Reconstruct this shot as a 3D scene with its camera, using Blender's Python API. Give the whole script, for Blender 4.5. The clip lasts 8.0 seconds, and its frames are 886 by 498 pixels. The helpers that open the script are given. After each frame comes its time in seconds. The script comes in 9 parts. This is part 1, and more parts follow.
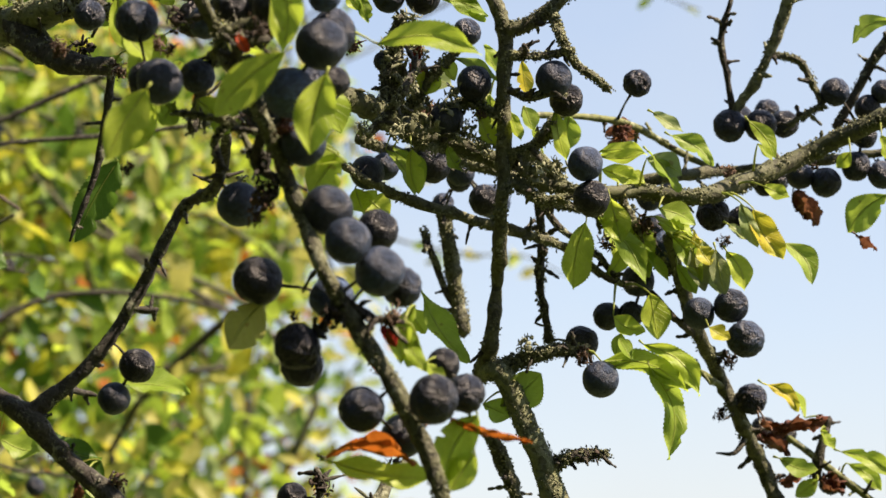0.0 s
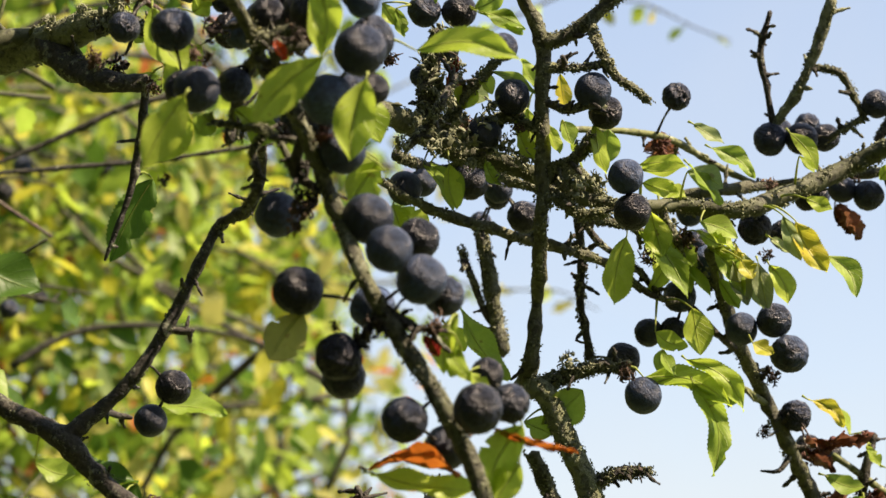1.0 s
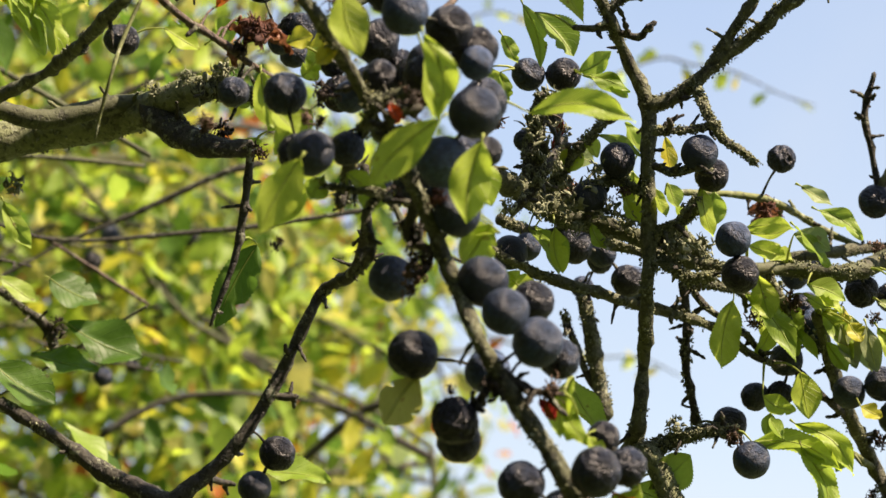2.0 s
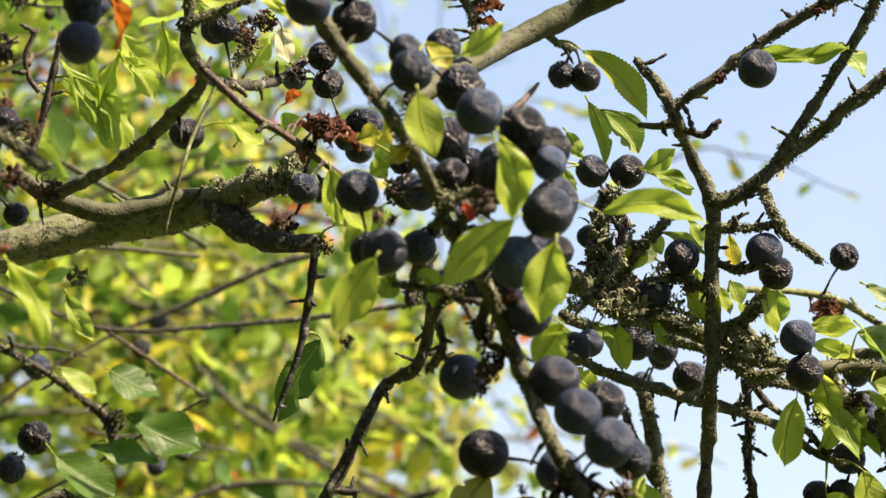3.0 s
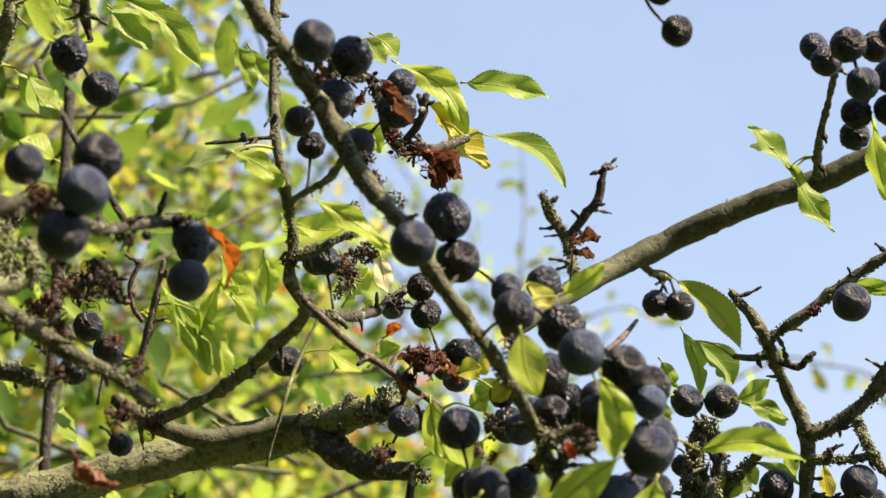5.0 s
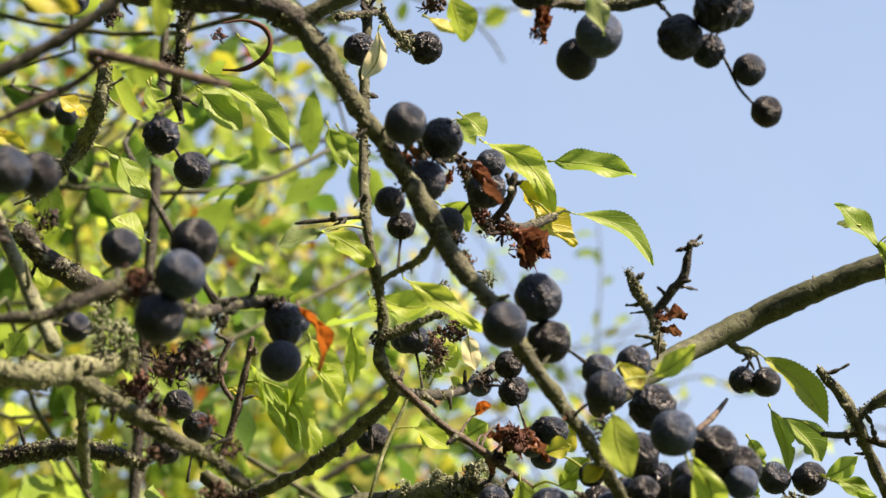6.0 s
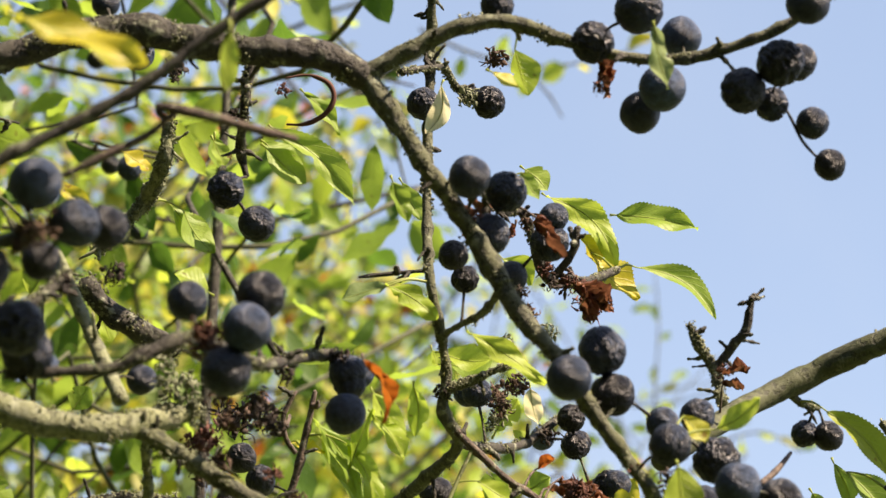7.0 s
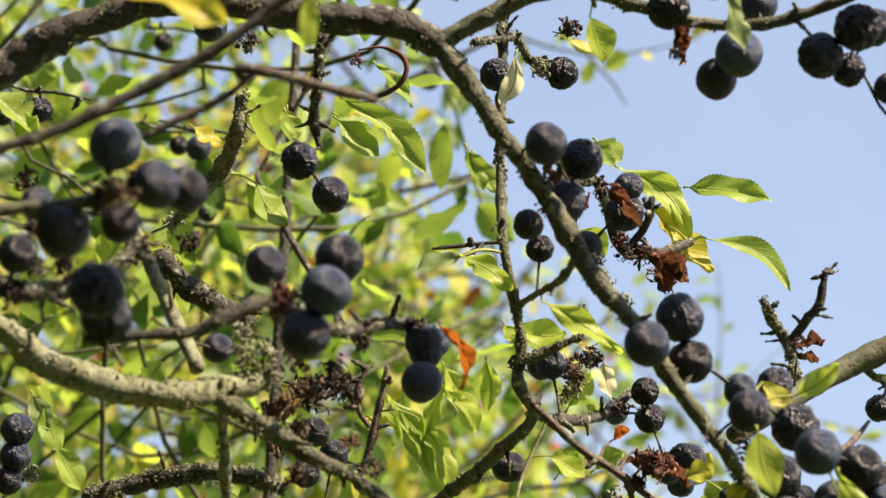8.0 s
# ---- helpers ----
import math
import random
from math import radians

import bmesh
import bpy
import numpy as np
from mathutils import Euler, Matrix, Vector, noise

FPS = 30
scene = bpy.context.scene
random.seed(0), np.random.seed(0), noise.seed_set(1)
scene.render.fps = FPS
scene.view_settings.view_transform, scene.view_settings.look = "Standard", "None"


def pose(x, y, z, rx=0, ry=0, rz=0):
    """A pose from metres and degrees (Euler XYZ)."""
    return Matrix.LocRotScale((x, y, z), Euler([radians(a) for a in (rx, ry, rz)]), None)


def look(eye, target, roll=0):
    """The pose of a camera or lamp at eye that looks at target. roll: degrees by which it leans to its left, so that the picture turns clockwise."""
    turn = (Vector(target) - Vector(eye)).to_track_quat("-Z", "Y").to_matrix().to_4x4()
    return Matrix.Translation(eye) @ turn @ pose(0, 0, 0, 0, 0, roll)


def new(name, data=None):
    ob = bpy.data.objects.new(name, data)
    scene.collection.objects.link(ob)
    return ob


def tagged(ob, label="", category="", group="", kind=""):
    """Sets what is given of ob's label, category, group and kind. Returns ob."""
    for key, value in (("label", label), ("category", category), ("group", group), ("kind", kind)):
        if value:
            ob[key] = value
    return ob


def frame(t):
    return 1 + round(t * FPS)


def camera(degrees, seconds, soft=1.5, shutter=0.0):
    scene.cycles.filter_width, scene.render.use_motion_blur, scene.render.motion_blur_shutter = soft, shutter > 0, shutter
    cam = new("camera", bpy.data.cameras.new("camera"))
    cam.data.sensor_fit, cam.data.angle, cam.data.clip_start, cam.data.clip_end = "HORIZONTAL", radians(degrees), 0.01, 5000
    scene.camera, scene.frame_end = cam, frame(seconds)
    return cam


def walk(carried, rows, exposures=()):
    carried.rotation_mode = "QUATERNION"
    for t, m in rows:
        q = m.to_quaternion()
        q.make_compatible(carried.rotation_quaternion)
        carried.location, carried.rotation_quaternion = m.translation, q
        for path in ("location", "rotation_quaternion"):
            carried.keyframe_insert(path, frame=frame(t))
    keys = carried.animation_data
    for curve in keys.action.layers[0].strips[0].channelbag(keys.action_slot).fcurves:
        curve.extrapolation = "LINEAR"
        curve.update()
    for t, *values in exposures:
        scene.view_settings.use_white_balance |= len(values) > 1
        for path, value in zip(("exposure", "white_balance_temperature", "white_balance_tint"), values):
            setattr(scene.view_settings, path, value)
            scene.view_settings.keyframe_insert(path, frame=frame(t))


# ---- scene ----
cam = camera(18.0, 8.0, soft=1.5)
cam.data.dof.use_dof = True
cam.data.dof.focus_distance = 0.87
cam.data.dof.aperture_fstop = 24.0
PATH = [
    (0, (0.0255, -0.0071, 1.5012), (0.0714, 0.7822, 1.6233), -0.36),
    (0.5, (0.0217, 0.0002, 1.4956), (0.0680, 0.7887, 1.6223), -0.45),
    (1, (0.0219, 0.0055, 1.4927), (0.0604, 0.7929, 1.6285), -0.85),
    (1.5, (0.0185, 0.0089, 1.4920), (0.0447, 0.7955, 1.6352), -0.90),
    (1.7, (0.0149, 0.0102, 1.4917), (0.0372, 0.7960, 1.6397), -1.00),
    (2.8, (0.0007, 0.0099, 1.4937), (0.0130, 0.7905, 1.6683), -0.45),
    (3, (-0.0008, 0.0084, 1.4959), (0.0101, 0.7880, 1.6748), -0.39),
    (3.5, (-0.0041, 0.0043, 1.5019), (0.0025, 0.7793, 1.7003), -0.18),
    (4, (-0.0033, 0.0012, 1.5039), (-0.0005, 0.7726, 1.7161), 0.06),
    (4.5, (-0.0050, -0.0017, 1.5041), (-0.0083, 0.7663, 1.7280), 0.21),
    (4.7, (-0.0060, -0.0028, 1.5042), (-0.0122, 0.7642, 1.7314), 0.29),
    (5.8, (-0.0130, -0.0093, 1.5079), (-0.0382, 0.7517, 1.7532), 0.54),
    (6, (-0.0134, -0.0097, 1.5081), (-0.0439, 0.7499, 1.7572), 0.68),
    (6.5, (-0.0141, -0.0112, 1.5082), (-0.0528, 0.7453, 1.7654), 0.87),
    (7, (-0.0159, -0.0119, 1.5064), (-0.0619, 0.7418, 1.7706), 1.03),
    (7.5, (-0.0190, -0.0100, 1.5022), (-0.0729, 0.7422, 1.7693), 1.09),
    (8, (-0.0216, -0.0068, 1.4982), (-0.0834, 0.7456, 1.7629), 1.20),
]
EXPOSURES = [(t, stops + 0.31, 7950, 21) for t, stops in ((0.0, 0.9), (1.5, 0.92), (3.0, 1.14), (3.75, 1.2), (4.5, 1.12), (6.5, 1.0), (8.0, 1.0))]   # seconds, stops, kelvin, tint
walk(cam, [(t, look(eye, target, roll)) for t, eye, target, roll in PATH], EXPOSURES)

# ---- daylight ----
SUN_ELEVATION, SUN_AZIMUTH = radians(52), radians(106)   # azimuth clockwise from +y
world = bpy.data.worlds.new("sky")
scene.world = world
world.use_nodes = True
wt = world.node_tree
sky = wt.nodes.new("ShaderNodeTexSky")
sky.sky_type = "NISHITA"
sky.sun_disc = False
sky.sun_elevation, sky.sun_rotation = SUN_ELEVATION, SUN_AZIMUTH
sky.air_density, sky.dust_density, sky.ozone_density = 1.0, 0.8, 1.2
wt.nodes["Background"].inputs["Strength"].default_value = 0.097
haze = wt.nodes.new("ShaderNodeMixRGB")   # thin even veil of high haze
haze.inputs["Fac"].default_value = 0.45
haze.inputs["Color2"].default_value = (1.72, 2.84, 4.5, 1)
wt.links.new(sky.outputs["Color"], haze.inputs["Color1"])
wisps = wt.nodes.new("ShaderNodeTexNoise")   # soft streaks of high cloud
wisps.inputs["Scale"].default_value, wisps.inputs["Detail"].default_value, wisps.inputs["Roughness"].default_value = 7.0, 5.0, 0.55
wisps.inputs["Distortion"].default_value = 0.6
way = wt.nodes.new("ShaderNodeTexCoord").outputs["Generated"]
wt.links.new(way, wisps.inputs["Vector"])
height = wt.nodes.new("ShaderNodeSeparateXYZ")
wt.links.new(way, height.inputs[0])
thin = wt.nodes.new("ShaderNodeMapRange")   # fewer clouds higher up
thin.inputs["From Min"].default_value, thin.inputs["From Max"].default_value = 0.16, 0.36
thin.inputs["To Min"].default_value, thin.inputs["To Max"].default_value = 1.0, 0.2
wt.links.new(height.outputs["Z"], thin.inputs["Value"])
thick = wt.nodes.new("ShaderNodeMapRange")
thick.inputs["From Min"].default_value, thick.inputs["From Max"].default_value = 0.40, 0.78
thick.inputs["To Max"].default_value = 0.42
wt.links.new(wisps.outputs["Fac"], thick.inputs["Value"])
cloud = wt.nodes.new("ShaderNodeMixRGB")
cloud.inputs["Color2"].default_value = (2.9, 3.65, 4.3, 1)
amount = wt.nodes.new("ShaderNodeMath")
amount.operation = "MULTIPLY"
wt.links.new(thick.outputs["Result"], amount.inputs[0])
wt.links.new(thin.outputs["Result"], amount.inputs[1])
wt.links.new(amount.outputs[0], cloud.inputs["Fac"])
wt.links.new(haze.outputs["Color"], cloud.inputs["Color1"])
wt.links.new(cloud.outputs["Color"], wt.nodes["Background"].inputs["Color"])
sun = new("sun", bpy.data.lights.new("sun", "SUN"))
sun.data.energy, sun.data.angle, sun.data.color = 4.9, radians(0.6), (1.0, 0.93, 0.80)
toward = Vector((math.sin(SUN_AZIMUTH) * math.cos(SUN_ELEVATION), math.cos(SUN_AZIMUTH) * math.cos(SUN_ELEVATION), math.sin(SUN_ELEVATION)))
sun.matrix_basis = look(tuple(toward * 20), (0, 0, 0))


# ---- materials ----
class Nodes:
    """A short hand for building a node material."""

    def __init__(self, name):
        self.mat = bpy.data.materials.new(name)
        self.mat.use_nodes = True
        self.tree = self.mat.node_tree
        self.bsdf = self.tree.nodes["Principled BSDF"]
        self.out = self.tree.nodes["Material Output"]

    def add(self, kind, **values):
        node = self.tree.nodes.new("ShaderNode" + kind)
        for key, value in values.items():
            if key in node.inputs:
                node.inputs[key].default_value = value
        return node

    def link(self, a, b):
        self.tree.links.new(a, b)

    def noise(self, scale, detail=4.0, rough=0.6, vector=None):
        n = self.add("TexNoise", Scale=scale, Detail=detail, Roughness=rough)
        self.link(vector or self.coords(), n.inputs["Vector"])
        return n.outputs["Fac"]

    def coords(self, which="Object"):
        return self.add("TexCoord").outputs[which]

    def ramp(self, fac, *stops):
        r = self.add("ValToRGB")
        while len(r.color_ramp.elements) < len(stops):
            r.color_ramp.elements.new(0.5)
        for e, (at, colour) in zip(r.color_ramp.elements, stops):
            e.position = at
            e.color = (*colour, 1) if isinstance(colour, tuple) else (colour, colour, colour, 1)
        self.link(fac, r.inputs["Fac"])
        return r.outputs["Color"]

    def mix(self, fac, a, b, blend="MIX"):
        m = self.add("Mix")
        m.data_type, m.blend_type = "RGBA", blend
        for value, socket in ((fac, m.inputs[0]), (a, m.inputs[6]), (b, m.inputs[7])):
            if isinstance(value, bpy.types.NodeSocket):
                self.link(value, socket)
            elif isinstance(value, tuple):
                socket.default_value = (*value, 1)
            else:
                socket.default_value = value
        return m.outputs[2]

    def maths(self, what, a, b=0.0):
        m = self.add("Math")
        m.operation = what
        for value, socket in ((a, m.inputs[0]), (b, m.inputs[1])):
            if isinstance(value, bpy.types.NodeSocket):
                self.link(value, socket)
            else:
                socket.default_value = value
        return m.outputs[0]

    def bump(self, height, strength, distance):
        b = self.add("Bump", Strength=strength, Distance=distance)
        self.link(height, b.inputs["Height"])
        self.link(b.outputs["Normal"], self.bsdf.inputs["Normal"])
        return b.outputs["Normal"]


def bark_material(name, deep, mid, light, algae, amount, relief=0.7, spotty=0.75):
    n = Nodes(name)
    fine = n.noise(900, 6, 0.7)
    broad = n.noise(110, 4, 0.6)
    colour = n.ramp(fine, (0.34, deep), (0.55, mid), (0.76, light))
    green = n.ramp(broad, (0.5 - amount * 0.25, 0.0), (0.62, 1.0))
    colour = n.mix(n.maths("MULTIPLY", green, 0.85 * amount), colour, algae)
    spots = n.ramp(n.noise(230, 6, 0.7), (0.56, 0.0), (0.63, 1.0))
    colour = n.mix(n.maths("MULTIPLY", spots, spotty), colour, (0.30, 0.325, 0.225))
    cracks = n.ramp(n.noise(420, 3, 0.5), (0.40, 1.0), (0.46, 0.0))
    colour = n.mix(n.maths("MULTIPLY", cracks, 0.55), colour, tuple(0.5 * c for c in deep))
    n.link(colour, n.bsdf.inputs["Base Color"])
    n.bsdf.inputs["Roughness"].default_value = 0.72
    n.bump(n.maths("SUBTRACT", n.maths("ADD", fine, n.maths("MULTIPLY", broad, 1.5)), n.maths("MULTIPLY", cracks, 0.7)), relief, 0.0008)
    return n.mat


BARK = {
    "bark": bark_material("grey_brown_bark", (0.022, 0.021, 0.014), (0.080, 0.079, 0.050), (0.24, 0.245, 0.165), (0.125, 0.142, 0.058), 0.75, 0.95),
    # Dark bark; on a few limbs the tone also stands in for shade.
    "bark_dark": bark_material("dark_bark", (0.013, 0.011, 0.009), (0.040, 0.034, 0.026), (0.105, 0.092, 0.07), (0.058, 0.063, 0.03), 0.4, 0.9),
    "bark_pink": bark_material("reddish_bark", (0.045, 0.028, 0.022), (0.125, 0.085, 0.066), (0.24, 0.18, 0.14), (0.12, 0.105, 0.06), 0.25),
    "bark_olive": bark_material("olive_bark", (0.022, 0.022, 0.011), (0.054, 0.056, 0.027), (0.115, 0.118, 0.062), (0.070, 0.084, 0.030), 0.9, 0.4, 0.25),
    "bark_pale": bark_material("pale_lichened_bark", (0.07, 0.072, 0.04), (0.22, 0.235, 0.145), (0.40, 0.42, 0.29), (0.24, 0.265, 0.12), 0.8, 0.9),
    "bark_moss": bark_material("mossy_olive_bark", (0.055, 0.057, 0.030), (0.18, 0.19, 0.105), (0.33, 0.345, 0.22), (0.20, 0.232, 0.10), 0.85, 1.0, 0.5),
    "green": bark_material("young_green_bark", (0.05, 0.058, 0.018), (0.125, 0.14, 0.05), (0.20, 0.22, 0.10), (0.15, 0.18, 0.05), 0.9, 0.3),
}


def tuft_material(name, a, b):
    n = Nodes(name)
    island = n.add("NewGeometry").outputs["Random Per Island"]
    colour = n.mix(island, a, b)
    colour = n.mix(n.maths("MULTIPLY", n.noise(900, 4, 0.7), 0.7), colour, tuple(0.4 * c for c in a))
    n.link(colour, n.bsdf.inputs["Base Color"])
    n.bsdf.inputs["Roughness"].default_value = 0.85
    return n.mat


TUFT = {
    # The dark tuft is dried remains, and also fills in shade by the near fruit.
    "dark": tuft_material("blackened_remains_and_shade", (0.018, 0.013, 0.011), (0.085, 0.058, 0.043)),
    "brown": tuft_material("brown_remains", (0.05, 0.03, 0.02), (0.20, 0.12, 0.075)),
    "rust": tuft_material("rusty_remains", (0.065, 0.022, 0.015), (0.21, 0.08, 0.048)),
    "grey": tuft_material("shaggy_lichen", (0.15, 0.168, 0.095), (0.37, 0.40, 0.26)),
}


def lichen_material():
    n = Nodes("grey_green_lichen")
    island = n.add("NewGeometry").outputs["Random Per Island"]
    colour = n.ramp(island, (0.0, (0.10, 0.112, 0.06)), (0.4, (0.20, 0.22, 0.125)), (0.9, (0.36, 0.39, 0.25)), (1.0, (0.26, 0.25, 0.07)))
    colour = n.mix(n.ramp(n.noise(1500, 4, 0.7), (0.35, 0.0), (0.65, 1.0)), n.mix(0.45, colour, (0.07, 0.07, 0.04)), colour)
    n.link(colour, n.bsdf.inputs["Base Color"])
    n.bsdf.inputs["Roughness"].default_value = 0.95
    n.bump(n.noise(2500, 4, 0.7), 0.8, 0.0004)
    return n.mat


LICHEN = lichen_material()


def sloe_material(name, creases, bloom_least, bloom_most, worn):
    """Sloe skin: black under a scuffed blue bloom. creases: how deep the net of wrinkles is; worn: how far the bloom is rubbed off in patches."""
    n = Nodes(name)
    rand = n.add("ObjectInfo").outputs["Random"]
    shift = n.add("VectorMath")
    shift.operation = "ADD"
    n.link(n.coords(), shift.inputs[0])
    n.link(n.maths("MULTIPLY", rand, 7.0), shift.inputs[1])
    where = shift.outputs[0]
    cloud = n.noise(1.5, 3, 0.6, where)
    scuff = n.noise(6.0, 6, 0.75, where)
    speck = n.noise(38.0, 2, 0.5, where)
    net = n.noise(2.4, 3, 0.5, where)
    lengthwise = n.add("VectorMath")
    lengthwise.operation = "MULTIPLY"
    lengthwise.inputs[1].default_value = (1.0, 0.55, 0.6)
    n.link(where, lengthwise.inputs[0])
    folds = n.ramp(n.maths("ABSOLUTE", n.maths("SUBTRACT", n.noise(7.5, 2, 0.5, lengthwise.outputs[0]), 0.5)), (0.0, 0.0), (0.10, 1.0))
    crease = n.maths("ABSOLUTE", n.maths("SUBTRACT", net, 0.5))
    bloom = n.maths("MULTIPLY", n.ramp(cloud, (0.36, 1.0 - worn), (0.64, 1.0)), n.ramp(scuff, (0.36, 1.0 - 0.8 * worn), (0.62, 1.0)))
    spread = n.maths("ADD", n.maths("MULTIPLY", n.maths("POWER", rand, 1.8), bloom_most - bloom_least), bloom_least)
    bloom = n.maths("MULTIPLY", n.maths("MULTIPLY", bloom, spread), n.ramp(speck, (0.28, 0.5), (0.42, 1.0)))
    bloom = n.maths("MULTIPLY", bloom, n.maths("ADD", n.maths("MULTIPLY", folds, 0.5), 0.5))
    skin = n.mix(n.ramp(scuff, (0.4, 0.0), (0.7, 1.0)), (0.0035, 0.003, 0.0045), (0.009, 0.0078, 0.0088))
    colour = n.mix(bloom, skin, (0.088, 0.152, 0.29))
    n.link(colour, n.bsdf.inputs["Base Color"])
    n.link(n.maths("ADD", n.maths("MULTIPLY", bloom, 0.3), 0.36), n.bsdf.inputs["Roughness"])
    n.bsdf.inputs["Specular IOR Level"].default_value = 0.36
    height = n.maths("ADD", n.maths("MULTIPLY", n.ramp(crease, (0.0, 0.0), (0.13, 1.0)), max(0.0, creases - 0.09)), n.maths("ADD", n.maths("MULTIPLY", scuff, 0.28), n.maths("MULTIPLY", speck, 0.06)))
    height = n.maths("ADD", height, n.maths("MULTIPLY", folds, creases * 0.9))
    n.bump(height, 0.42, 0.06)
    return n.mat


SKINS = {"smooth": sloe_material("bloomed_sloe_skin", 0.04, 0.22, 0.90, 0.4), "dimpled": sloe_material("sloe_skin", 0.13, 0.05, 0.58, 0.7), "wrinkled": sloe_material("shrivelled_sloe_skin", 0.26, 0.05, 0.48, 0.85)}


def leaf_material(name, face, patch, vein, spot, glow):
    """face and patch: the blade's two colours; vein: its ribs; spot: brown flecks; glow: how much light it lets through."""
    n = Nodes(name)
    rand = n.add("ObjectInfo").outputs["Random"]
    uv = n.coords("UV")
    split = n.add("SeparateXYZ")
    n.link(uv, split.inputs[0])
    u, v = split.outputs[0], split.outputs[1]
    side = n.maths("ABSOLUTE", n.maths("SUBTRACT", u, 0.5))
    rib = n.ramp(side, (0.0, 1.0), (0.035, 0.0))
    slant = n.maths("SUBTRACT", n.maths("MULTIPLY", v, 7.0), n.maths("MULTIPLY", side, 4.5))
    wave = n.maths("ABSOLUTE", n.maths("SUBTRACT", n.maths("FRACT", slant), 0.5))
    ribs = n.maths("ADD", rib, n.maths("MULTIPLY", n.ramp(wave, (0.0, 1.0), (0.07, 0.0)), 0.55))
    broad = n.noise(90, 4, 0.6)
    fine = n.noise(700, 4, 0.65)
    blotch = n.ramp(n.maths("ADD", broad, n.maths("MULTIPLY", n.maths("SUBTRACT", rand, 0.5), 0.3)), (0.42, 0.0), (0.62, 1.0))
    colour = n.mix(blotch, face, patch)
    colour = n.mix(n.maths("MULTIPLY", n.ramp(fine, (0.3, 0.0), (0.7, 1.0)), 0.35), colour, tuple(0.55 * c for c in face))
    colour = n.mix(n.maths("MULTIPLY", ribs, 0.35), colour, vein)
    flecks = n.ramp(n.noise(330, 2, 0.4), (0.70, 0.0), (0.74, 1.0))
    colour = n.mix(n.maths("MULTIPLY", flecks, 0.8), colour, spot)
    n.link(colour, n.bsdf.inputs["Base Color"])
    n.link(n.maths("ADD", n.maths("MULTIPLY", broad, 0.3), 0.30), n.bsdf.inputs["Roughness"])
    n.bsdf.inputs["Specular IOR Level"].default_value = 0.36
    normal = n.bump(n.maths("ADD", ribs, n.maths("MULTIPLY", fine, 0.7)), 0.5, 0.0004)
    thin = n.add("BsdfTranslucent")
    n.link(n.mix(0.35, colour, tuple(min(1.0, 1.5 * c) for c in patch)), thin.inputs["Color"])
    n.link(normal, thin.inputs["Normal"])
    both = n.add("MixShader")
    both.inputs[0].default_value = glow + 0.07
    n.link(n.bsdf.outputs[0], both.inputs[1])
    n.link(thin.outputs[0], both.inputs[2])
    n.link(both.outputs[0], n.out.inputs["Surface"])
    return n.mat


LEAF = {
    # Part of this lime brightness stands in for sun on the leaf.
    "lime": leaf_material("lime_leaf", (0.36, 0.51, 0.05), (0.47, 0.60, 0.08), (0.42, 0.46, 0.12), (0.16, 0.09, 0.02), 0.5),
    "green": leaf_material("green_leaf", (0.245, 0.385, 0.05), (0.34, 0.48, 0.07), (0.30, 0.38, 0.10), (0.12, 0.07, 0.02), 0.45),
    "olive": leaf_material("olive_yellow_leaf", (0.37, 0.385, 0.09), (0.48, 0.46, 0.13), (0.46, 0.46, 0.16), (0.18, 0.09, 0.03), 0.45),
    # The green leaf again, with shade put into its colour.
    "dark": leaf_material("shade_toned_green_leaf", (0.065, 0.15, 0.018), (0.10, 0.21, 0.028), (0.13, 0.23, 0.05), (0.07, 0.05, 0.02), 0.4),
    "pale": leaf_material("pale_green_leaf", (0.24, 0.34, 0.12), (0.31, 0.40, 0.16), (0.40, 0.46, 0.22), (0.14, 0.10, 0.04), 0.4),
    "grey": leaf_material("grey_green_leaf_underside", (0.17, 0.22, 0.10), (0.22, 0.27, 0.13), (0.28, 0.32, 0.16), (0.12, 0.10, 0.05), 0.35),
    "yellow": leaf_material("yellow_leaf", (0.58, 0.50, 0.04), (0.50, 0.52, 0.06), (0.60, 0.52, 0.12), (0.22, 0.09, 0.02), 0.45),
    "mixed": leaf_material("yellowing_leaf", (0.36, 0.42, 0.04), (0.17, 0.32, 0.04), (0.30, 0.36, 0.10), (0.20, 0.10, 0.02), 0.45),
    "cream": leaf_material("cream_dead_leaf", (0.84, 0.79, 0.50), (0.82, 0.76, 0.44), (0.70, 0.64, 0.40), (0.50, 0.38, 0.16), 0.45),
    "orange": leaf_material("orange_leaf", (0.52, 0.17, 0.025), (0.42, 0.11, 0.02), (0.55, 0.25, 0.06), (0.16, 0.05, 0.02), 0.35),
    "rust": leaf_material("rusty_dry_leaf", (0.16, 0.055, 0.03), (0.27, 0.12, 0.06), (0.36, 0.19, 0.10), (0.08, 0.03, 0.02), 0.2),
    "red": leaf_material("dark_red_leaf", (0.30, 0.03, 0.02), (0.22, 0.025, 0.02), (0.36, 0.07, 0.04), (0.09, 0.02, 0.02), 0.3),
    "scarlet": leaf_material("scarlet_bud_leaf", (0.62, 0.06, 0.015), (0.50, 0.08, 0.02), (0.6, 0.14, 0.04), (0.3, 0.04, 0.02), 0.35),
}
RIB = leaf_material("leaf_rib", (0.34, 0.42, 0.09), (0.40, 0.46, 0.12), (0.42, 0.46, 0.14), (0.3, 0.25, 0.08), 0.3)
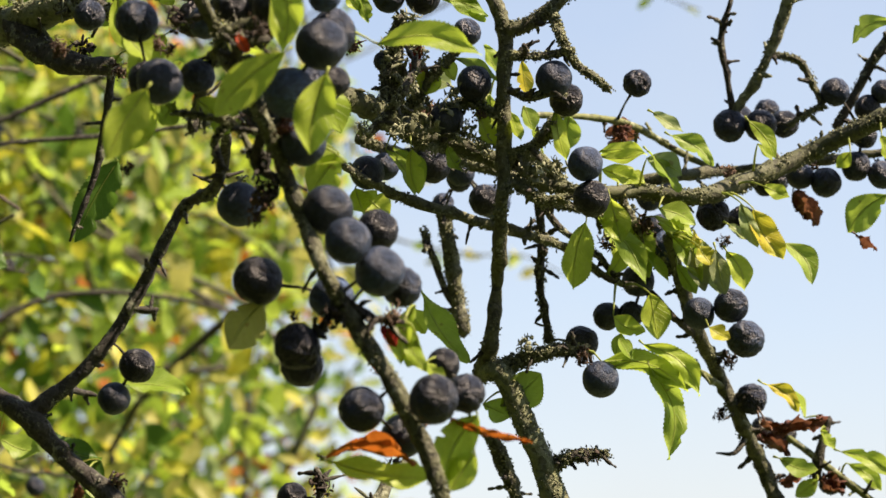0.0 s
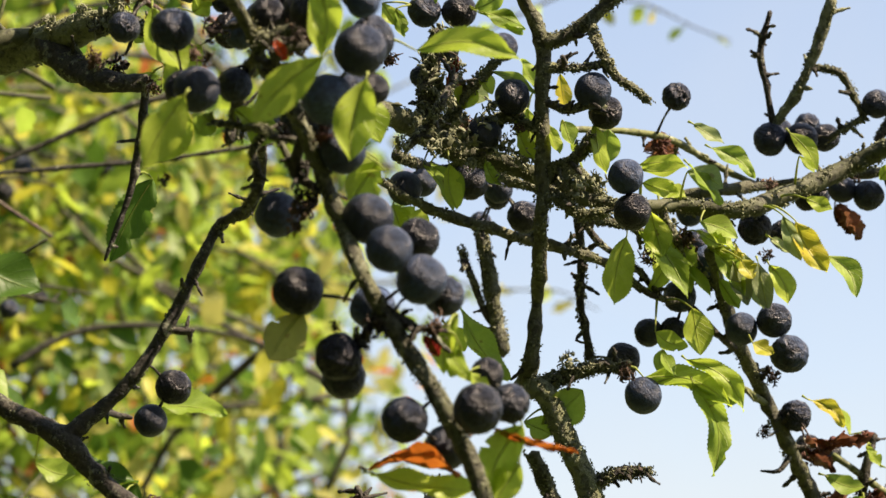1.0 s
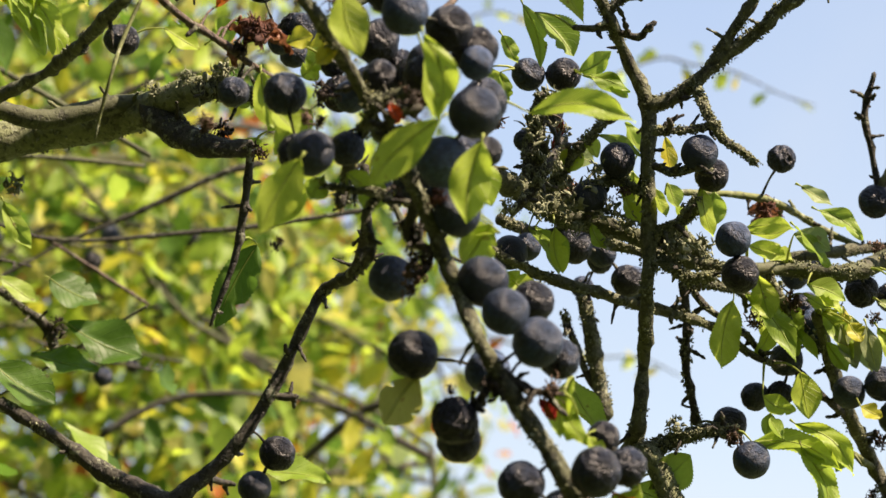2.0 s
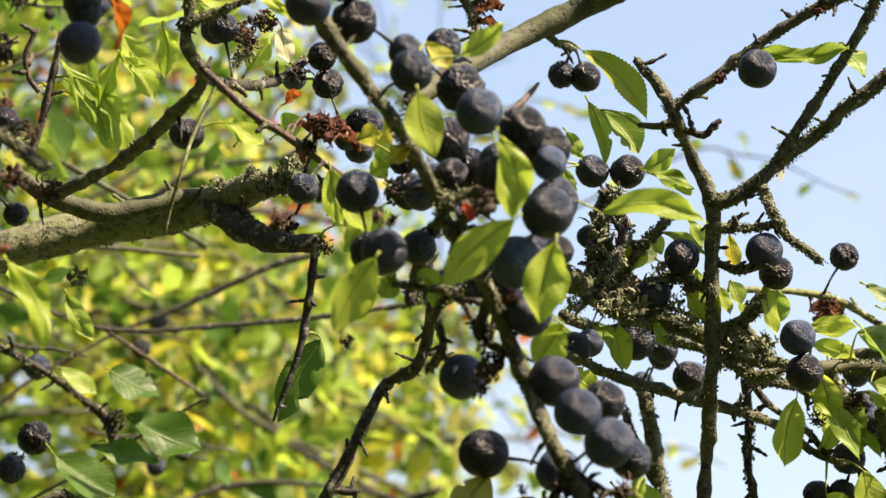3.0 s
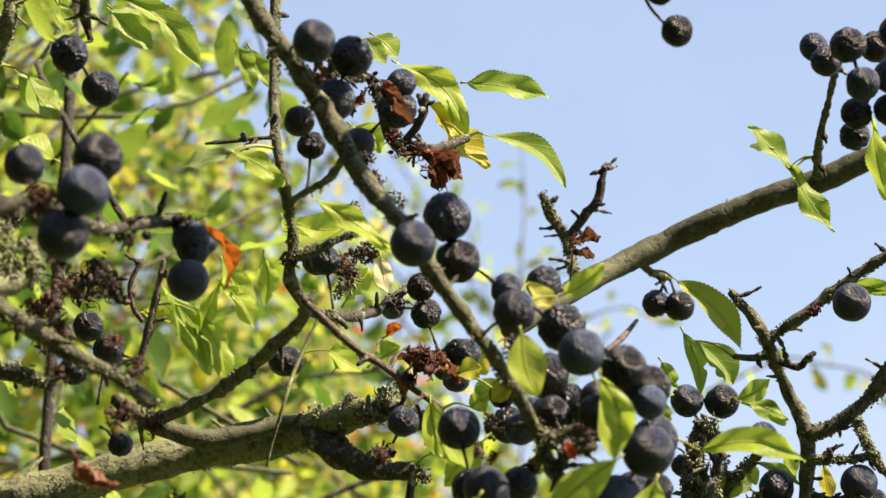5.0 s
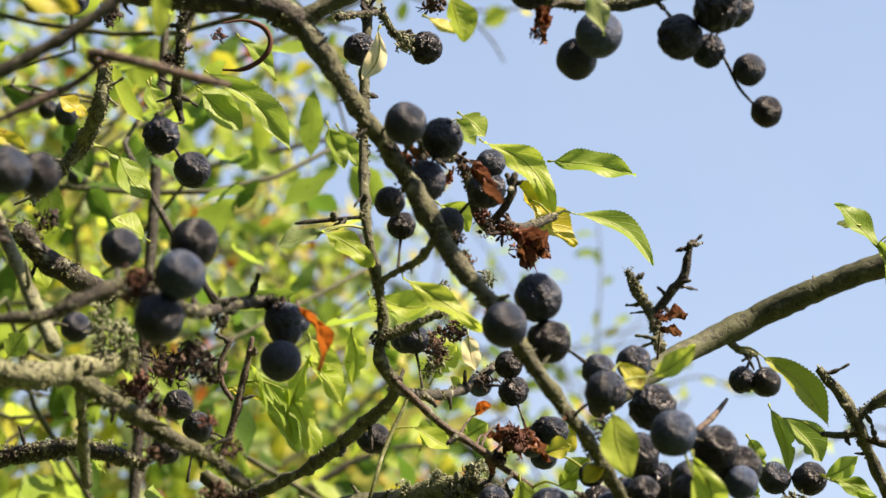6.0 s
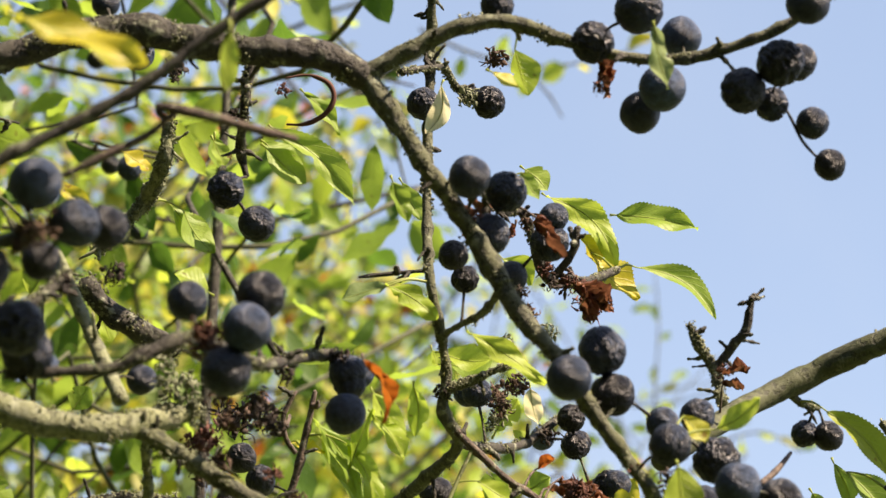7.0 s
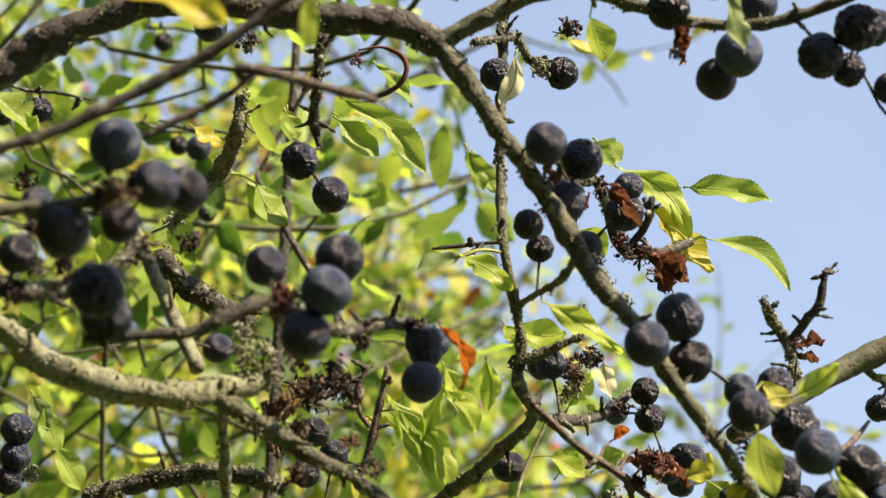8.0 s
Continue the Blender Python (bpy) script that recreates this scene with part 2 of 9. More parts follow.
WORD = {"lime": "lime-green leaf brightened as if sunlit", "green": "fresh green serrated leaf", "olive": "pale olive-yellow leaf", "dark": "dark green leaf with shade in the colour", "pale": "pale green leaf", "grey": "dull grey-green leaf underside",
        "yellow": "yellow autumn leaf with brown flecks", "mixed": "half-yellowed leaf", "cream": "cream-coloured dead curled leaf", "orange": "curled orange dead leaf",
        "rust": "crumpled rust-brown dry leaf", "red": "dark red leaf", "scarlet": "scarlet bud leaf"}


# ---- building helpers ----
def part(name, data, material, parent=None, label="", smooth=True):
    """Links a bmesh or (verts, faces) as one mesh object; its points are given in the world."""
    mesh = bpy.data.meshes.new(name)
    if isinstance(data, tuple):
        mesh.from_pydata(data[0], [], data[1])
    else:
        data.to_mesh(mesh)
        data.free()
    mesh.materials.append(material)
    if smooth:
        mesh.shade_smooth()
    ob = new(name, mesh)
    if parent is not None:
        ob.parent = parent
        above = parent.matrix_basis if parent.parent is None else parent.parent.matrix_basis @ parent.matrix_parent_inverse @ parent.matrix_basis
        ob.matrix_parent_inverse = above.inverted()
    if label:
        ob["label"] = label
    return ob


def spline(points, step):
    """A Catmull-Rom line through points of any length, cut about every step metres."""
    p = np.array(points, float)
    q = np.vstack([2 * p[0] - p[1], p, 2 * p[-1] - p[-2]])
    out = []
    for i in range(1, len(q) - 2):
        n = max(2, int(np.linalg.norm(q[i + 1, :3] - q[i, :3]) / step))
        for k in range(n):
            t = k / n
            out.append(0.5 * (2 * q[i] + (q[i + 1] - q[i - 1]) * t + (2 * q[i - 1] - 5 * q[i] + 4 * q[i + 1] - q[i + 2]) * t * t
                              + (3 * q[i] - q[i - 1] - 3 * q[i + 1] + q[i + 2]) * t ** 3))
    out.append(p[-1])
    return np.array(out)


def across_line(line):
    """Two unit vectors across a line at each of its points, that turn as little as may be."""
    ways = np.gradient(line[:, :3], axis=0)
    ways /= np.linalg.norm(ways, axis=1)[:, None] + 1e-12
    a = np.cross(ways[0], (0.3, 0.9, 0.2))
    a /= np.linalg.norm(a)
    sides = []
    for w in ways:
        a = a - w * (a @ w)
        a /= np.linalg.norm(a) + 1e-12
        sides.append((a, np.cross(w, a)))
    return ways, sides


def tube(line, sides, rough=0.0, knob=0.0, seed=0):
    """Points and faces of a closed stem along line (x, y, z, radius), uneven by rough and swollen at nodes by knob."""
    rng = np.random.RandomState(seed)
    ways, cross = across_line(line)
    run = np.concatenate([[0], np.cumsum(np.linalg.norm(np.diff(line[:, :3], axis=0), axis=1))])
    nodes = np.cumsum(rng.uniform(0.007, 0.02, 60))
    facing = rng.uniform(0, 2 * math.pi, 60)
    verts, faces = [], []
    for i, (p, (a, b)) in enumerate(zip(line, cross)):
        bumps = np.exp(-((run[i] - nodes) / 0.0017) ** 2) if knob else np.zeros(60)
        for k in range(sides):
            t = 2 * math.pi * k / sides
            d = a * math.cos(t) + b * math.sin(t)
            q = p[:3] + d * p[3]
            lump = noise.noise(Vector(q) * 260 + Vector((seed, 0, 0))) * 0.26 + noise.noise(Vector(q) * 90 + Vector((0, seed, 0))) * 0.34
            swell = knob * (bumps * (0.10 + 0.45 * np.maximum(0, np.cos(t - facing)) ** 2)).sum() if knob else 0.0
            verts.append(p[:3] + d * (p[3] * (1 + rough * lump) + swell * min(p[3], 0.0016)))
    n = len(line)
    for i in range(n - 1):
        for k in range(sides):
            j = (k + 1) % sides
            faces.append((i * sides + k, i * sides + j, (i + 1) * sides + j, (i + 1) * sides + k))
    verts.append(line[0, :3] - ways[0] * line[0, 3] * 0.5)
    verts.append(line[-1, :3] + ways[-1] * line[-1, 3] * 0.8)
    for k in range(sides):
        j = (k + 1) % sides
        faces.append((j, k, len(verts) - 2))
        faces.append(((n - 1) * sides + k, (n - 1) * sides + j, len(verts) - 1))
    return [tuple(q) for q in verts], faces


def unit_ball(level):
    bm = bmesh.new()
    bmesh.ops.create_icosphere(bm, subdivisions=level, radius=1)
    v = np.array([q.co[:] for q in bm.verts])
    f = [tuple(q.index for q in face.verts) for face in bm.faces]
    bm.free()
    return v, f


BALL, BALL_FACES = unit_ball(2)
GRAIN, GRAIN_FACES = unit_ball(1)


def crust(line, count, seed):
    """Patches of crumbly lichen flakes that hug a stem, some standing off it."""
    rng = np.random.RandomState(seed + 900)
    ways, cross = across_line(line)
    verts, faces = [], []
    total = 0
    for clump in range(count):
        i = rng.randint(len(line))
        turn = rng.uniform(0, 2 * math.pi)
        tall = rng.uniform(0.0004, 0.0012) if rng.rand() < 0.4 else 0.0002
        wide = rng.uniform(0.2, 0.6)
        for _ in range(18):
            j = min(len(line) - 1, max(0, i + rng.randint(-1, 2)))
            t = turn + rng.normal(0, wide)
            d = cross[j][0] * math.cos(t) + cross[j][1] * math.sin(t)
            size = rng.uniform(0.00014, 0.00042)
            at = line[j, :3] + d * (line[j, 3] + tall * rng.uniform(-0.3, 1)) + ways[j] * rng.normal(0, 0.0008)
            flake = GRAIN * (1 + 0.55 * rng.uniform(-1, 1, (len(GRAIN), 1))) * size * rng.uniform(0.4, 1.6, 3) + at
            faces += [tuple(total + k for k in f) for f in GRAIN_FACES]
            verts.append(flake)
            total += len(flake)
    return [tuple(q) for q in np.concatenate(verts)], faces


def knobbly(start, way, length, radius, seed):
    """A short bud-covered spur."""
    rng = np.random.RandomState(seed)
    steps = max(5, int(length / 0.0007))
    bend = rng.normal(0, 0.25, 3)
    rows = []
    for k in range(steps):
        s = k / (steps - 1)
        p = np.array(start) + (np.array(way) + bend * s) * length * s
        rows.append((*p, radius * (1 - 0.55 * s) * (1 + 0.3 * math.sin(k * 2.1 + seed) + rng.uniform(-0.15, 0.2))))
    return tube(np.array(rows), 7, 0.8, 0, seed)


def branch(label, points, bark, knob=1.0, lichen=0, spurs=0, seed=0):
    """A blackthorn branch: its stem, bud spurs and lichen. points: x, y, z, radius."""
    thing = tagged(new("blackthorn_branch"), label, "branch", "blackthorn branches")
    thing.location = points[0][:3]
    line = spline(points, 0.0016)
    part("stem", tube(line, 14 if points[0][3] > 0.002 else 10, 0.4 if bark in ("bark_olive", "bark_moss") else 0.9, knob, seed), BARK[bark], thing)
    rng = np.random.RandomState(seed + 50)
    ways, cross = across_line(line)
    for k in range(spurs):
        i = rng.randint(1, len(line) - 1)
        t = rng.uniform(0, 2 * math.pi)
        out = cross[i][0] * math.cos(t) + cross[i][1] * math.sin(t) + ways[i] * rng.uniform(-0.3, 0.7)
        part("spur", knobbly(line[i, :3] + out * line[i, 3] * 0.5, out, rng.uniform(0.002, 0.0055) + line[i, 3] * 0.6, rng.uniform(0.0007, 0.0012), seed * 40 + k), BARK["bark_dark" if rng.rand() < 0.6 and bark not in ("bark_olive", "bark_pale", "bark_moss") else bark], thing)
    if lichen:
        tagged(part("lichen", crust(line, lichen, seed), LICHEN, thing, "crusty grey-green lichen"), kind="stuff")
    return thing


def ball_mesh(style, seed):
    """A fruit of diameter 1 with its own dents and wrinkles."""
    rng = random.Random(seed)
    bm = bmesh.new()
    bmesh.ops.create_uvsphere(bm, u_segments=44, v_segments=30, radius=0.5)
    off = Vector((rng.uniform(-9, 9), rng.uniform(-9, 9), rng.uniform(-9, 9)))
    amount = {"smooth": 0.008, "dimpled": 0.042, "wrinkled": 0.10}[style]
    for q in bm.verts:
        n = q.co.normalized()
        big = noise.noise(n * 1.3 + off)
        ridge = 1 - abs(noise.noise(Vector((n.x * 3.2, n.y * 3.2, n.z * 1.1)) + off)) * 2.2
        small = 1 - abs(noise.noise(n * 5.0 + off)) * 2
        h = 0.5 * (1 + 0.05 * big) + amount * (0.6 * (ridge - 0.6) + 0.12 * (small - 0.5)) * (1.0 if style != "smooth" else 0.4)
        dip = 0.012 * math.exp(-((1 - n.z) / 0.012)) + 0.003 * math.exp(-((1 + n.z) / 0.02))
        q.co = n * (h - dip)
        q.co.z *= {"smooth": 1.0, "dimpled": 1.02, "wrinkled": 0.97}[style]
    mesh = bpy.data.meshes.new("sloe")
    bm.to_mesh(mesh)
    bm.free()
    mesh.shade_smooth()
    mesh.materials.append(SKINS[style])
    return mesh


FRUIT = {style: [ball_mesh(style, 31 * k + len(style)) for k in range(6)] for style in ("smooth", "dimpled", "wrinkled")}
FRUIT_WORD = {"smooth": "ripe round blue-black sloe with a dusty bloom", "dimpled": "slightly wrinkled blue-black sloe", "wrinkled": "shrivelled wrinkled black sloe"}


def sloe(at, width, style, joint=None, seed=0):
    """One fruit of that width in millimetres, with a stalk to the joint on its branch."""
    rng = random.Random(seed)
    ob = tagged(new("sloe", FRUIT[style][seed % 6]), FRUIT_WORD[style] + " on the branch", "sloe", "sloes on the bush")
    size = width / 1000
    up = (Vector(joint) - Vector(at)).normalized() if joint else Vector((rng.uniform(-0.4, 0.4), rng.uniform(-0.4, 0.4), 1)).normalized()
    turn = up.to_track_quat("Z", "Y").to_matrix().to_4x4()
    ob.matrix_basis = Matrix.Translation(at) @ turn @ pose(0, 0, 0, rng.uniform(-25, 25), rng.uniform(-25, 25), rng.uniform(0, 360)) @ Matrix.Diagonal((size, size, size, 1))
    if joint:
        a, b = Vector(at) + up * size * 0.42, Vector(joint)
        if (b - a).length > 0.016:
            b = a + ((b - a).normalized() if b.z > a.z else Vector((0, 0.85, 0.5))) * 0.006
        mid = (a + b) / 2 + Vector((0, 0, 0.0008))
        line = spline([(*a, 0.0006), (*mid, 0.0004), (*b, 0.0006)], 0.0012)
        part("stalk", tube(line, 6, 0.5, 0, seed), BARK["bark_dark"], ob)
    return ob


FACE = Vector((0.42, -0.78, 0.36)).normalized()


def blade(base, tip, width, bend, curl, roll, seed, rows=44, cols=8, dry=0.0):
    """Points, faces and uv of a serrated blade from base to tip that faces FACE turned by roll."""
    rng = random.Random(seed)
    base, tip = Vector(base), Vector(tip)
    along = tip - base
    length = along.length
    along.normalize()
    side = along.cross(FACE)
    side.normalize()
    turn = Matrix.Rotation(radians(roll + rng.uniform(-12, 12)), 3, along)
    side = turn @ side
    out = side.cross(along)
    fold = rng.uniform(0.1, 0.5)
    wave, phase = rng.uniform(0.015, 0.06), rng.uniform(0, 6)
    widest = rng.uniform(0.9, 1.25)
    lop, twist = rng.uniform(-0.14, 0.14), rng.uniform(-0.5, 0.5)
    bite = [(rng.uniform(0.2, 0.9), rng.uniform(0.02, 0.06), rng.choice((-1, 1)), rng.uniform(0.15, 0.55)) for _ in range(rng.choice((0, 0, 1, 2)))]
    verts, uvs, faces = [], [], []
    for r in range(rows + 1):
        v = r / rows
        half = width / 2 / max(0.5, math.cos(radians(roll))) * max(0.0, math.sin(math.pi * v ** widest)) ** (0.78 + 0.08 * v)
        tooth = 1 + (0.06 if r % 2 else -0.03) * (1 if 0.08 < v < 0.97 else 0)
        spine = base + along * length * v + side * bend * length * math.sin(math.pi * v) + out * (curl * length * (v * v - v * 0.6))
        for c in range(cols + 1):
            u = 2 * c / cols - 1
            w = half * u * (tooth if abs(u) > 0.99 else 1) * (1 + lop * (1 if u > 0 else -1))
            for at, wide, hand, deep in bite if rows > 10 else ():
                w *= 1 - (deep * math.exp(-((v - at) / wide) ** 2) if u * hand > 0 else 0)
            lift = fold * abs(w) + wave * length * math.sin(v * 11 + phase + 2 * u) * abs(u)
            roll_on = twist * (v - 0.3)
            q = spine + (side * math.cos(roll_on) + out * math.sin(roll_on)) * w + out * lift
            if dry:
                k = Vector((u * 1.6, v * 3.0, seed * 3.7))
                q += Vector((noise.noise(k), noise.noise(k + Vector((5, 0, 0))), noise.noise(k + Vector((0, 9, 0))))) * dry * length
                fine = k * 3.1 + Vector((3, 1, 0))
                q += Vector((noise.noise(fine), noise.noise(fine + Vector((5, 0, 0))), noise.noise(fine + Vector((0, 9, 0))))) * dry * 0.4 * length
                q += out * (abs(u) ** 2) * half * 1.1 - side * w * 0.4 * abs(u)
            verts.append(q)
            uvs.append((c / cols, v))
    for r in range(rows):
        for c in range(cols):
            a = r * (cols + 1) + c
            faces.append((a, a + 1, a + cols + 2, a + cols + 1))
    return verts, faces, uvs


def add_uv(mesh, uvs):
    layer = mesh.uv_layers.new(name="blade")
    for corner in mesh.loops:
        layer.data[corner.index].uv = uvs[corner.vertex_index]


def leaf(owner, joint, base, tip, width, colour, bend=0.0, curl=0.1, roll=0.0, seed=0):
    """A leaf of a branch; width in millimetres. Its stalk runs to the joint."""
    dry = 0.22 if colour == "rust" else 0.08 if colour in ("orange", "red") else 0.0
    verts, faces, uvs = blade(base, tip, width / 1000 * 1.1, bend, curl, roll, seed, dry=dry)
    ob = part("leaf", ([tuple(q) for q in verts], faces), LEAF[colour], owner, WORD[colour])
    add_uv(ob.data, uvs)
    rib = []
    for r in range(0, 41, 4):
        p = verts[r * 9 + 4]
        rib.append((*p, 0.00022 * (1 - r / 50)))
    near = joint and (Vector(joint) - Vector(base)).length < 0.016
    back = Vector(base) - (Vector(tip) - Vector(base)).normalized() * 0.002 + Vector((0, 0.001, 0))
    stalk = [(*(joint if near else back), 0.0005)]
    if near:
        m = (Vector(joint) + Vector(base)) / 2 + Vector((0, 0, 0.0015))
        stalk.append((*m, 0.0004))
    part("midrib", tube(spline(stalk + rib, 0.002), 5, 0.2, 0, seed), RIB if colour not in ("rust", "red", "scarlet", "orange") else BARK["bark_pink"], ob)
    return ob


def tuft(owner, at, size, colour, seed=0):
    """A clump of dried, curled flower and fruit remains on a branch; size in millimetres."""
    rng = np.random.RandomState(seed + 7000)
    verts, faces = [], []

    def put(piece):
        base = len(verts)
        verts.extend(piece[0])
        faces.extend(tuple(base + k for k in f) for f in piece[1])

    r = size / 2000
    for k in range(int(6 + size * 0.9)):
        a = np.array(at) + np.clip(rng.normal(0, 0.3, 3), -0.6, 0.6) * r
        way = rng.normal(0, 1, 3)
        way /= np.linalg.norm(way)
        side = np.cross(way, rng.normal(0, 1, 3))
        side /= np.linalg.norm(side) + 1e-9
        long, turn = r * rng.uniform(0.3, 0.55), rng.uniform(1.2, 3.2)
        rows = []
        for q in (0.0, 0.25, 0.5, 0.75, 1.0):
            bow = (way * math.sin(turn * q) + side * (1 - math.cos(turn * q))) / turn
            rows.append((*(a + bow * long * 1.6), rng.uniform(0.00014, 0.00036) * (1.3 - 0.7 * q)))
        put(tube(np.array(rows), 4, 0.5, 0, seed))
    for k in range(int(18 + size * 2.6)):
        c = np.array(at) + np.clip(rng.normal(0, 0.33, 3), -0.7, 0.7) * r
        turn = np.array(Euler(rng.uniform(0, 6.3, 3)).to_matrix())
        lobe = (BALL * (1 + 0.35 * rng.uniform(-1, 1, (len(BALL), 1))) * r * rng.uniform(0.08, 0.21) * np.array((1.5, rng.uniform(0.4, 1.1), rng.uniform(0.1, 0.35)))) @ turn + c
        put(([tuple(q) for q in lobe], BALL_FACES))
    return tagged(part("dried_calyx", (verts, faces), TUFT[colour], owner, {"dark": "blackened dried calyx and shade filler", "brown": "brown curled dried calyx", "rust": "rust-red dried calyx", "grey": "grey-green shaggy lichen tuft"}[colour]), kind="stuff")


# ---- ground ----
def ground_material():
    n = Nodes("meadow_grass")
    colour = n.ramp(n.noise(3.0, 6, 0.7), (0.3, (0.05, 0.075, 0.02)), (0.7, (0.11, 0.14, 0.04)))
    n.link(colour, n.bsdf.inputs["Base Color"])
    n.bsdf.inputs["Roughness"].default_value = 0.9
    n.bump(n.noise(40, 4, 0.7), 0.6, 0.05)
    return n.mat


# Never in view; added to bounce light up into the bush.
tagged(part("ground", ([(-600, -600, 0), (600, -600, 0), (600, 600, 0), (-600, 600, 0)], [(0, 1, 2, 3)]), ground_material()), "unseen green meadow grass added below the bush for bounced light", "ground", kind="structure")


# ---- hedge behind ----
def hedge(name, label, seed, count, depth, spread, edge, colours, size, twigs, reach=0.16, low=1.35, high=2.4, loose=0.045):
    """A mass of small leaves on twigs; edge(z) gives how far right it reaches at a height, in metres."""
    rng = np.random.RandomState(seed)
    thing = tagged(new(name), label, "bush")
    thing.location = (-0.4, depth, 0.8)
    stems = []
    for k in range(twigs):
        z0 = rng.uniform(low, high)
        far = depth + rng.uniform(-spread, spread)
        x1 = edge(z0) * far - abs(rng.normal(0, reach)) * far
        way = np.array([rng.uniform(-1, 1), rng.uniform(-0.4, 0.4), rng.uniform(-0.5, 0.9)])
        way *= rng.uniform(0.25, 0.5) / np.linalg.norm(way)
        pts = []
        for j in range(6):
            s = j / 5 - 0.5
            wander = rng.normal(0, 0.024 if loose > 0.03 else 0.004, 3)
            pts.append((x1 + way[0] * s + wander[0], far + way[1] * s + wander[1], z0 + way[2] * s + wander[2], (0.0017 * (1.2 - s) + rng.uniform(0, 0.0008)) * (0.4 if depth < 1.5 or loose < 0.03 else 0.8)))
        over = max(0.0, max(x - (edge(z) + 0.015) * y for x, y, z, w in pts))
        pts = [(x - over, y, z, w) for x, y, z, w in pts]
        stems.append(spline(pts, 0.03))
        part("twig", tube(stems[-1], 6, 0.6, 0.4, seed * 70 + k), BARK["bark_olive" if k % 3 else "bark_dark"], thing)
    for k in range(max(3, twigs // 8)):   # upright stems from the ground
        top = stems[(k * 7) % len(stems)]
        x, y, z = top[len(top) // 3, :3]
        foot = x - abs(rng.normal(0.12, 0.06))
        line = spline([(foot, y + 0.05, -0.02, 0.008), (foot - 0.02, y + 0.02, z * 0.35, 0.006), (foot + 0.02, y + 0.03, z * 0.7, 0.0032), (x, y, z, 0.0015)], 0.04)
        part("stem", tube(line, 8, 0.7, 0.3, seed * 90 + k), BARK["bark_dark"], thing)
    per = {c: ([], [], []) for c in colours}
    for k in range(count):
        line = stems[rng.randint(len(stems))]
        p = line[rng.randint(len(line)), :3] + rng.normal(0, loose, 3)
        if p[0] > (edge(p[2]) + 0.03 * rng.randn()) * p[1]:
            continue
        way = rng.normal(0, 1, 3) + (0.1, -0.1, -0.7)
        way /= np.linalg.norm(way)
        long = size * rng.uniform(0.6, 1.25)
        v, f, uv = blade(p, p + way * long, long * rng.uniform(0.32, 0.46), rng.normal(0, 0.06), rng.uniform(-0.1, 0.25), rng.uniform(-60, 60), k, rows=6, cols=2)
        bag = per[colours[rng.randint(len(colours))]]
        base = len(bag[0])
        bag[0].extend(tuple(q) for q in v)
        bag[1].extend(tuple(base + i for i in q) for q in f)
        bag[2].extend(uv)
    for c, (v, f, uv) in per.items():
        if v:
            ob = tagged(part("foliage", (v, f), LEAF[c], thing, WORD[c].replace("leaf", "leaves")), kind="stuff")
            add_uv(ob.data, uv)
    return thing


def hedge_edge(z):
    """Right-hand edge of the hedge as x per metre of distance, at a height."""
    return 0.010 - 0.30 * max(0.0, z - 1.86)


def far_edge(z):
    return 0.026 - 0.25 * max(0.0, z - 2.02)


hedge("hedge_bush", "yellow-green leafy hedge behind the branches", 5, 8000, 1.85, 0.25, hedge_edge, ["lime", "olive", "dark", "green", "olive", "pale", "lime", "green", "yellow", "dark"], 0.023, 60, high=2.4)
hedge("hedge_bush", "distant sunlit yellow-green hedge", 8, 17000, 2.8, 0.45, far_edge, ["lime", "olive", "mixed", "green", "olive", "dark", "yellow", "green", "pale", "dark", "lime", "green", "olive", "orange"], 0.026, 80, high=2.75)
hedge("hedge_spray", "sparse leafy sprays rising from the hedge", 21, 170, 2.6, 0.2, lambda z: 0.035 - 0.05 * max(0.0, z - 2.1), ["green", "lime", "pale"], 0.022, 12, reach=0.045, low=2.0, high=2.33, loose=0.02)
# The many dark leaves paint in the shade inside this bush.
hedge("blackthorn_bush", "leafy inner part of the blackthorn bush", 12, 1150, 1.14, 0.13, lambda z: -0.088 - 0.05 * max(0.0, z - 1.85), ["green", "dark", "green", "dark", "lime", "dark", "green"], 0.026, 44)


def far_shoot(label, points, radius, count, size, colours, seed):
    """A thin far twig with small leaves set along it; size in millimetres."""
    rng = np.random.RandomState(seed)
    thing = tagged(new("hedge_shoot"), label, "twig", "far shoots of the hedge")
    thing.location = points[0]
    line = spline([(*p, radius * (1 - 0.6 * k / (len(points) - 1))) for k, p in enumerate(points)], 0.008)
    part("stem", tube(line, 7, 0.7, 0.5, seed), BARK["bark_dark" if radius > 0.002 else "bark"], thing)
    for k in range(count):
        p = line[int(len(line) * (0.12 + 0.88 * (k + rng.rand() * 0.9) / count)) - 1, :3]
        way = rng.normal(0, 1, 3) * (1, 0.6, 0.8) + (0, 0, -0.35)
        way /= np.linalg.norm(way)
        base = p + way * 0.004
        long = size / 1000 * rng.uniform(0.65, 1.25)
        colour = colours[rng.randint(len(colours))]
        v, f, uv = blade(base, base + way * long, long * rng.uniform(0.38, 0.55), rng.normal(0, 0.08), rng.uniform(-0.1, 0.3), rng.uniform(-45, 45), seed * 50 + k, rows=8, cols=4)
        ob = part("leaf", ([tuple(q) for q in v], f), LEAF[colour], thing, WORD[colour])
        add_uv(ob.data, uv)
        part("stalk", tube(spline([(*p, 0.0004), (*((p + base) / 2), 0.0004), (*(base + way * 0.002), 0.0003)], 0.003), 5, 0.2, 0, k), RIB, ob)
    return thing


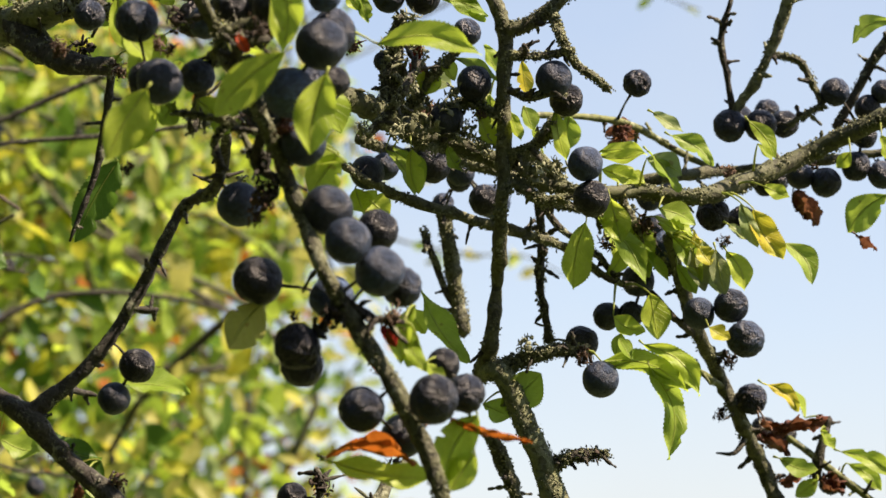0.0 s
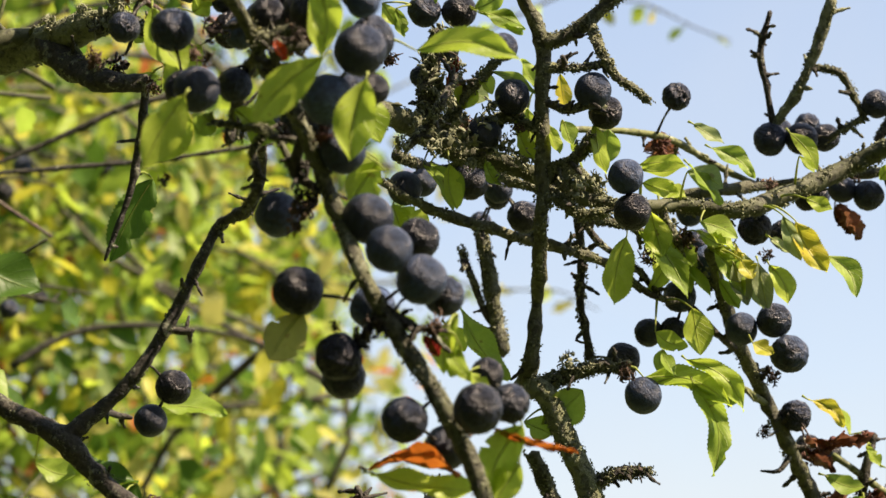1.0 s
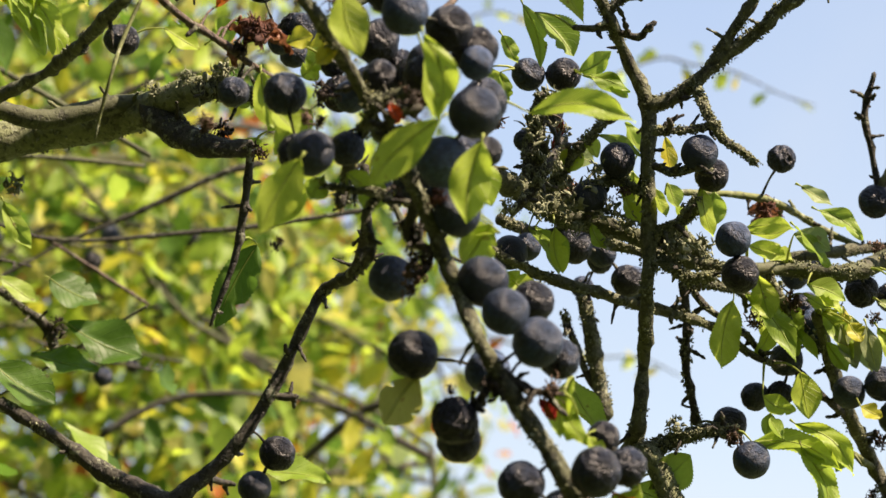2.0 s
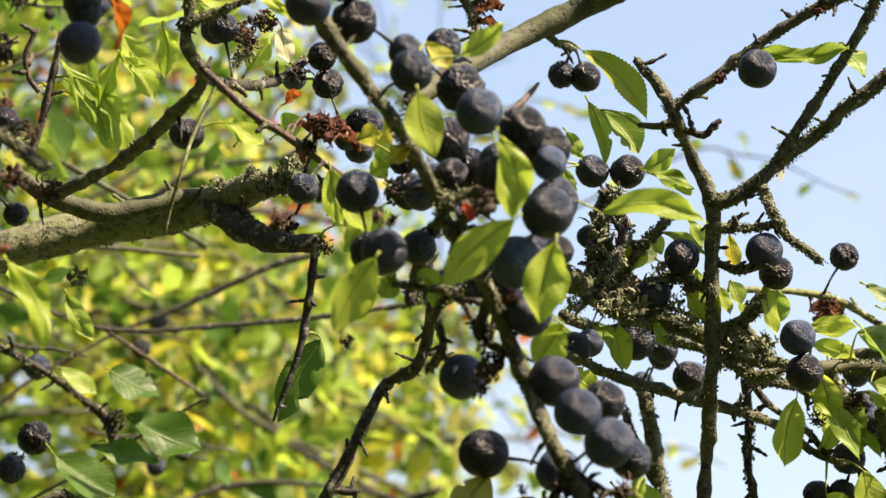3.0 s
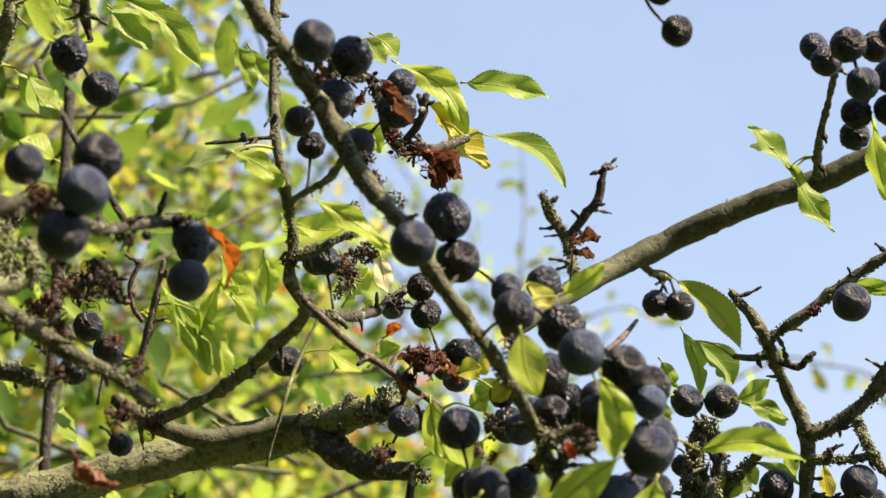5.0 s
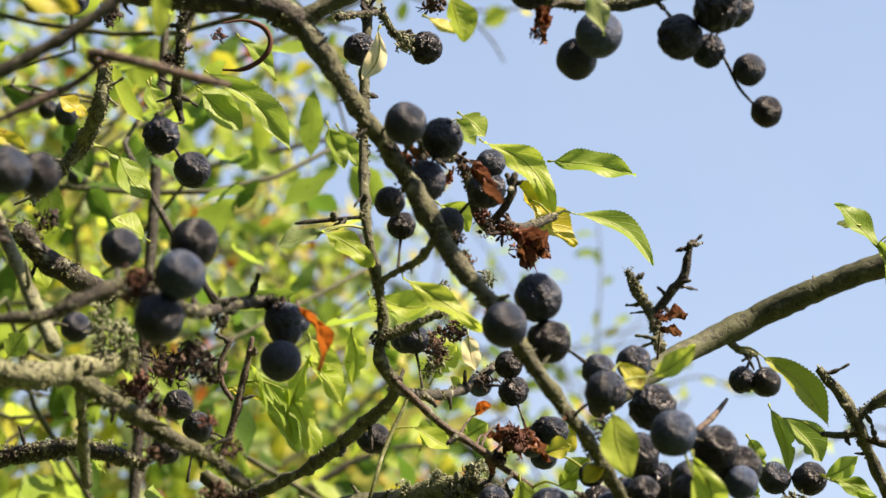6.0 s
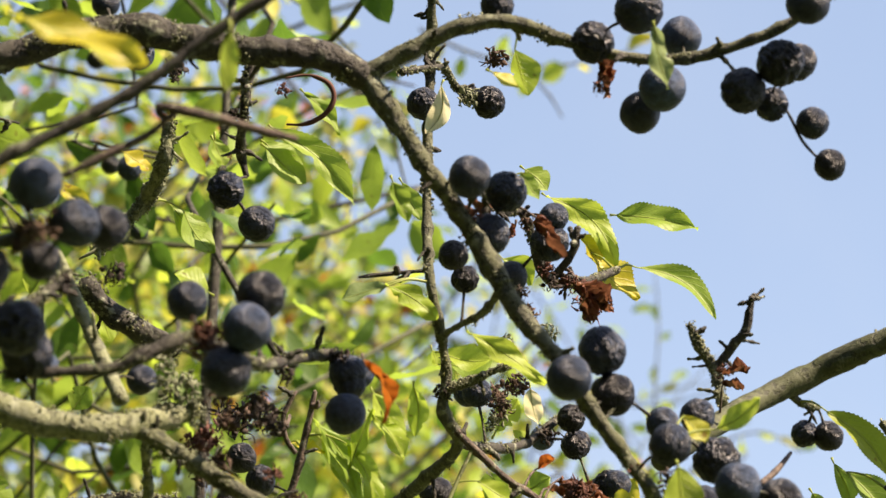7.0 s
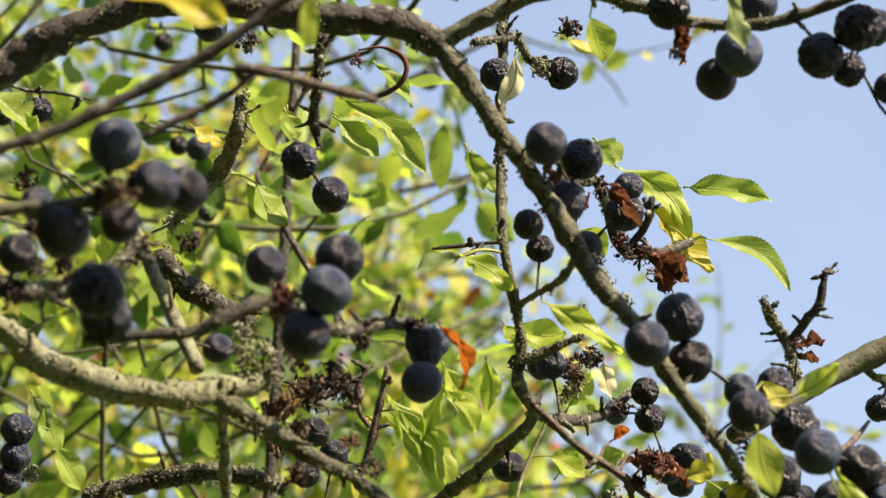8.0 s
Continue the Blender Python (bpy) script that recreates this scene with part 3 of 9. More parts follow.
far_shoot('slender leafy shoot rising against the sky', [(0.017, 2.298, 2.085), (0.025, 2.298, 2.135), (0.028, 2.298, 2.196), (0.031, 2.298, 2.246), (0.028, 2.298, 2.295)], 0.0013, 11, 16, ['green', 'lime', 'olive'], 301)
far_shoot('yellowing leafy shoot beyond the smooth limb', [(0.039, 2.198, 2.070), (0.064, 2.198, 2.101), (0.088, 2.198, 2.117), (0.115, 2.198, 2.122), (0.143, 2.198, 2.106)], 0.0013, 9, 20, ['olive', 'yellow', 'lime'], 302)
far_shoot('thin drooping twig with a few leaves far beyond the fork', [(0.126, 1.998, 1.984), (0.172, 1.998, 2.008), (0.219, 1.998, 2.028), (0.244, 1.998, 2.023), (0.273, 1.998, 2.018), (0.309, 1.998, 2.000), (0.334, 1.998, 1.991)], 0.0013, 11, 20, ['lime', 'yellow', 'green', 'pale'], 303)
far_shoot('thin far twig with small leaves beside the stem', [(0.091, 2.206, 1.859), (0.136, 2.206, 1.846), (0.181, 2.206, 1.839), (0.220, 2.206, 1.838), (0.253, 2.206, 1.822)], 0.0013, 9, 17, ['green', 'olive', 'lime'], 304)
far_shoot('thin far twig with sparse leaves under the top sloes', [(-0.145, 1.790, 2.302), (-0.105, 1.790, 2.282), (-0.065, 1.790, 2.273), (-0.030, 1.790, 2.276), (0.006, 1.790, 2.285)], 0.0013, 8, 18, ['lime', 'yellow', 'green'], 305)
far_shoot('brown bare far twig tip', [(-0.077, 1.690, 2.241), (-0.062, 1.690, 2.222), (-0.051, 1.690, 2.209), (-0.043, 1.690, 2.194)], 0.0013, 0, 16, ['lime'], 306)
far_shoot('leafy hedge shoot with yellow leaves', [(-0.230, 1.790, 1.974), (-0.208, 1.790, 2.029), (-0.191, 1.790, 2.081), (-0.180, 1.790, 2.134), (-0.179, 1.790, 2.167)], 0.0013, 30, 19, ['lime', 'yellow', 'green', 'olive'], 307)
far_shoot('dark leafy far stem at the hedge edge', [(-0.240, 1.898, 2.025), (-0.232, 1.898, 2.104), (-0.225, 1.898, 2.153), (-0.217, 1.898, 2.181), (-0.217, 1.898, 2.220), (-0.217, 1.898, 2.273), (-0.213, 1.898, 2.344)], 0.0013, 34, 18, ['green', 'lime', 'olive', 'dark'], 308)
far_shoot('dark far branch in the hedge', [(-0.138, 1.506, 1.689), (-0.114, 1.506, 1.703), (-0.090, 1.506, 1.710), (-0.053, 1.506, 1.710), (-0.011, 1.506, 1.703), (0.014, 1.506, 1.690)], 0.0022, 5, 18, ['dark', 'green'], 309)
far_shoot('dark far bough in the hedge', [(-0.152, 1.498, 1.860), (-0.131, 1.498, 1.873), (-0.119, 1.498, 1.880), (-0.100, 1.498, 1.886), (-0.069, 1.498, 1.890), (-0.041, 1.498, 1.903)], 0.0022, 5, 18, ['green', 'dark'], 310)
far_shoot('leafy hedge shoot reaching into the sky', [(-0.223, 1.990, 2.159), (-0.218, 1.990, 2.213), (-0.204, 1.990, 2.264), (-0.192, 1.990, 2.306), (-0.175, 1.990, 2.348)], 0.0013, 16, 18, ['green', 'lime', 'pale', 'yellow'], 311)


def unseen_hedge_wall():
    """An unseen tall clipped hedge, nearly a metre thick, added behind the camera from one side round to the other to
    cut front fill light.
    """
    rng = random.Random(4)
    verts, faces, inner = [], [], []
    cols, rows = 64, 20
    ring = 2 * rows + 6
    for c in range(cols + 1):
        az = radians(112 + 222 * c / cols)
        tall = 3.3 + 1.6 * min(1.0, max(0.0, (c / cols - 0.12) / 0.3))
        for r in range(ring):
            if r <= rows:
                d, h = 2.7, tall * r / rows
            elif r < rows + 6:
                d, h = 2.7 + 0.9 * (r - rows) / 6, tall + 0.12 * math.sin(math.pi * (r - rows) / 6)
            else:
                d, h = 3.6, tall * (1 - (r - rows - 6) / (rows - 1))
            d += 0.16 * noise.noise(Vector((c * 0.45, r * 0.45, 2.0))) + rng.uniform(-0.05, 0.05)
            h = max(0.0, h + (0.08 * noise.noise(Vector((c * 0.6, r * 0.4, 7.0))) if h else 0.0))
            verts.append((math.sin(az) * d, math.cos(az) * d, h))
            if 2 < r < rows + 4:
                inner.append((c, r))
    for c in range(cols):
        for r in range(ring - 1):
            a = c * ring + r
            faces.append((a, a + 1, a + ring + 1, a + ring))
    faces.append(tuple(range(ring)))
    faces.append(tuple(range(cols * ring + ring - 1, cols * ring - 1, -1)))
    return verts, faces, [verts[c * ring + r] for c, r in inner]


def hedge_material():
    n = Nodes("dense_hedge")
    colour = n.ramp(n.noise(22, 6, 0.75), (0.35, (0.015, 0.02, 0.006)), (0.55, (0.05, 0.075, 0.018)), (0.75, (0.11, 0.14, 0.03)))
    n.link(colour, n.bsdf.inputs["Base Color"])
    n.bsdf.inputs["Roughness"].default_value = 0.8
    n.bump(n.noise(60, 5, 0.8), 1.0, 0.05)
    return n.mat


# Added out of view: blocks fill light from behind the camera, deepening shadows.
wall_points, wall_faces, wall_face = unseen_hedge_wall()
unseen_hedge = tagged(part("backdrop_hedge", (wall_points, wall_faces), hedge_material()), "dense dark green hedge added out of view to cut front light", "hedge", kind="structure")


def hedge_leaves(points, count, seed):
    rng = np.random.RandomState(seed)
    v, f, uv = [], [], []
    for k in range(count):
        p = np.array(points[rng.randint(len(points))]) * (1, 1, 1) + rng.normal(0, 0.09, 3)
        way = rng.normal(0, 1, 3) + (0, 0, -0.4)
        way /= np.linalg.norm(way)
        q, g, w = blade(p, p + way * 0.075, 0.034, 0, 0.1, rng.uniform(-70, 70), k, rows=4, cols=2)
        base = len(v)
        v.extend(tuple(c) for c in q)
        f.extend(tuple(base + c for c in r) for r in g)
        uv.extend(w)
    ob = tagged(part("foliage", (v, f), LEAF["dark"], unseen_hedge, "dark green leaves of the added unseen hedge"), kind="stuff")
    add_uv(ob.data, uv)


hedge_leaves(wall_face, 7000, 6)

# ---- branches, fruit and leaves ----
main = branch('thick grey-brown blackthorn branch with sloes along it', [(-0.0802, 0.6847, 1.8001, 0.0031), (-0.0661, 0.6851, 1.7785, 0.0026), (-0.0528, 0.6933, 1.7605, 0.0026), (-0.0399, 0.6926, 1.7378, 0.0025), (-0.0291, 0.6886, 1.7230, 0.0022), (-0.0203, 0.6928, 1.7105, 0.0020), (-0.0100, 0.6971, 1.6965, 0.0019), (-0.0012, 0.7005, 1.6846, 0.0019), (0.0071, 0.7127, 1.6725, 0.0018), (0.0106, 0.7147, 1.6640, 0.0018), (0.0188, 0.7086, 1.6492, 0.0018), (0.0240, 0.7108, 1.6376, 0.0018), (0.0299, 0.7132, 1.6231, 0.0019), (0.0364, 0.7069, 1.6058, 0.0020), (0.0445, 0.7084, 1.5914, 0.0023), (0.0547, 0.7096, 1.5754, 0.0022), (0.0619, 0.7104, 1.5609, 0.0022), (0.0662, 0.7109, 1.5493, 0.0022), (0.0691, 0.7115, 1.5349, 0.0022)], 'bark', knob=1, lichen=120, spurs=14, seed=1)
arch = branch('dark thick arching blackthorn limb with lichen spots', [(-0.0802, 0.6847, 1.8001, 0.0041), (-0.0922, 0.6814, 1.8043, 0.0041), (-0.1088, 0.6786, 1.8050, 0.0041), (-0.1253, 0.6752, 1.8062, 0.0041), (-0.1401, 0.6713, 1.8083, 0.0041), (-0.1593, 0.6684, 1.8052, 0.0041), (-0.1769, 0.6671, 1.7983, 0.0042), (-0.1901, 0.6670, 1.7903, 0.0045), (-0.2046, 0.6669, 1.7806, 0.0045)], 'bark_dark', knob=1, lichen=34, spurs=6, seed=2)
topright = branch('lichened twig reaching out under dark sloes', [(-0.0802, 0.6847, 1.8001, 0.0028), (-0.0690, 0.6831, 1.8066, 0.0024), (-0.0522, 0.6814, 1.8136, 0.0023), (-0.0415, 0.6817, 1.8145, 0.0020), (-0.0263, 0.6844, 1.8102, 0.0017), (-0.0110, 0.6866, 1.8064, 0.0015), (0.0042, 0.6870, 1.8056, 0.0015), (0.0179, 0.6856, 1.8082, 0.0014), (0.0330, 0.6826, 1.8135, 0.0014), (0.0495, 0.6770, 1.8233, 0.0014)], 'bark', knob=1, lichen=26, spurs=8, seed=3)
thinstem = branch('thin upright grey twig with side spurs', [(-0.0678, 0.7605, 1.8702, 0.0014), (-0.0686, 0.7728, 1.8438, 0.0014), (-0.0689, 0.7717, 1.8156, 0.0015), (-0.0686, 0.7701, 1.7878, 0.0015), (-0.0668, 0.7652, 1.7684, 0.0015), (-0.0623, 0.7733, 1.7454, 0.0016), (-0.0631, 0.7771, 1.7329, 0.0018), (-0.0592, 0.7911, 1.7266, 0.0018), (-0.0689, 0.8156, 1.7237, 0.0019), (-0.0795, 0.8410, 1.7223, 0.0019), (-0.0945, 0.8695, 1.7203, 0.0020), (-0.1141, 0.8848, 1.7153, 0.0022)], 'bark', knob=1, lichen=40, spurs=12, seed=4)
stemside = branch('slender dark twig with wilted fruit stalks', [(-0.0606, 0.7828, 1.7291, 0.0013), (-0.0452, 0.7857, 1.7149, 0.0011), (-0.0352, 0.7858, 1.7081, 0.0012), (-0.0253, 0.7881, 1.7011, 0.0010), (-0.0184, 0.7893, 1.6968, 0.0008)], 'bark_pink', knob=1, lichen=0, spurs=4, seed=5)
hang = branch('thin hanging green stalk', [(-0.0546, 0.7840, 1.7234, 0.0006), (-0.0611, 0.7806, 1.7069, 0.0006), (-0.0638, 0.7759, 1.6954, 0.0005), (-0.0669, 0.7782, 1.6852, 0.0005), (-0.0688, 0.7798, 1.6773, 0.0003)], 'green', knob=0.3, lichen=0, spurs=0, seed=6)
stemspur = branch('short lichened spur with a shrivelled sloe', [(-0.0627, 0.7748, 1.7381, 0.0013), (-0.0549, 0.7748, 1.7411, 0.0013), (-0.0484, 0.7747, 1.7442, 0.0010), (-0.0448, 0.7745, 1.7455, 0.0008)], 'bark', knob=1, lichen=30, spurs=2, seed=7)
thornleft = branch('thin bare thorny side twig', [(-0.0681, 0.7857, 1.7792, 0.0008), (-0.0764, 0.7852, 1.7784, 0.0007), (-0.0831, 0.7849, 1.7775, 0.0007), (-0.0898, 0.7844, 1.7766, 0.0003)], 'bark_dark', knob=1, lichen=0, spurs=3, seed=8)
crosslink = branch('pale green twig joining stem and branch', [(-0.0637, 0.7700, 1.7535, 0.0010), (-0.0563, 0.7436, 1.7486, 0.0010), (-0.0485, 0.7163, 1.7437, 0.0011), (-0.0429, 0.6932, 1.7430, 0.0012)], 'bark', knob=1, lichen=6, spurs=0, seed=9)
wilttwig = branch('dark twig with wilted flower remains', [(-0.0592, 0.7911, 1.7266, 0.0015), (-0.0494, 0.8149, 1.7315, 0.0014), (-0.0410, 0.8390, 1.7397, 0.0014), (-0.0344, 0.8505, 1.7480, 0.0014), (-0.0285, 0.8623, 1.7561, 0.0011)], 'bark_dark', knob=1, lichen=20, spurs=5, seed=10)
oblique = branch('smooth thick olive-grey blackthorn limb against the sky', [(0.0014, 0.8415, 1.7345, 0.0032), (0.0179, 0.8640, 1.7514, 0.0036), (0.0317, 0.8885, 1.7664, 0.0039), (0.0512, 0.8988, 1.7790, 0.0042), (0.0701, 0.8948, 1.7875, 0.0042), (0.0889, 0.8909, 1.7943, 0.0042), (0.1076, 0.8870, 1.7999, 0.0042), (0.1261, 0.8823, 1.8077, 0.0043), (0.1444, 0.8767, 1.8155, 0.0043)], 'bark_olive', knob=0.4, lichen=0, spurs=3, seed=11)
clustertwig = branch('upright dark twig with a cluster of sloes', [(0.1052, 0.8876, 1.8002, 0.0015), (0.0983, 0.8254, 1.7916, 0.0012), (0.0960, 0.7790, 1.7897, 0.0010), (0.0947, 0.7546, 1.7894, 0.0010), (0.0952, 0.7413, 1.7929, 0.0008)], 'bark_dark', knob=1, lichen=0, spurs=3, seed=12)
pairtwig = branch('short lichened spur above two sloes', [(0.0437, 0.8966, 1.7754, 0.0011), (0.0503, 0.9016, 1.7713, 0.0011), (0.0570, 0.9164, 1.7737, 0.0010)], 'bark', knob=1, lichen=10, spurs=2, seed=13)
fork = branch('upright grey-green lichened stem forking against the sky', [(0.0717, 0.8478, 1.7493, 0.0011), (0.0743, 0.8485, 1.7459, 0.0014), (0.0787, 0.8495, 1.7412, 0.0016), (0.0835, 0.8514, 1.7329, 0.0018), (0.0906, 0.8674, 1.7224, 0.0020), (0.0972, 0.8702, 1.7079, 0.0023), (0.0966, 0.8741, 1.6913, 0.0024), (0.0969, 0.8778, 1.6734, 0.0024), (0.0961, 0.8822, 1.6501, 0.0022), (0.0959, 0.8994, 1.6304, 0.0022), (0.0941, 0.9020, 1.6121, 0.0024), (0.0924, 0.9178, 1.6022, 0.0030)], 'bark', knob=1, lichen=70, spurs=10, seed=14)
forkright = branch('grey lichened arm of the fork with short spurs', [(0.0972, 0.8702, 1.7079, 0.0025), (0.1057, 0.8686, 1.7106, 0.0023), (0.1145, 0.8658, 1.7173, 0.0021), (0.1216, 0.8635, 1.7228, 0.0021), (0.1304, 0.8606, 1.7288, 0.0021), (0.1408, 0.8566, 1.7375, 0.0021), (0.1547, 0.8514, 1.7474, 0.0021)], 'bark', knob=1, lichen=70, spurs=8, seed=15)
forkright2 = branch('lichened upright arm of the fork', [(0.1155, 0.8655, 1.7180, 0.0016), (0.1225, 0.8619, 1.7283, 0.0016), (0.1286, 0.8588, 1.7366, 0.0016), (0.1373, 0.8536, 1.7500, 0.0016), (0.1459, 0.8477, 1.7648, 0.0016), (0.1510, 0.8437, 1.7747, 0.0016)], 'bark', knob=1, lichen=60, spurs=8, seed=16)
forkcross = branch('dark twig with a shiny sloe and wilted calyx', [(0.0827, 0.8504, 1.7340, 0.0014), (0.0936, 0.8477, 1.7410, 0.0016), (0.1041, 0.8446, 1.7486, 0.0016), (0.1179, 0.8402, 1.7573, 0.0016), (0.1316, 0.8360, 1.7642, 0.0016), (0.1487, 0.8316, 1.7688, 0.0016)], 'bark', knob=1, lichen=20, spurs=8, seed=17)
stub1 = branch('short bare stub on the stem', [(0.0851, 0.8547, 1.7305, 0.0012), (0.0787, 0.8529, 1.7289, 0.0011), (0.0726, 0.8533, 1.7294, 0.0009)], 'bark', knob=1, lichen=0, spurs=1, seed=18)
stub2 = branch('short bare thorny stub on the stem', [(0.0860, 0.8569, 1.7293, 0.0012), (0.0930, 0.8545, 1.7263, 0.0011), (0.0957, 0.8512, 1.7287, 0.0011), (0.0980, 0.8506, 1.7300, 0.0009)], 'bark_dark', knob=1, lichen=0, spurs=2, seed=19)
hanglichen = branch('twig hung with thick grey-green lichen', [(0.1113, 0.8669, 1.7147, 0.0013), (0.1145, 0.8558, 1.7011, 0.0012), (0.1188, 0.8569, 1.6940, 0.0011), (0.1249, 0.8570, 1.6895, 0.0011), (0.1287, 0.8571, 1.6865, 0.0007)], 'bark', knob=1, lichen=110, spurs=0, seed=20)
foot = branch('thick lichened lower limb under the stem', [(0.0924, 0.9178, 1.6022, 0.0032), (0.0960, 0.9031, 1.6019, 0.0033), (0.1006, 0.9033, 1.5954, 0.0037), (0.1051, 0.9038, 1.5843, 0.0037), (0.1102, 0.9042, 1.5733, 0.0037), (0.1151, 0.9047, 1.5585, 0.0041), (0.1178, 0.9052, 1.5438, 0.0041)], 'bark_moss', knob=1, lichen=70, spurs=3, seed=21)
footspur = branch('lichen-crusted dark spur beside sloes', [(0.0955, 0.9042, 1.6023, 0.0030), (0.1034, 0.9025, 1.6047, 0.0026), (0.1144, 0.9002, 1.6078, 0.0020), (0.1245, 0.8989, 1.6076, 0.0015)], 'bark_dark', knob=1, lichen=120, spurs=4, seed=22)
footstub = branch('knobbly lichened stub of a twig', [(0.1122, 0.9044, 1.5680, 0.0022), (0.1179, 0.9033, 1.5728, 0.0020), (0.1253, 0.9022, 1.5738, 0.0018), (0.1317, 0.9013, 1.5741, 0.0011)], 'bark_dark', knob=1, lichen=50, spurs=5, seed=23)
hub = branch('tangled dark lichened branch behind the fruit', [(0.0413, 0.8530, 1.6837, 0.0035), (0.0506, 0.8660, 1.6828, 0.0038), (0.0619, 0.8796, 1.6801, 0.0038), (0.0718, 0.8936, 1.6773, 0.0035), (0.0847, 0.8931, 1.6741, 0.0030), (0.0977, 0.8928, 1.6688, 0.0026), (0.1106, 0.8925, 1.6622, 0.0022), (0.1253, 0.8911, 1.6592, 0.0020), (0.1435, 0.9027, 1.6613, 0.0023), (0.1620, 0.8999, 1.6590, 0.0028), (0.1808, 0.9102, 1.6666, 0.0030), (0.2020, 0.9197, 1.6766, 0.0031), (0.2168, 0.9150, 1.6836, 0.0031), (0.2387, 0.9077, 1.6925, 0.0032)], 'bark_olive', knob=1, lichen=200, spurs=18, seed=24)
hubtop = branch('lichened upright twig in the tangle', [(0.0533, 0.8694, 1.6823, 0.0016), (0.0657, 0.8800, 1.6849, 0.0018), (0.0728, 0.8760, 1.6934, 0.0016), (0.0782, 0.8743, 1.6987, 0.0015), (0.0818, 0.8730, 1.7030, 0.0013)], 'bark', knob=1, lichen=110, spurs=6, seed=25)
hubmass = branch('lichen-covered spur of the tangle', [(0.0977, 0.8928, 1.6688, 0.0017), (0.1068, 0.8912, 1.6714, 0.0017), (0.1156, 0.9055, 1.6674, 0.0017), (0.1194, 0.9057, 1.6637, 0.0015)], 'bark', knob=1, lichen=160, spurs=8, seed=26)
hubknob = branch('thick knobbly lichened spur rising from the tangle', [(0.0591, 0.8762, 1.6809, 0.0027), (0.0600, 0.8749, 1.6946, 0.0027), (0.0619, 0.8744, 1.7037, 0.0025), (0.0633, 0.8723, 1.7125, 0.0020)], 'bark_dark', knob=1, lichen=60, spurs=8, seed=27)
hubarm = branch('short lichened arm behind the shrivelled sloes', [(0.0571, 0.8926, 1.6876, 0.0022), (0.0670, 0.9066, 1.6869, 0.0022), (0.0791, 0.9198, 1.6916, 0.0021), (0.0885, 0.9182, 1.6952, 0.0017), (0.0951, 0.9174, 1.6955, 0.0013)], 'bark_olive', knob=1, lichen=60, spurs=8, seed=28)
knobstem = branch('upright knobbly twig behind the main branch', [(0.0109, 0.7292, 1.6492, 0.0009), (0.0077, 0.7293, 1.6439, 0.0009), (0.0092, 0.7299, 1.6356, 0.0010), (0.0057, 0.7403, 1.6312, 0.0012)], 'bark_dark', knob=1, lichen=24, spurs=4, seed=29)
crossbit = branch('thin pale twig behind the paired sloes', [(-0.0036, 0.7361, 1.6534, 0.0008), (0.0047, 0.7363, 1.6523, 0.0009), (0.0130, 0.7229, 1.6472, 0.0010), (0.0188, 0.7203, 1.6364, 0.0009)], 'bark', knob=1, lichen=20, spurs=3, seed=30)
knuckle = branch('olive side spur behind the scarlet bud', [(0.0085, 0.7146, 1.6693, 0.0022), (0.0145, 0.7128, 1.6716, 0.0018), (0.0219, 0.7120, 1.6742, 0.0013)], 'bark_olive', knob=1, lichen=20, spurs=4, seed=31)
ytwig = branch('thin forked pinkish twig', [(-0.1126, 0.8337, 1.7351, 0.0009), (-0.1157, 0.8321, 1.7394, 0.0009), (-0.1164, 0.8299, 1.7464, 0.0009), (-0.1126, 0.8283, 1.7536, 0.0005)], 'bark_pink', knob=1, lichen=0, spurs=3, seed=32)
undertwig = branch('dark twig under the paired sloes', [(0.0091, 0.7150, 1.6675, 0.0014), (0.0051, 0.7348, 1.6635, 0.0014), (0.0023, 0.7546, 1.6600, 0.0014), (0.0004, 0.7562, 1.6524, 0.0014)], 'bark_dark', knob=1, lichen=30, spurs=4, seed=33)
hubmass2 = branch('lichen-covered side spur of the tangle', [(0.0979, 0.8932, 1.6663, 0.0015), (0.1039, 0.8799, 1.6581, 0.0015), (0.1093, 0.8799, 1.6544, 0.0015), (0.1165, 0.8789, 1.6548, 0.0013)], 'bark', knob=1, lichen=140, spurs=6, seed=34)
midtwig = branch('grey lichened twig crossing behind the stem', [(0.0435, 0.8701, 1.6643, 0.0013), (0.0584, 0.8840, 1.6586, 0.0015), (0.0693, 0.8840, 1.6540, 0.0016), (0.0803, 0.8837, 1.6507, 0.0016), (0.0940, 0.8967, 1.6488, 0.0017), (0.1051, 0.8960, 1.6459, 0.0015), (0.1194, 0.9087, 1.6432, 0.0015), (0.1314, 0.9080, 1.6343, 0.0013)], 'bark', knob=1, lichen=40, spurs=8, seed=35)
paralleltwig = branch('grey twig behind the lichened branch', [(0.1454, 0.9473, 1.6721, 0.0020), (0.1628, 0.9441, 1.6742, 0.0020), (0.1847, 0.9561, 1.6785, 0.0016), (0.2079, 0.9510, 1.6801, 0.0014), (0.2422, 0.9422, 1.6836, 0.0014)], 'bark', knob=1, lichen=20, spurs=5, seed=36)
paletwig = branch('thin pale greenish twig with leaves', [(0.1052, 0.9029, 1.6872, 0.0009), (0.1245, 0.9152, 1.6894, 0.0011), (0.1414, 0.9283, 1.6900, 0.0012), (0.1530, 0.9430, 1.6888, 0.0012), (0.1648, 0.9567, 1.6854, 0.0012), (0.1790, 0.9539, 1.6776, 0.0010)], 'green', knob=0.6, lichen=0, spurs=5, seed=37)
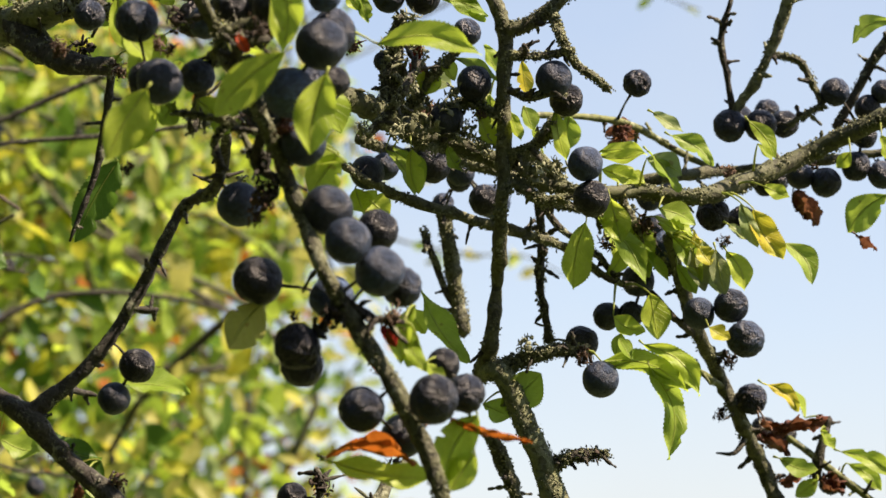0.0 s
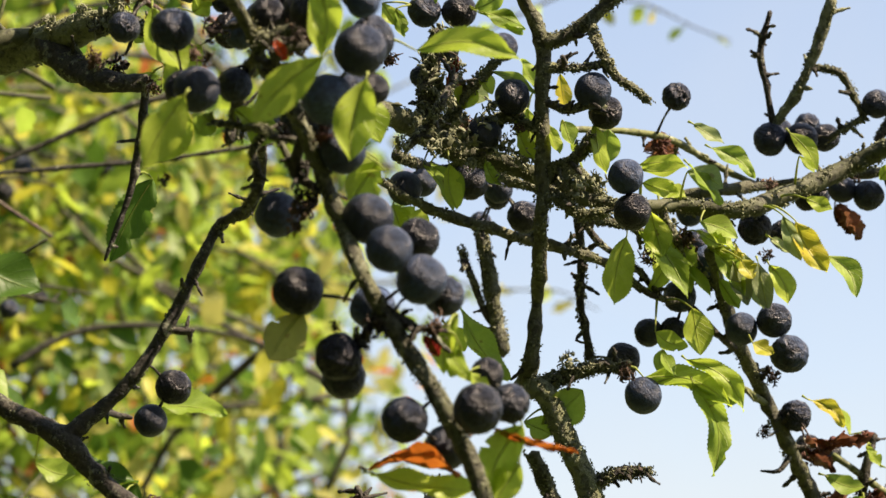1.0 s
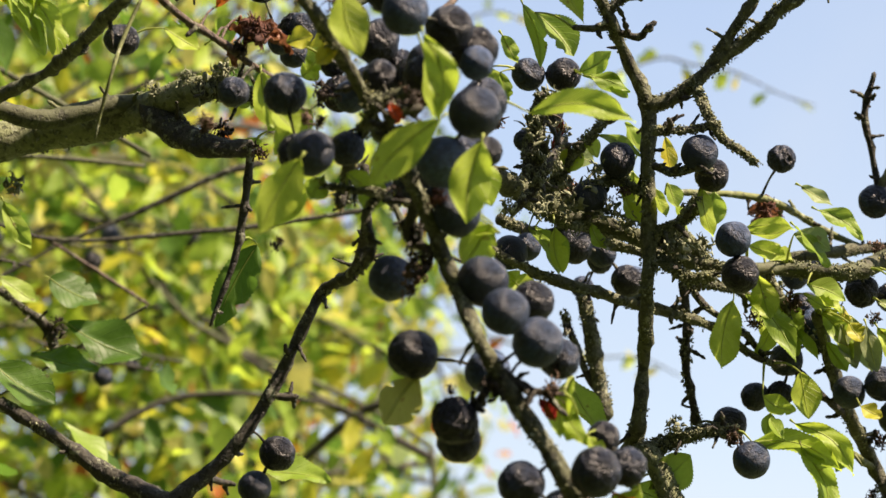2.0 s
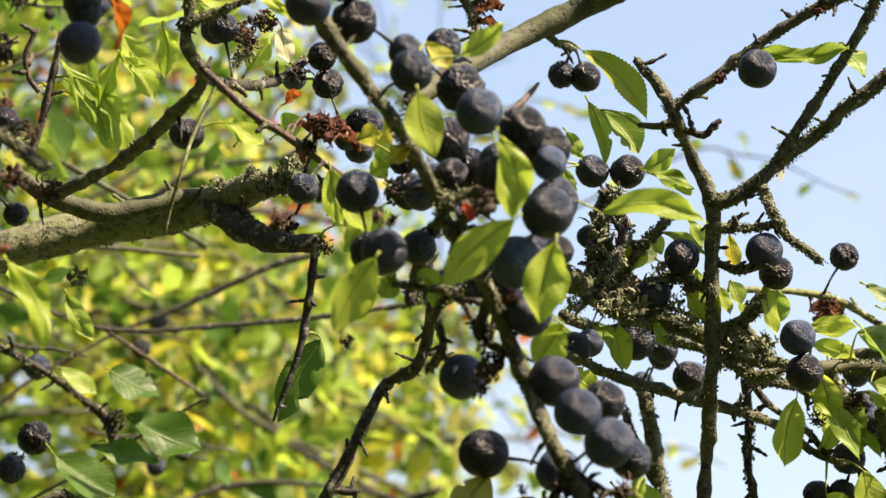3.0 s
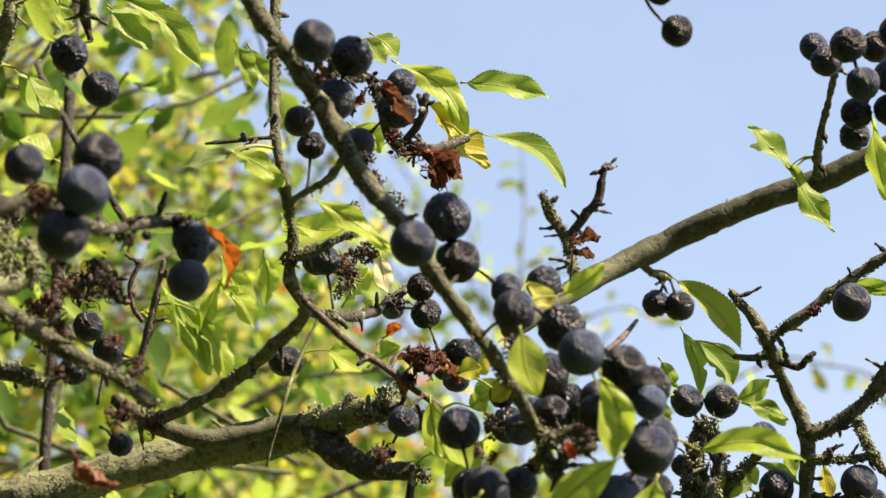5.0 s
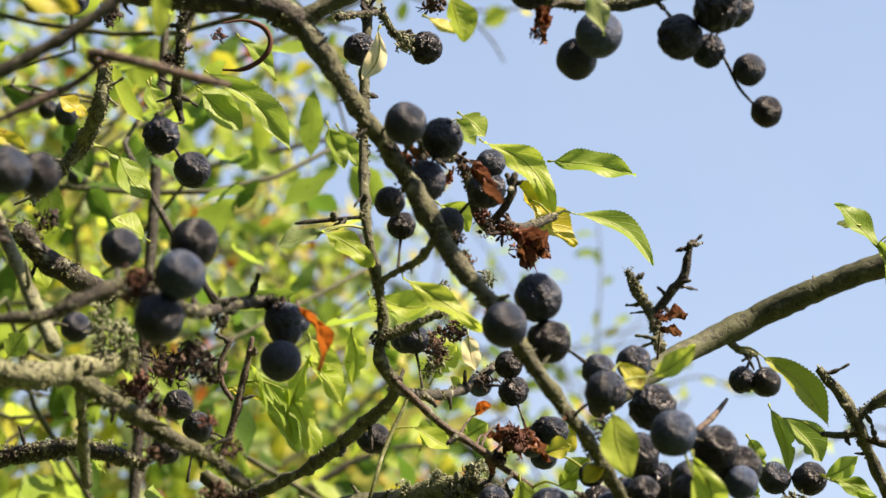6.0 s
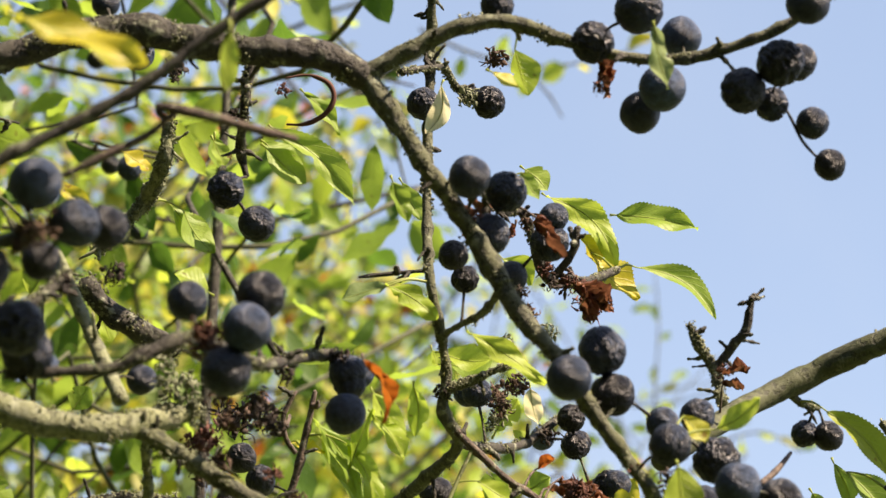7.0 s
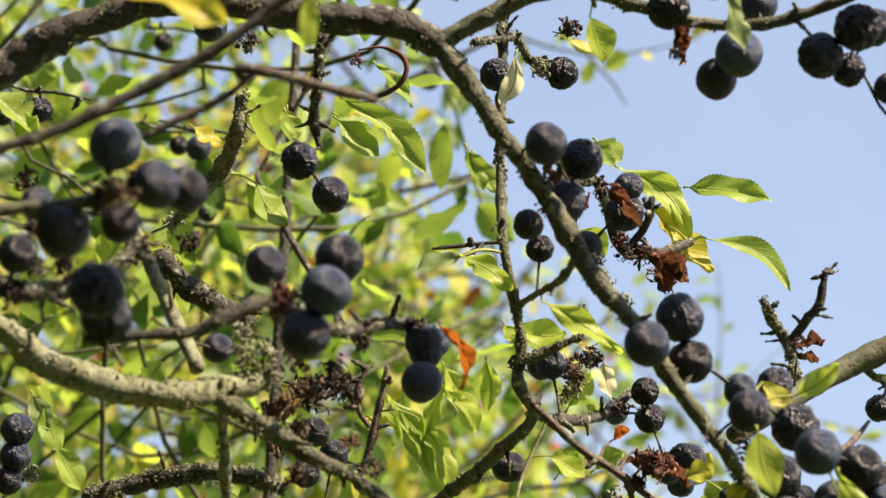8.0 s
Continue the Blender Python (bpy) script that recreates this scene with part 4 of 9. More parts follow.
upright = branch('pale upright shoot with small spurs', [(0.1815, 0.9366, 1.6952, 0.0016), (0.1894, 0.9326, 1.7064, 0.0018), (0.1953, 0.9284, 1.7195, 0.0018), (0.2006, 0.9231, 1.7363, 0.0018)], 'bark_pale', knob=1, lichen=14, spurs=6, seed=38)
upright2 = branch('thin dark bare upright twig with buds', [(0.1815, 0.9366, 1.6952, 0.0012), (0.1790, 0.9341, 1.7087, 0.0012), (0.1770, 0.9319, 1.7202, 0.0012), (0.1802, 0.9281, 1.7333, 0.0010)], 'bark_dark', knob=1, lichen=0, spurs=9, seed=39)
curl = branch('short lichened twig curling to a sloe', [(0.1932, 0.9301, 1.7142, 0.0010), (0.2026, 0.9285, 1.7124, 0.0010), (0.2068, 0.9288, 1.7067, 0.0010), (0.2115, 0.9300, 1.6962, 0.0008)], 'bark', knob=1, lichen=40, spurs=3, seed=40)
curl2 = branch('thin lichened twig reaching a sloe', [(0.2000, 0.9338, 1.6904, 0.0010), (0.2066, 0.9315, 1.6943, 0.0010), (0.2115, 0.9300, 1.6962, 0.0008)], 'bark', knob=1, lichen=14, spurs=2, seed=41)
edge = branch('bare spurred twig at the bush edge', [(0.2193, 0.9462, 1.6917, 0.0016), (0.2258, 0.9421, 1.7037, 0.0016), (0.2313, 0.9385, 1.7140, 0.0016), (0.2396, 0.9334, 1.7270, 0.0014)], 'bark_dark', knob=1, lichen=14, spurs=8, seed=42)
lowright = branch('dark brown sloping twig with sloes and spurs', [(0.1537, 0.9035, 1.6463, 0.0021), (0.1596, 0.9196, 1.6334, 0.0023), (0.1683, 0.9360, 1.6163, 0.0025), (0.1783, 0.9518, 1.6024, 0.0025), (0.1840, 0.9520, 1.5896, 0.0025), (0.1933, 0.9679, 1.5772, 0.0026), (0.1999, 0.9677, 1.5603, 0.0028), (0.2045, 0.9675, 1.5465, 0.0028)], 'bark', knob=1, lichen=30, spurs=14, seed=43)
lowtwig = branch('thin dark twig crossing to the sloping stem', [(0.1270, 0.9088, 1.6379, 0.0011), (0.1362, 0.9085, 1.6318, 0.0011), (0.1483, 0.9218, 1.6314, 0.0011), (0.1567, 0.9217, 1.6222, 0.0011), (0.1683, 0.9360, 1.6163, 0.0014)], 'bark_dark', knob=1, lichen=0, spurs=4, seed=44)
lowtwig2 = branch('thin olive twig behind the leaves', [(0.1607, 0.9380, 1.6107, 0.0010), (0.1674, 0.9374, 1.6057, 0.0012), (0.1792, 0.9525, 1.6008, 0.0012)], 'green', knob=1, lichen=0, spurs=1, seed=45)
lowstub = branch('thin bare thorn on the stem', [(0.1873, 0.9575, 1.5851, 0.0012), (0.1820, 0.9534, 1.5786, 0.0008), (0.1759, 0.9545, 1.5787, 0.0004)], 'bark_dark', knob=1, lichen=0, spurs=0, seed=46)
lowedge = branch('thin olive twig with buds and dry leaves', [(0.2030, 0.9652, 1.5849, 0.0012), (0.2097, 0.9642, 1.5798, 0.0012), (0.2183, 0.9629, 1.5728, 0.0012), (0.2436, 0.9581, 1.5527, 0.0012)], 'green', knob=1, lichen=0, spurs=6, seed=47)
lowspur = branch('dark knobbly upright spur', [(0.2125, 0.9644, 1.5699, 0.0016), (0.2139, 0.9633, 1.5797, 0.0016), (0.2171, 0.9615, 1.5915, 0.0010)], 'bark_dark', knob=1, lichen=0, spurs=8, seed=48)
backstem = branch('lichened upright stem behind', [(0.0827, 0.9726, 1.6652, 0.0024), (0.0847, 0.9741, 1.6552, 0.0026), (0.0868, 0.9760, 1.6413, 0.0026), (0.0898, 0.9782, 1.6234, 0.0026)], 'bark', knob=1, lichen=40, spurs=4, seed=49)
backstem2 = branch('thin lichened twig behind', [(0.0757, 0.9742, 1.6593, 0.0012), (0.0794, 0.9754, 1.6493, 0.0012), (0.0838, 0.9768, 1.6374, 0.0012), (0.0886, 0.9773, 1.6303, 0.0010)], 'bark_dark', knob=1, lichen=20, spurs=6, seed=50)
dangle = branch('crooked dark hanging twig', [(0.1123, 0.9222, 1.6607, 0.0017), (0.1133, 0.9243, 1.6475, 0.0015), (0.1124, 0.9264, 1.6343, 0.0015), (0.1145, 0.9278, 1.6229, 0.0013), (0.1157, 0.9287, 1.6144, 0.0017)], 'bark_dark', knob=1, lichen=20, spurs=6, seed=51)
danglethorn = branch('small bare thorn on the hanging twig', [(0.1143, 0.9276, 1.6242, 0.0010), (0.1111, 0.9285, 1.6207, 0.0006), (0.1150, 0.9281, 1.6195, 0.0004)], 'bark_dark', knob=1, lichen=0, spurs=0, seed=52)
bottomstem = branch('mossy stump of a stem below', [(0.0952, 0.9196, 1.5820, 0.0023), (0.0989, 0.9200, 1.5727, 0.0026), (0.1026, 0.9203, 1.5633, 0.0026), (0.1062, 0.9206, 1.5521, 0.0026)], 'bark', knob=1, lichen=30, spurs=3, seed=53)
bottommass = branch('dark twig with dry tufts under the fruit', [(0.0522, 0.8708, 1.5442, 0.0025), (0.0549, 0.8701, 1.5547, 0.0025), (0.0598, 0.8822, 1.5644, 0.0023), (0.0658, 0.8948, 1.5708, 0.0018)], 'bark', knob=1, lichen=0, spurs=6, seed=54)
bottomtuft = branch('dark dry tufted spur', [(0.0361, 0.8467, 1.5431, 0.0014), (0.0364, 0.8461, 1.5533, 0.0014), (0.0377, 0.8456, 1.5601, 0.0014), (0.0360, 0.8453, 1.5653, 0.0009)], 'bark_dark', knob=1, lichen=0, spurs=9, seed=55)
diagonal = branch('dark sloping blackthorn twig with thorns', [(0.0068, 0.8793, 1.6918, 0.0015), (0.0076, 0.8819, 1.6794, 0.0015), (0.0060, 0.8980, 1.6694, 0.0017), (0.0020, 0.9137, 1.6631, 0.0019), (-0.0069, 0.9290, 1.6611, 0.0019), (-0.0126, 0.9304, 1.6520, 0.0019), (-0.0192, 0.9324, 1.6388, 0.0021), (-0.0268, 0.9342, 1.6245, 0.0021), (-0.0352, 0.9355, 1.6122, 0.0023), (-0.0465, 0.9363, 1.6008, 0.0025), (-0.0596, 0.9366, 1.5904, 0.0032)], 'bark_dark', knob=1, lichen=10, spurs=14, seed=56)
# The shade on this limb is put into its dark bark.
diagonal2 = branch('dark forked lower limb with shade in its bark colour', [(-0.1166, 0.9425, 1.6262, 0.0023), (-0.0999, 0.9458, 1.6160, 0.0025), (-0.0822, 0.9489, 1.6031, 0.0029), (-0.0596, 0.9366, 1.5904, 0.0038), (-0.0520, 0.9379, 1.5810, 0.0034), (-0.0406, 0.9393, 1.5706, 0.0032), (-0.0255, 0.9408, 1.5574, 0.0032), (-0.0159, 0.9416, 1.5460, 0.0032)], 'bark_dark', knob=1, lichen=20, spurs=6, seed=57)
diagspur = branch('small dark knobbly spur', [(-0.0258, 0.9340, 1.6262, 0.0015), (-0.0192, 0.9343, 1.6255, 0.0013), (-0.0167, 0.9343, 1.6259, 0.0010)], 'bark_dark', knob=1, lichen=0, spurs=5, seed=58)
diagspur2 = branch('short dark fruiting spur', [(-0.0481, 0.9364, 1.5995, 0.0011), (-0.0419, 0.9520, 1.5994, 0.0010), (-0.0381, 0.9522, 1.5986, 0.0006)], 'bark_dark', knob=1, lichen=0, spurs=3, seed=59)
bigleft = branch('thick smooth olive-green blackthorn bough', [(-0.1729, 0.9218, 1.6959, 0.0072), (-0.1470, 0.9248, 1.7024, 0.0069), (-0.1245, 0.9265, 1.7097, 0.0067), (-0.1018, 0.9280, 1.7154, 0.0067), (-0.0815, 0.9143, 1.7154, 0.0064), (-0.0618, 0.9004, 1.7165, 0.0060), (-0.0481, 0.8869, 1.7186, 0.0048), (-0.0359, 0.8745, 1.7168, 0.0020)], 'bark_moss', knob=0.5, lichen=70, spurs=8, seed=60)
boughtip = branch('knobbly lichened end of the thick bough', [(-0.0465, 0.8853, 1.7186, 0.0041), (-0.0347, 0.8726, 1.7160, 0.0031), (-0.0253, 0.8612, 1.7092, 0.0021), (-0.0171, 0.8497, 1.7018, 0.0014)], 'bark_dark', knob=1, lichen=60, spurs=8, seed=61)
bigleft2 = branch('dark lower bough running behind the fruit', [(-0.0639, 0.9021, 1.7163, 0.0049), (-0.0536, 0.8897, 1.7055, 0.0044), (-0.0419, 0.8769, 1.6980, 0.0036), (-0.0292, 0.8776, 1.6972, 0.0025)], 'bark_dark', knob=1, lichen=20, spurs=6, seed=62)
bigleft3 = branch('olive side bough resting along the thick bough', [(-0.1274, 0.8850, 1.7231, 0.0024), (-0.1174, 0.8880, 1.7169, 0.0030), (-0.1065, 0.8910, 1.7127, 0.0034), (-0.0966, 0.8940, 1.7113, 0.0035), (-0.0858, 0.8970, 1.7143, 0.0034), (-0.0749, 0.9000, 1.7179, 0.0032), (-0.0620, 0.9030, 1.7191, 0.0028), (-0.0509, 0.9060, 1.7233, 0.0020)], 'bark_olive', knob=0.6, lichen=0, spurs=4, seed=63)
neardiag = branch('smooth brown bare twig crossing other twigs', [(-0.1671, 0.5422, 1.7133, 0.0012), (-0.1508, 0.5444, 1.7196, 0.0013), (-0.1390, 0.5450, 1.7259, 0.0014), (-0.1270, 0.5451, 1.7327, 0.0014), (-0.1150, 0.5446, 1.7399, 0.0014), (-0.1052, 0.5433, 1.7472, 0.0013), (-0.0973, 0.5422, 1.7529, 0.0013), (-0.0856, 0.5406, 1.7605, 0.0012), (-0.0709, 0.5384, 1.7693, 0.0011)], 'bark_dark', knob=0.8, lichen=0, spurs=0, seed=64)
nearpink = branch('slender pinkish-brown bare twig', [(-0.1349, 0.5606, 1.7245, 0.0008), (-0.1257, 0.5607, 1.7294, 0.0009), (-0.1171, 0.5607, 1.7340, 0.0009), (-0.1105, 0.5597, 1.7395, 0.0007)], 'bark_pink', knob=0.4, lichen=0, spurs=0, seed=65)
nearpink2 = branch('pinkish bare twig bending down', [(-0.1129, 0.5601, 1.7374, 0.0009), (-0.1145, 0.5586, 1.7402, 0.0011), (-0.1023, 0.5617, 1.7384, 0.0011), (-0.0924, 0.5643, 1.7364, 0.0011), (-0.0844, 0.5661, 1.7351, 0.0007)], 'bark_pink', knob=0.4, lichen=0, spurs=0, seed=66)
nearberry = branch('grey-brown twig behind a cluster of sloes', [(-0.1711, 0.5515, 1.7038, 0.0015), (-0.1571, 0.5549, 1.7059, 0.0016), (-0.1464, 0.5571, 1.7079, 0.0016), (-0.1399, 0.5639, 1.7128, 0.0014), (-0.1344, 0.5642, 1.7155, 0.0010)], 'bark', knob=1, lichen=0, spurs=5, seed=67)
neartwig = branch('dark lichened twig bearing shrivelled sloes', [(-0.1548, 0.6045, 1.6917, 0.0010), (-0.1421, 0.6071, 1.6933, 0.0012), (-0.1305, 0.6092, 1.6947, 0.0013), (-0.1228, 0.6096, 1.6984, 0.0016), (-0.1147, 0.6169, 1.7045, 0.0017), (-0.1097, 0.6405, 1.7094, 0.0017), (-0.1029, 0.6664, 1.7131, 0.0014), (-0.0971, 0.6920, 1.7225, 0.0013), (-0.0907, 0.7103, 1.7293, 0.0015), (-0.0857, 0.7114, 1.7280, 0.0009)], 'bark_dark', knob=1, lichen=60, spurs=10, seed=68)
palelimb = branch('pale lichen-crusted limb in the sun', [(-0.1943, 0.6455, 1.7136, 0.0031), (-0.1849, 0.6502, 1.7077, 0.0035), (-0.1768, 0.6541, 1.7022, 0.0037), (-0.1672, 0.6577, 1.6988, 0.0038), (-0.1562, 0.6612, 1.6962, 0.0037), (-0.1437, 0.6642, 1.6955, 0.0036), (-0.1339, 0.6740, 1.6999, 0.0035), (-0.1238, 0.6835, 1.7054, 0.0021)], 'bark_pale', knob=0.5, lichen=60, spurs=3, seed=69)
palelimb2 = branch('lichened twig sloping down from the pale limb', [(-0.1363, 0.6714, 1.6986, 0.0025), (-0.1280, 0.6755, 1.6943, 0.0023), (-0.1182, 0.6801, 1.6888, 0.0020), (-0.1097, 0.6828, 1.6840, 0.0019), (-0.1011, 0.6852, 1.6802, 0.0016), (-0.0910, 0.6884, 1.6731, 0.0014)], 'bark', knob=1, lichen=60, spurs=6, seed=70)
greenrod = branch('olive rod crossing behind the near twig', [(-0.1642, 0.6987, 1.7544, 0.0014), (-0.1576, 0.6949, 1.7401, 0.0017), (-0.1506, 0.6910, 1.7260, 0.0018), (-0.1410, 0.6795, 1.7076, 0.0020)], 'bark_pale', knob=0.6, lichen=0, spurs=3, seed=71)
lowvert = branch('upright grey stem in the tangle', [(-0.1378, 0.7001, 1.7053, 0.0013), (-0.1386, 0.7123, 1.6970, 0.0015), (-0.1391, 0.7263, 1.6818, 0.0015)], 'bark_pale', knob=1, lichen=10, spurs=0, seed=72)
lowlimb = branch('dark lichened limb low in the tangle', [(-0.1896, 0.7781, 1.6981, 0.0023), (-0.1720, 0.7808, 1.7036, 0.0025), (-0.1540, 0.7726, 1.7038, 0.0025), (-0.1395, 0.7646, 1.7006, 0.0021), (-0.1299, 0.7670, 1.6979, 0.0016)], 'bark_dark', knob=1, lichen=90, spurs=6, seed=73)
lichstem = branch('lichen-crusted twig in the tangle', [(-0.1477, 0.7713, 1.8215, 0.0015), (-0.1496, 0.7755, 1.8103, 0.0021), (-0.1560, 0.7898, 1.8049, 0.0023), (-0.1632, 0.7916, 1.7963, 0.0017), (-0.1740, 0.8047, 1.7919, 0.0016)], 'bark_pale', knob=1, lichen=90, spurs=8, seed=74)
darklimb = branch('dark limb behind the near twig', [(-0.1688, 0.7619, 1.7676, 0.0030), (-0.1624, 0.7656, 1.7609, 0.0033), (-0.1542, 0.7690, 1.7558, 0.0033), (-0.1445, 0.7840, 1.7536, 0.0030)], 'bark_dark', knob=1, lichen=30, spurs=4, seed=75)
pairstem = branch('dark hanging twig above two sloes', [(-0.1189, 0.7359, 1.8262, 0.0015), (-0.1208, 0.7415, 1.8125, 0.0015), (-0.1233, 0.7559, 1.8068, 0.0013), (-0.1217, 0.7590, 1.7995, 0.0008)], 'bark_dark', knob=1, lichen=20, spurs=8, seed=76)
whitetwig = branch('small dark twig with shrivelled sloes', [(-0.0758, 0.7523, 1.8300, 0.0010), (-0.0698, 0.7630, 1.8359, 0.0010), (-0.0645, 0.7746, 1.8406, 0.0009), (-0.0617, 0.7885, 1.8400, 0.0010), (-0.0574, 0.7902, 1.8368, 0.0009)], 'bark_dark', knob=1, lichen=40, spurs=6, seed=77)
sidetwig = branch('dark twig with wilted fruit and leaves', [(-0.0594, 0.6893, 1.7695, 0.0012), (-0.0519, 0.7076, 1.7766, 0.0011), (-0.0455, 0.7491, 1.7848, 0.0011), (-0.0392, 0.7603, 1.7872, 0.0012), (-0.0329, 0.7775, 1.7739, 0.0015), (-0.0229, 0.8005, 1.7805, 0.0014), (-0.0123, 0.8233, 1.7917, 0.0012)], 'bark_dark', knob=1, lichen=50, spurs=12, seed=78)
sidespur = branch('upright dark knobbly spur', [(-0.0318, 0.7801, 1.7738, 0.0015), (-0.0258, 0.7755, 1.7803, 0.0013), (-0.0236, 0.7727, 1.7881, 0.0010)], 'bark_dark', knob=1, lichen=0, spurs=7, seed=79)
skyspur = branch('forked lichened spur against the sky', [(0.0241, 0.9027, 1.7711, 0.0017), (0.0221, 0.9139, 1.7866, 0.0017), (0.0169, 0.9117, 1.7941, 0.0017), (0.0135, 0.9093, 1.8015, 0.0012)], 'bark', knob=1, lichen=50, spurs=6, seed=80)
skyspur2 = branch('dark knobbly twig tip against the sky', [(0.0221, 0.9139, 1.7866, 0.0015), (0.0279, 0.9114, 1.7939, 0.0015), (0.0327, 0.9095, 1.7994, 0.0015), (0.0343, 0.9070, 1.8067, 0.0010), (0.0355, 0.9054, 1.8112, 0.0008)], 'bark_dark', knob=1, lichen=0, spurs=9, seed=81)
tinystalk = branch('thin hanging stalk with two small sloes', [(0.0331, 0.6917, 1.7930, 0.0004), (0.0349, 0.6929, 1.7898, 0.0004), (0.0376, 0.6949, 1.7848, 0.0004), (0.0416, 0.6964, 1.7805, 0.0003)], 'bark_dark', knob=0.4, lichen=0, spurs=0, seed=82)
thornbit = branch('dark pointed thorn behind sloes', [(0.0267, 0.7344, 1.6997, 0.0010), (0.0318, 0.7427, 1.7060, 0.0008), (0.0362, 0.7511, 1.7131, 0.0005)], 'bark_pink', knob=1, lichen=0, spurs=0, seed=83)
farcane = branch('pale-brown leafy twig with reddish joints', [(-0.1228, 0.8909, 1.7293, 0.0013), (-0.1183, 0.8879, 1.7430, 0.0013), (-0.1147, 0.8840, 1.7583, 0.0011), (-0.1124, 0.8811, 1.7691, 0.0009)], 'bark_pink', knob=1, lichen=0, spurs=4, seed=84)
leftlow = branch('dark lichened twig with leaves', [(-0.1580, 0.9935, 1.6917, 0.0012), (-0.1382, 0.9981, 1.6832, 0.0012), (-0.1202, 1.0025, 1.6716, 0.0014), (-0.1082, 1.0055, 1.6617, 0.0018), (-0.1061, 1.0071, 1.6527, 0.0014)], 'bark_dark', knob=1, lichen=40, spurs=8, seed=85)
leafback = branch('dark spray of twig lying on a leaf', [(-0.0292, 0.8776, 1.6972, 0.0014), (-0.0318, 0.8816, 1.6782, 0.0013), (-0.0345, 0.8842, 1.6641, 0.0011), (-0.0390, 0.8863, 1.6517, 0.0009), (-0.0428, 0.8877, 1.6419, 0.0004)], 'bark_dark', knob=1, lichen=0, spurs=5, seed=86)
farwire = branch('thin dark twig far behind', [(-0.1834, 1.1471, 1.7486, 0.0009), (-0.1511, 1.1549, 1.7338, 0.0009), (-0.1325, 1.1585, 1.7272, 0.0009), (-0.1091, 1.1612, 1.7257, 0.0009), (-0.0761, 1.1633, 1.7284, 0.0010), (-0.0382, 1.1645, 1.7319, 0.0010), (0.0071, 1.1639, 1.7382, 0.0010)], 'bark_dark', knob=1, lichen=0, spurs=0, seed=87)
farwire2 = branch('thin far twig behind the leaves', [(-0.1992, 1.2600, 1.7005, 0.0010), (-0.1693, 1.2604, 1.7238, 0.0010), (-0.1466, 1.2609, 1.7368, 0.0010), (-0.1314, 1.2610, 1.7451, 0.0010), (-0.1007, 1.2613, 1.7577, 0.0013), (-0.0620, 1.2601, 1.7753, 0.0016), (-0.0413, 1.2597, 1.7809, 0.0016)], 'bark_dark', knob=1, lichen=0, spurs=0, seed=88)
farwire3 = branch('thin brown twig far behind', [(-0.1272, 1.1593, 1.7264, 0.0009), (-0.1068, 1.1638, 1.7132, 0.0009), (-0.0856, 1.1680, 1.6994, 0.0007)], 'bark_pink', knob=1, lichen=0, spurs=0, seed=89)
redspur = branch('dark spur with scarlet bud scales', [(0.0124, 0.7135, 1.6607, 0.0013), (0.0153, 0.6967, 1.6630, 0.0015), (0.0218, 0.6962, 1.6644, 0.0012)], 'bark_dark', knob=1, lichen=0, spurs=6, seed=90)
midspur = branch('dark spur under the fruit', [(0.0393, 0.7069, 1.6003, 0.0015), (0.0474, 0.7078, 1.5942, 0.0012), (0.0568, 0.7073, 1.5927, 0.0007)], 'bark_dark', knob=1, lichen=0, spurs=8, seed=91)
fruitspur = branch('dark gnarled fruiting spur', [(0.0402, 0.7072, 1.5985, 0.0015), (0.0358, 0.7089, 1.5914, 0.0013), (0.0343, 0.7092, 1.5900, 0.0009)], 'bark_dark', knob=1, lichen=0, spurs=5, seed=92)
blackspur = branch('dark fruiting spur under sloes', [(0.0210, 0.7088, 1.6447, 0.0018), (0.0188, 0.7203, 1.6364, 0.0016), (0.0276, 0.7129, 1.6289, 0.0012)], 'bark_dark', knob=1, lichen=0, spurs=8, seed=93)
tangle = branch('dark crooked twig in the tangle', [(0.0520, 0.8551, 1.6706, 0.0012), (0.0591, 0.8533, 1.6775, 0.0014), (0.0643, 0.8510, 1.6861, 0.0014), (0.0694, 0.8619, 1.6958, 0.0011)], 'bark_dark', knob=1, lichen=50, spurs=8, seed=94)
tangle2 = branch('dark lichened crooked twig behind the stem', [(0.0765, 0.8801, 1.6719, 0.0015), (0.0801, 0.8776, 1.6826, 0.0015), (0.0865, 0.8765, 1.6852, 0.0013), (0.0968, 0.8764, 1.6806, 0.0011)], 'bark', knob=1, lichen=60, spurs=8, seed=95)
tangle3 = branch('dark twig under the leaves', [(0.1365, 0.8988, 1.6606, 0.0015), (0.1414, 0.9021, 1.6517, 0.0015), (0.1511, 0.9190, 1.6468, 0.0015), (0.1566, 0.9190, 1.6409, 0.0013)], 'bark', knob=1, lichen=40, spurs=10, seed=96)
tangle4 = branch('short dark twig with lichen beside the stem', [(0.0967, 0.8785, 1.6679, 0.0015), (0.1092, 0.8764, 1.6732, 0.0013), (0.1124, 0.8749, 1.6785, 0.0009)], 'bark', knob=1, lichen=60, spurs=8, seed=97)
tangle5 = branch('lichened twig by the upper stem', [(0.0971, 0.8612, 1.6867, 0.0013), (0.1034, 0.8610, 1.6845, 0.0013), (0.1105, 0.8599, 1.6855, 0.0011), (0.1181, 0.8725, 1.6864, 0.0009)], 'bark_dark', knob=1, lichen=40, spurs=6, seed=98)
tangle6 = branch('lichened short twig on the upper stem', [(0.0980, 0.8587, 1.6975, 0.0013), (0.1042, 0.8581, 1.6970, 0.0011), (0.1160, 0.8554, 1.6978, 0.0009)], 'bark_dark', knob=1, lichen=40, spurs=5, seed=99)
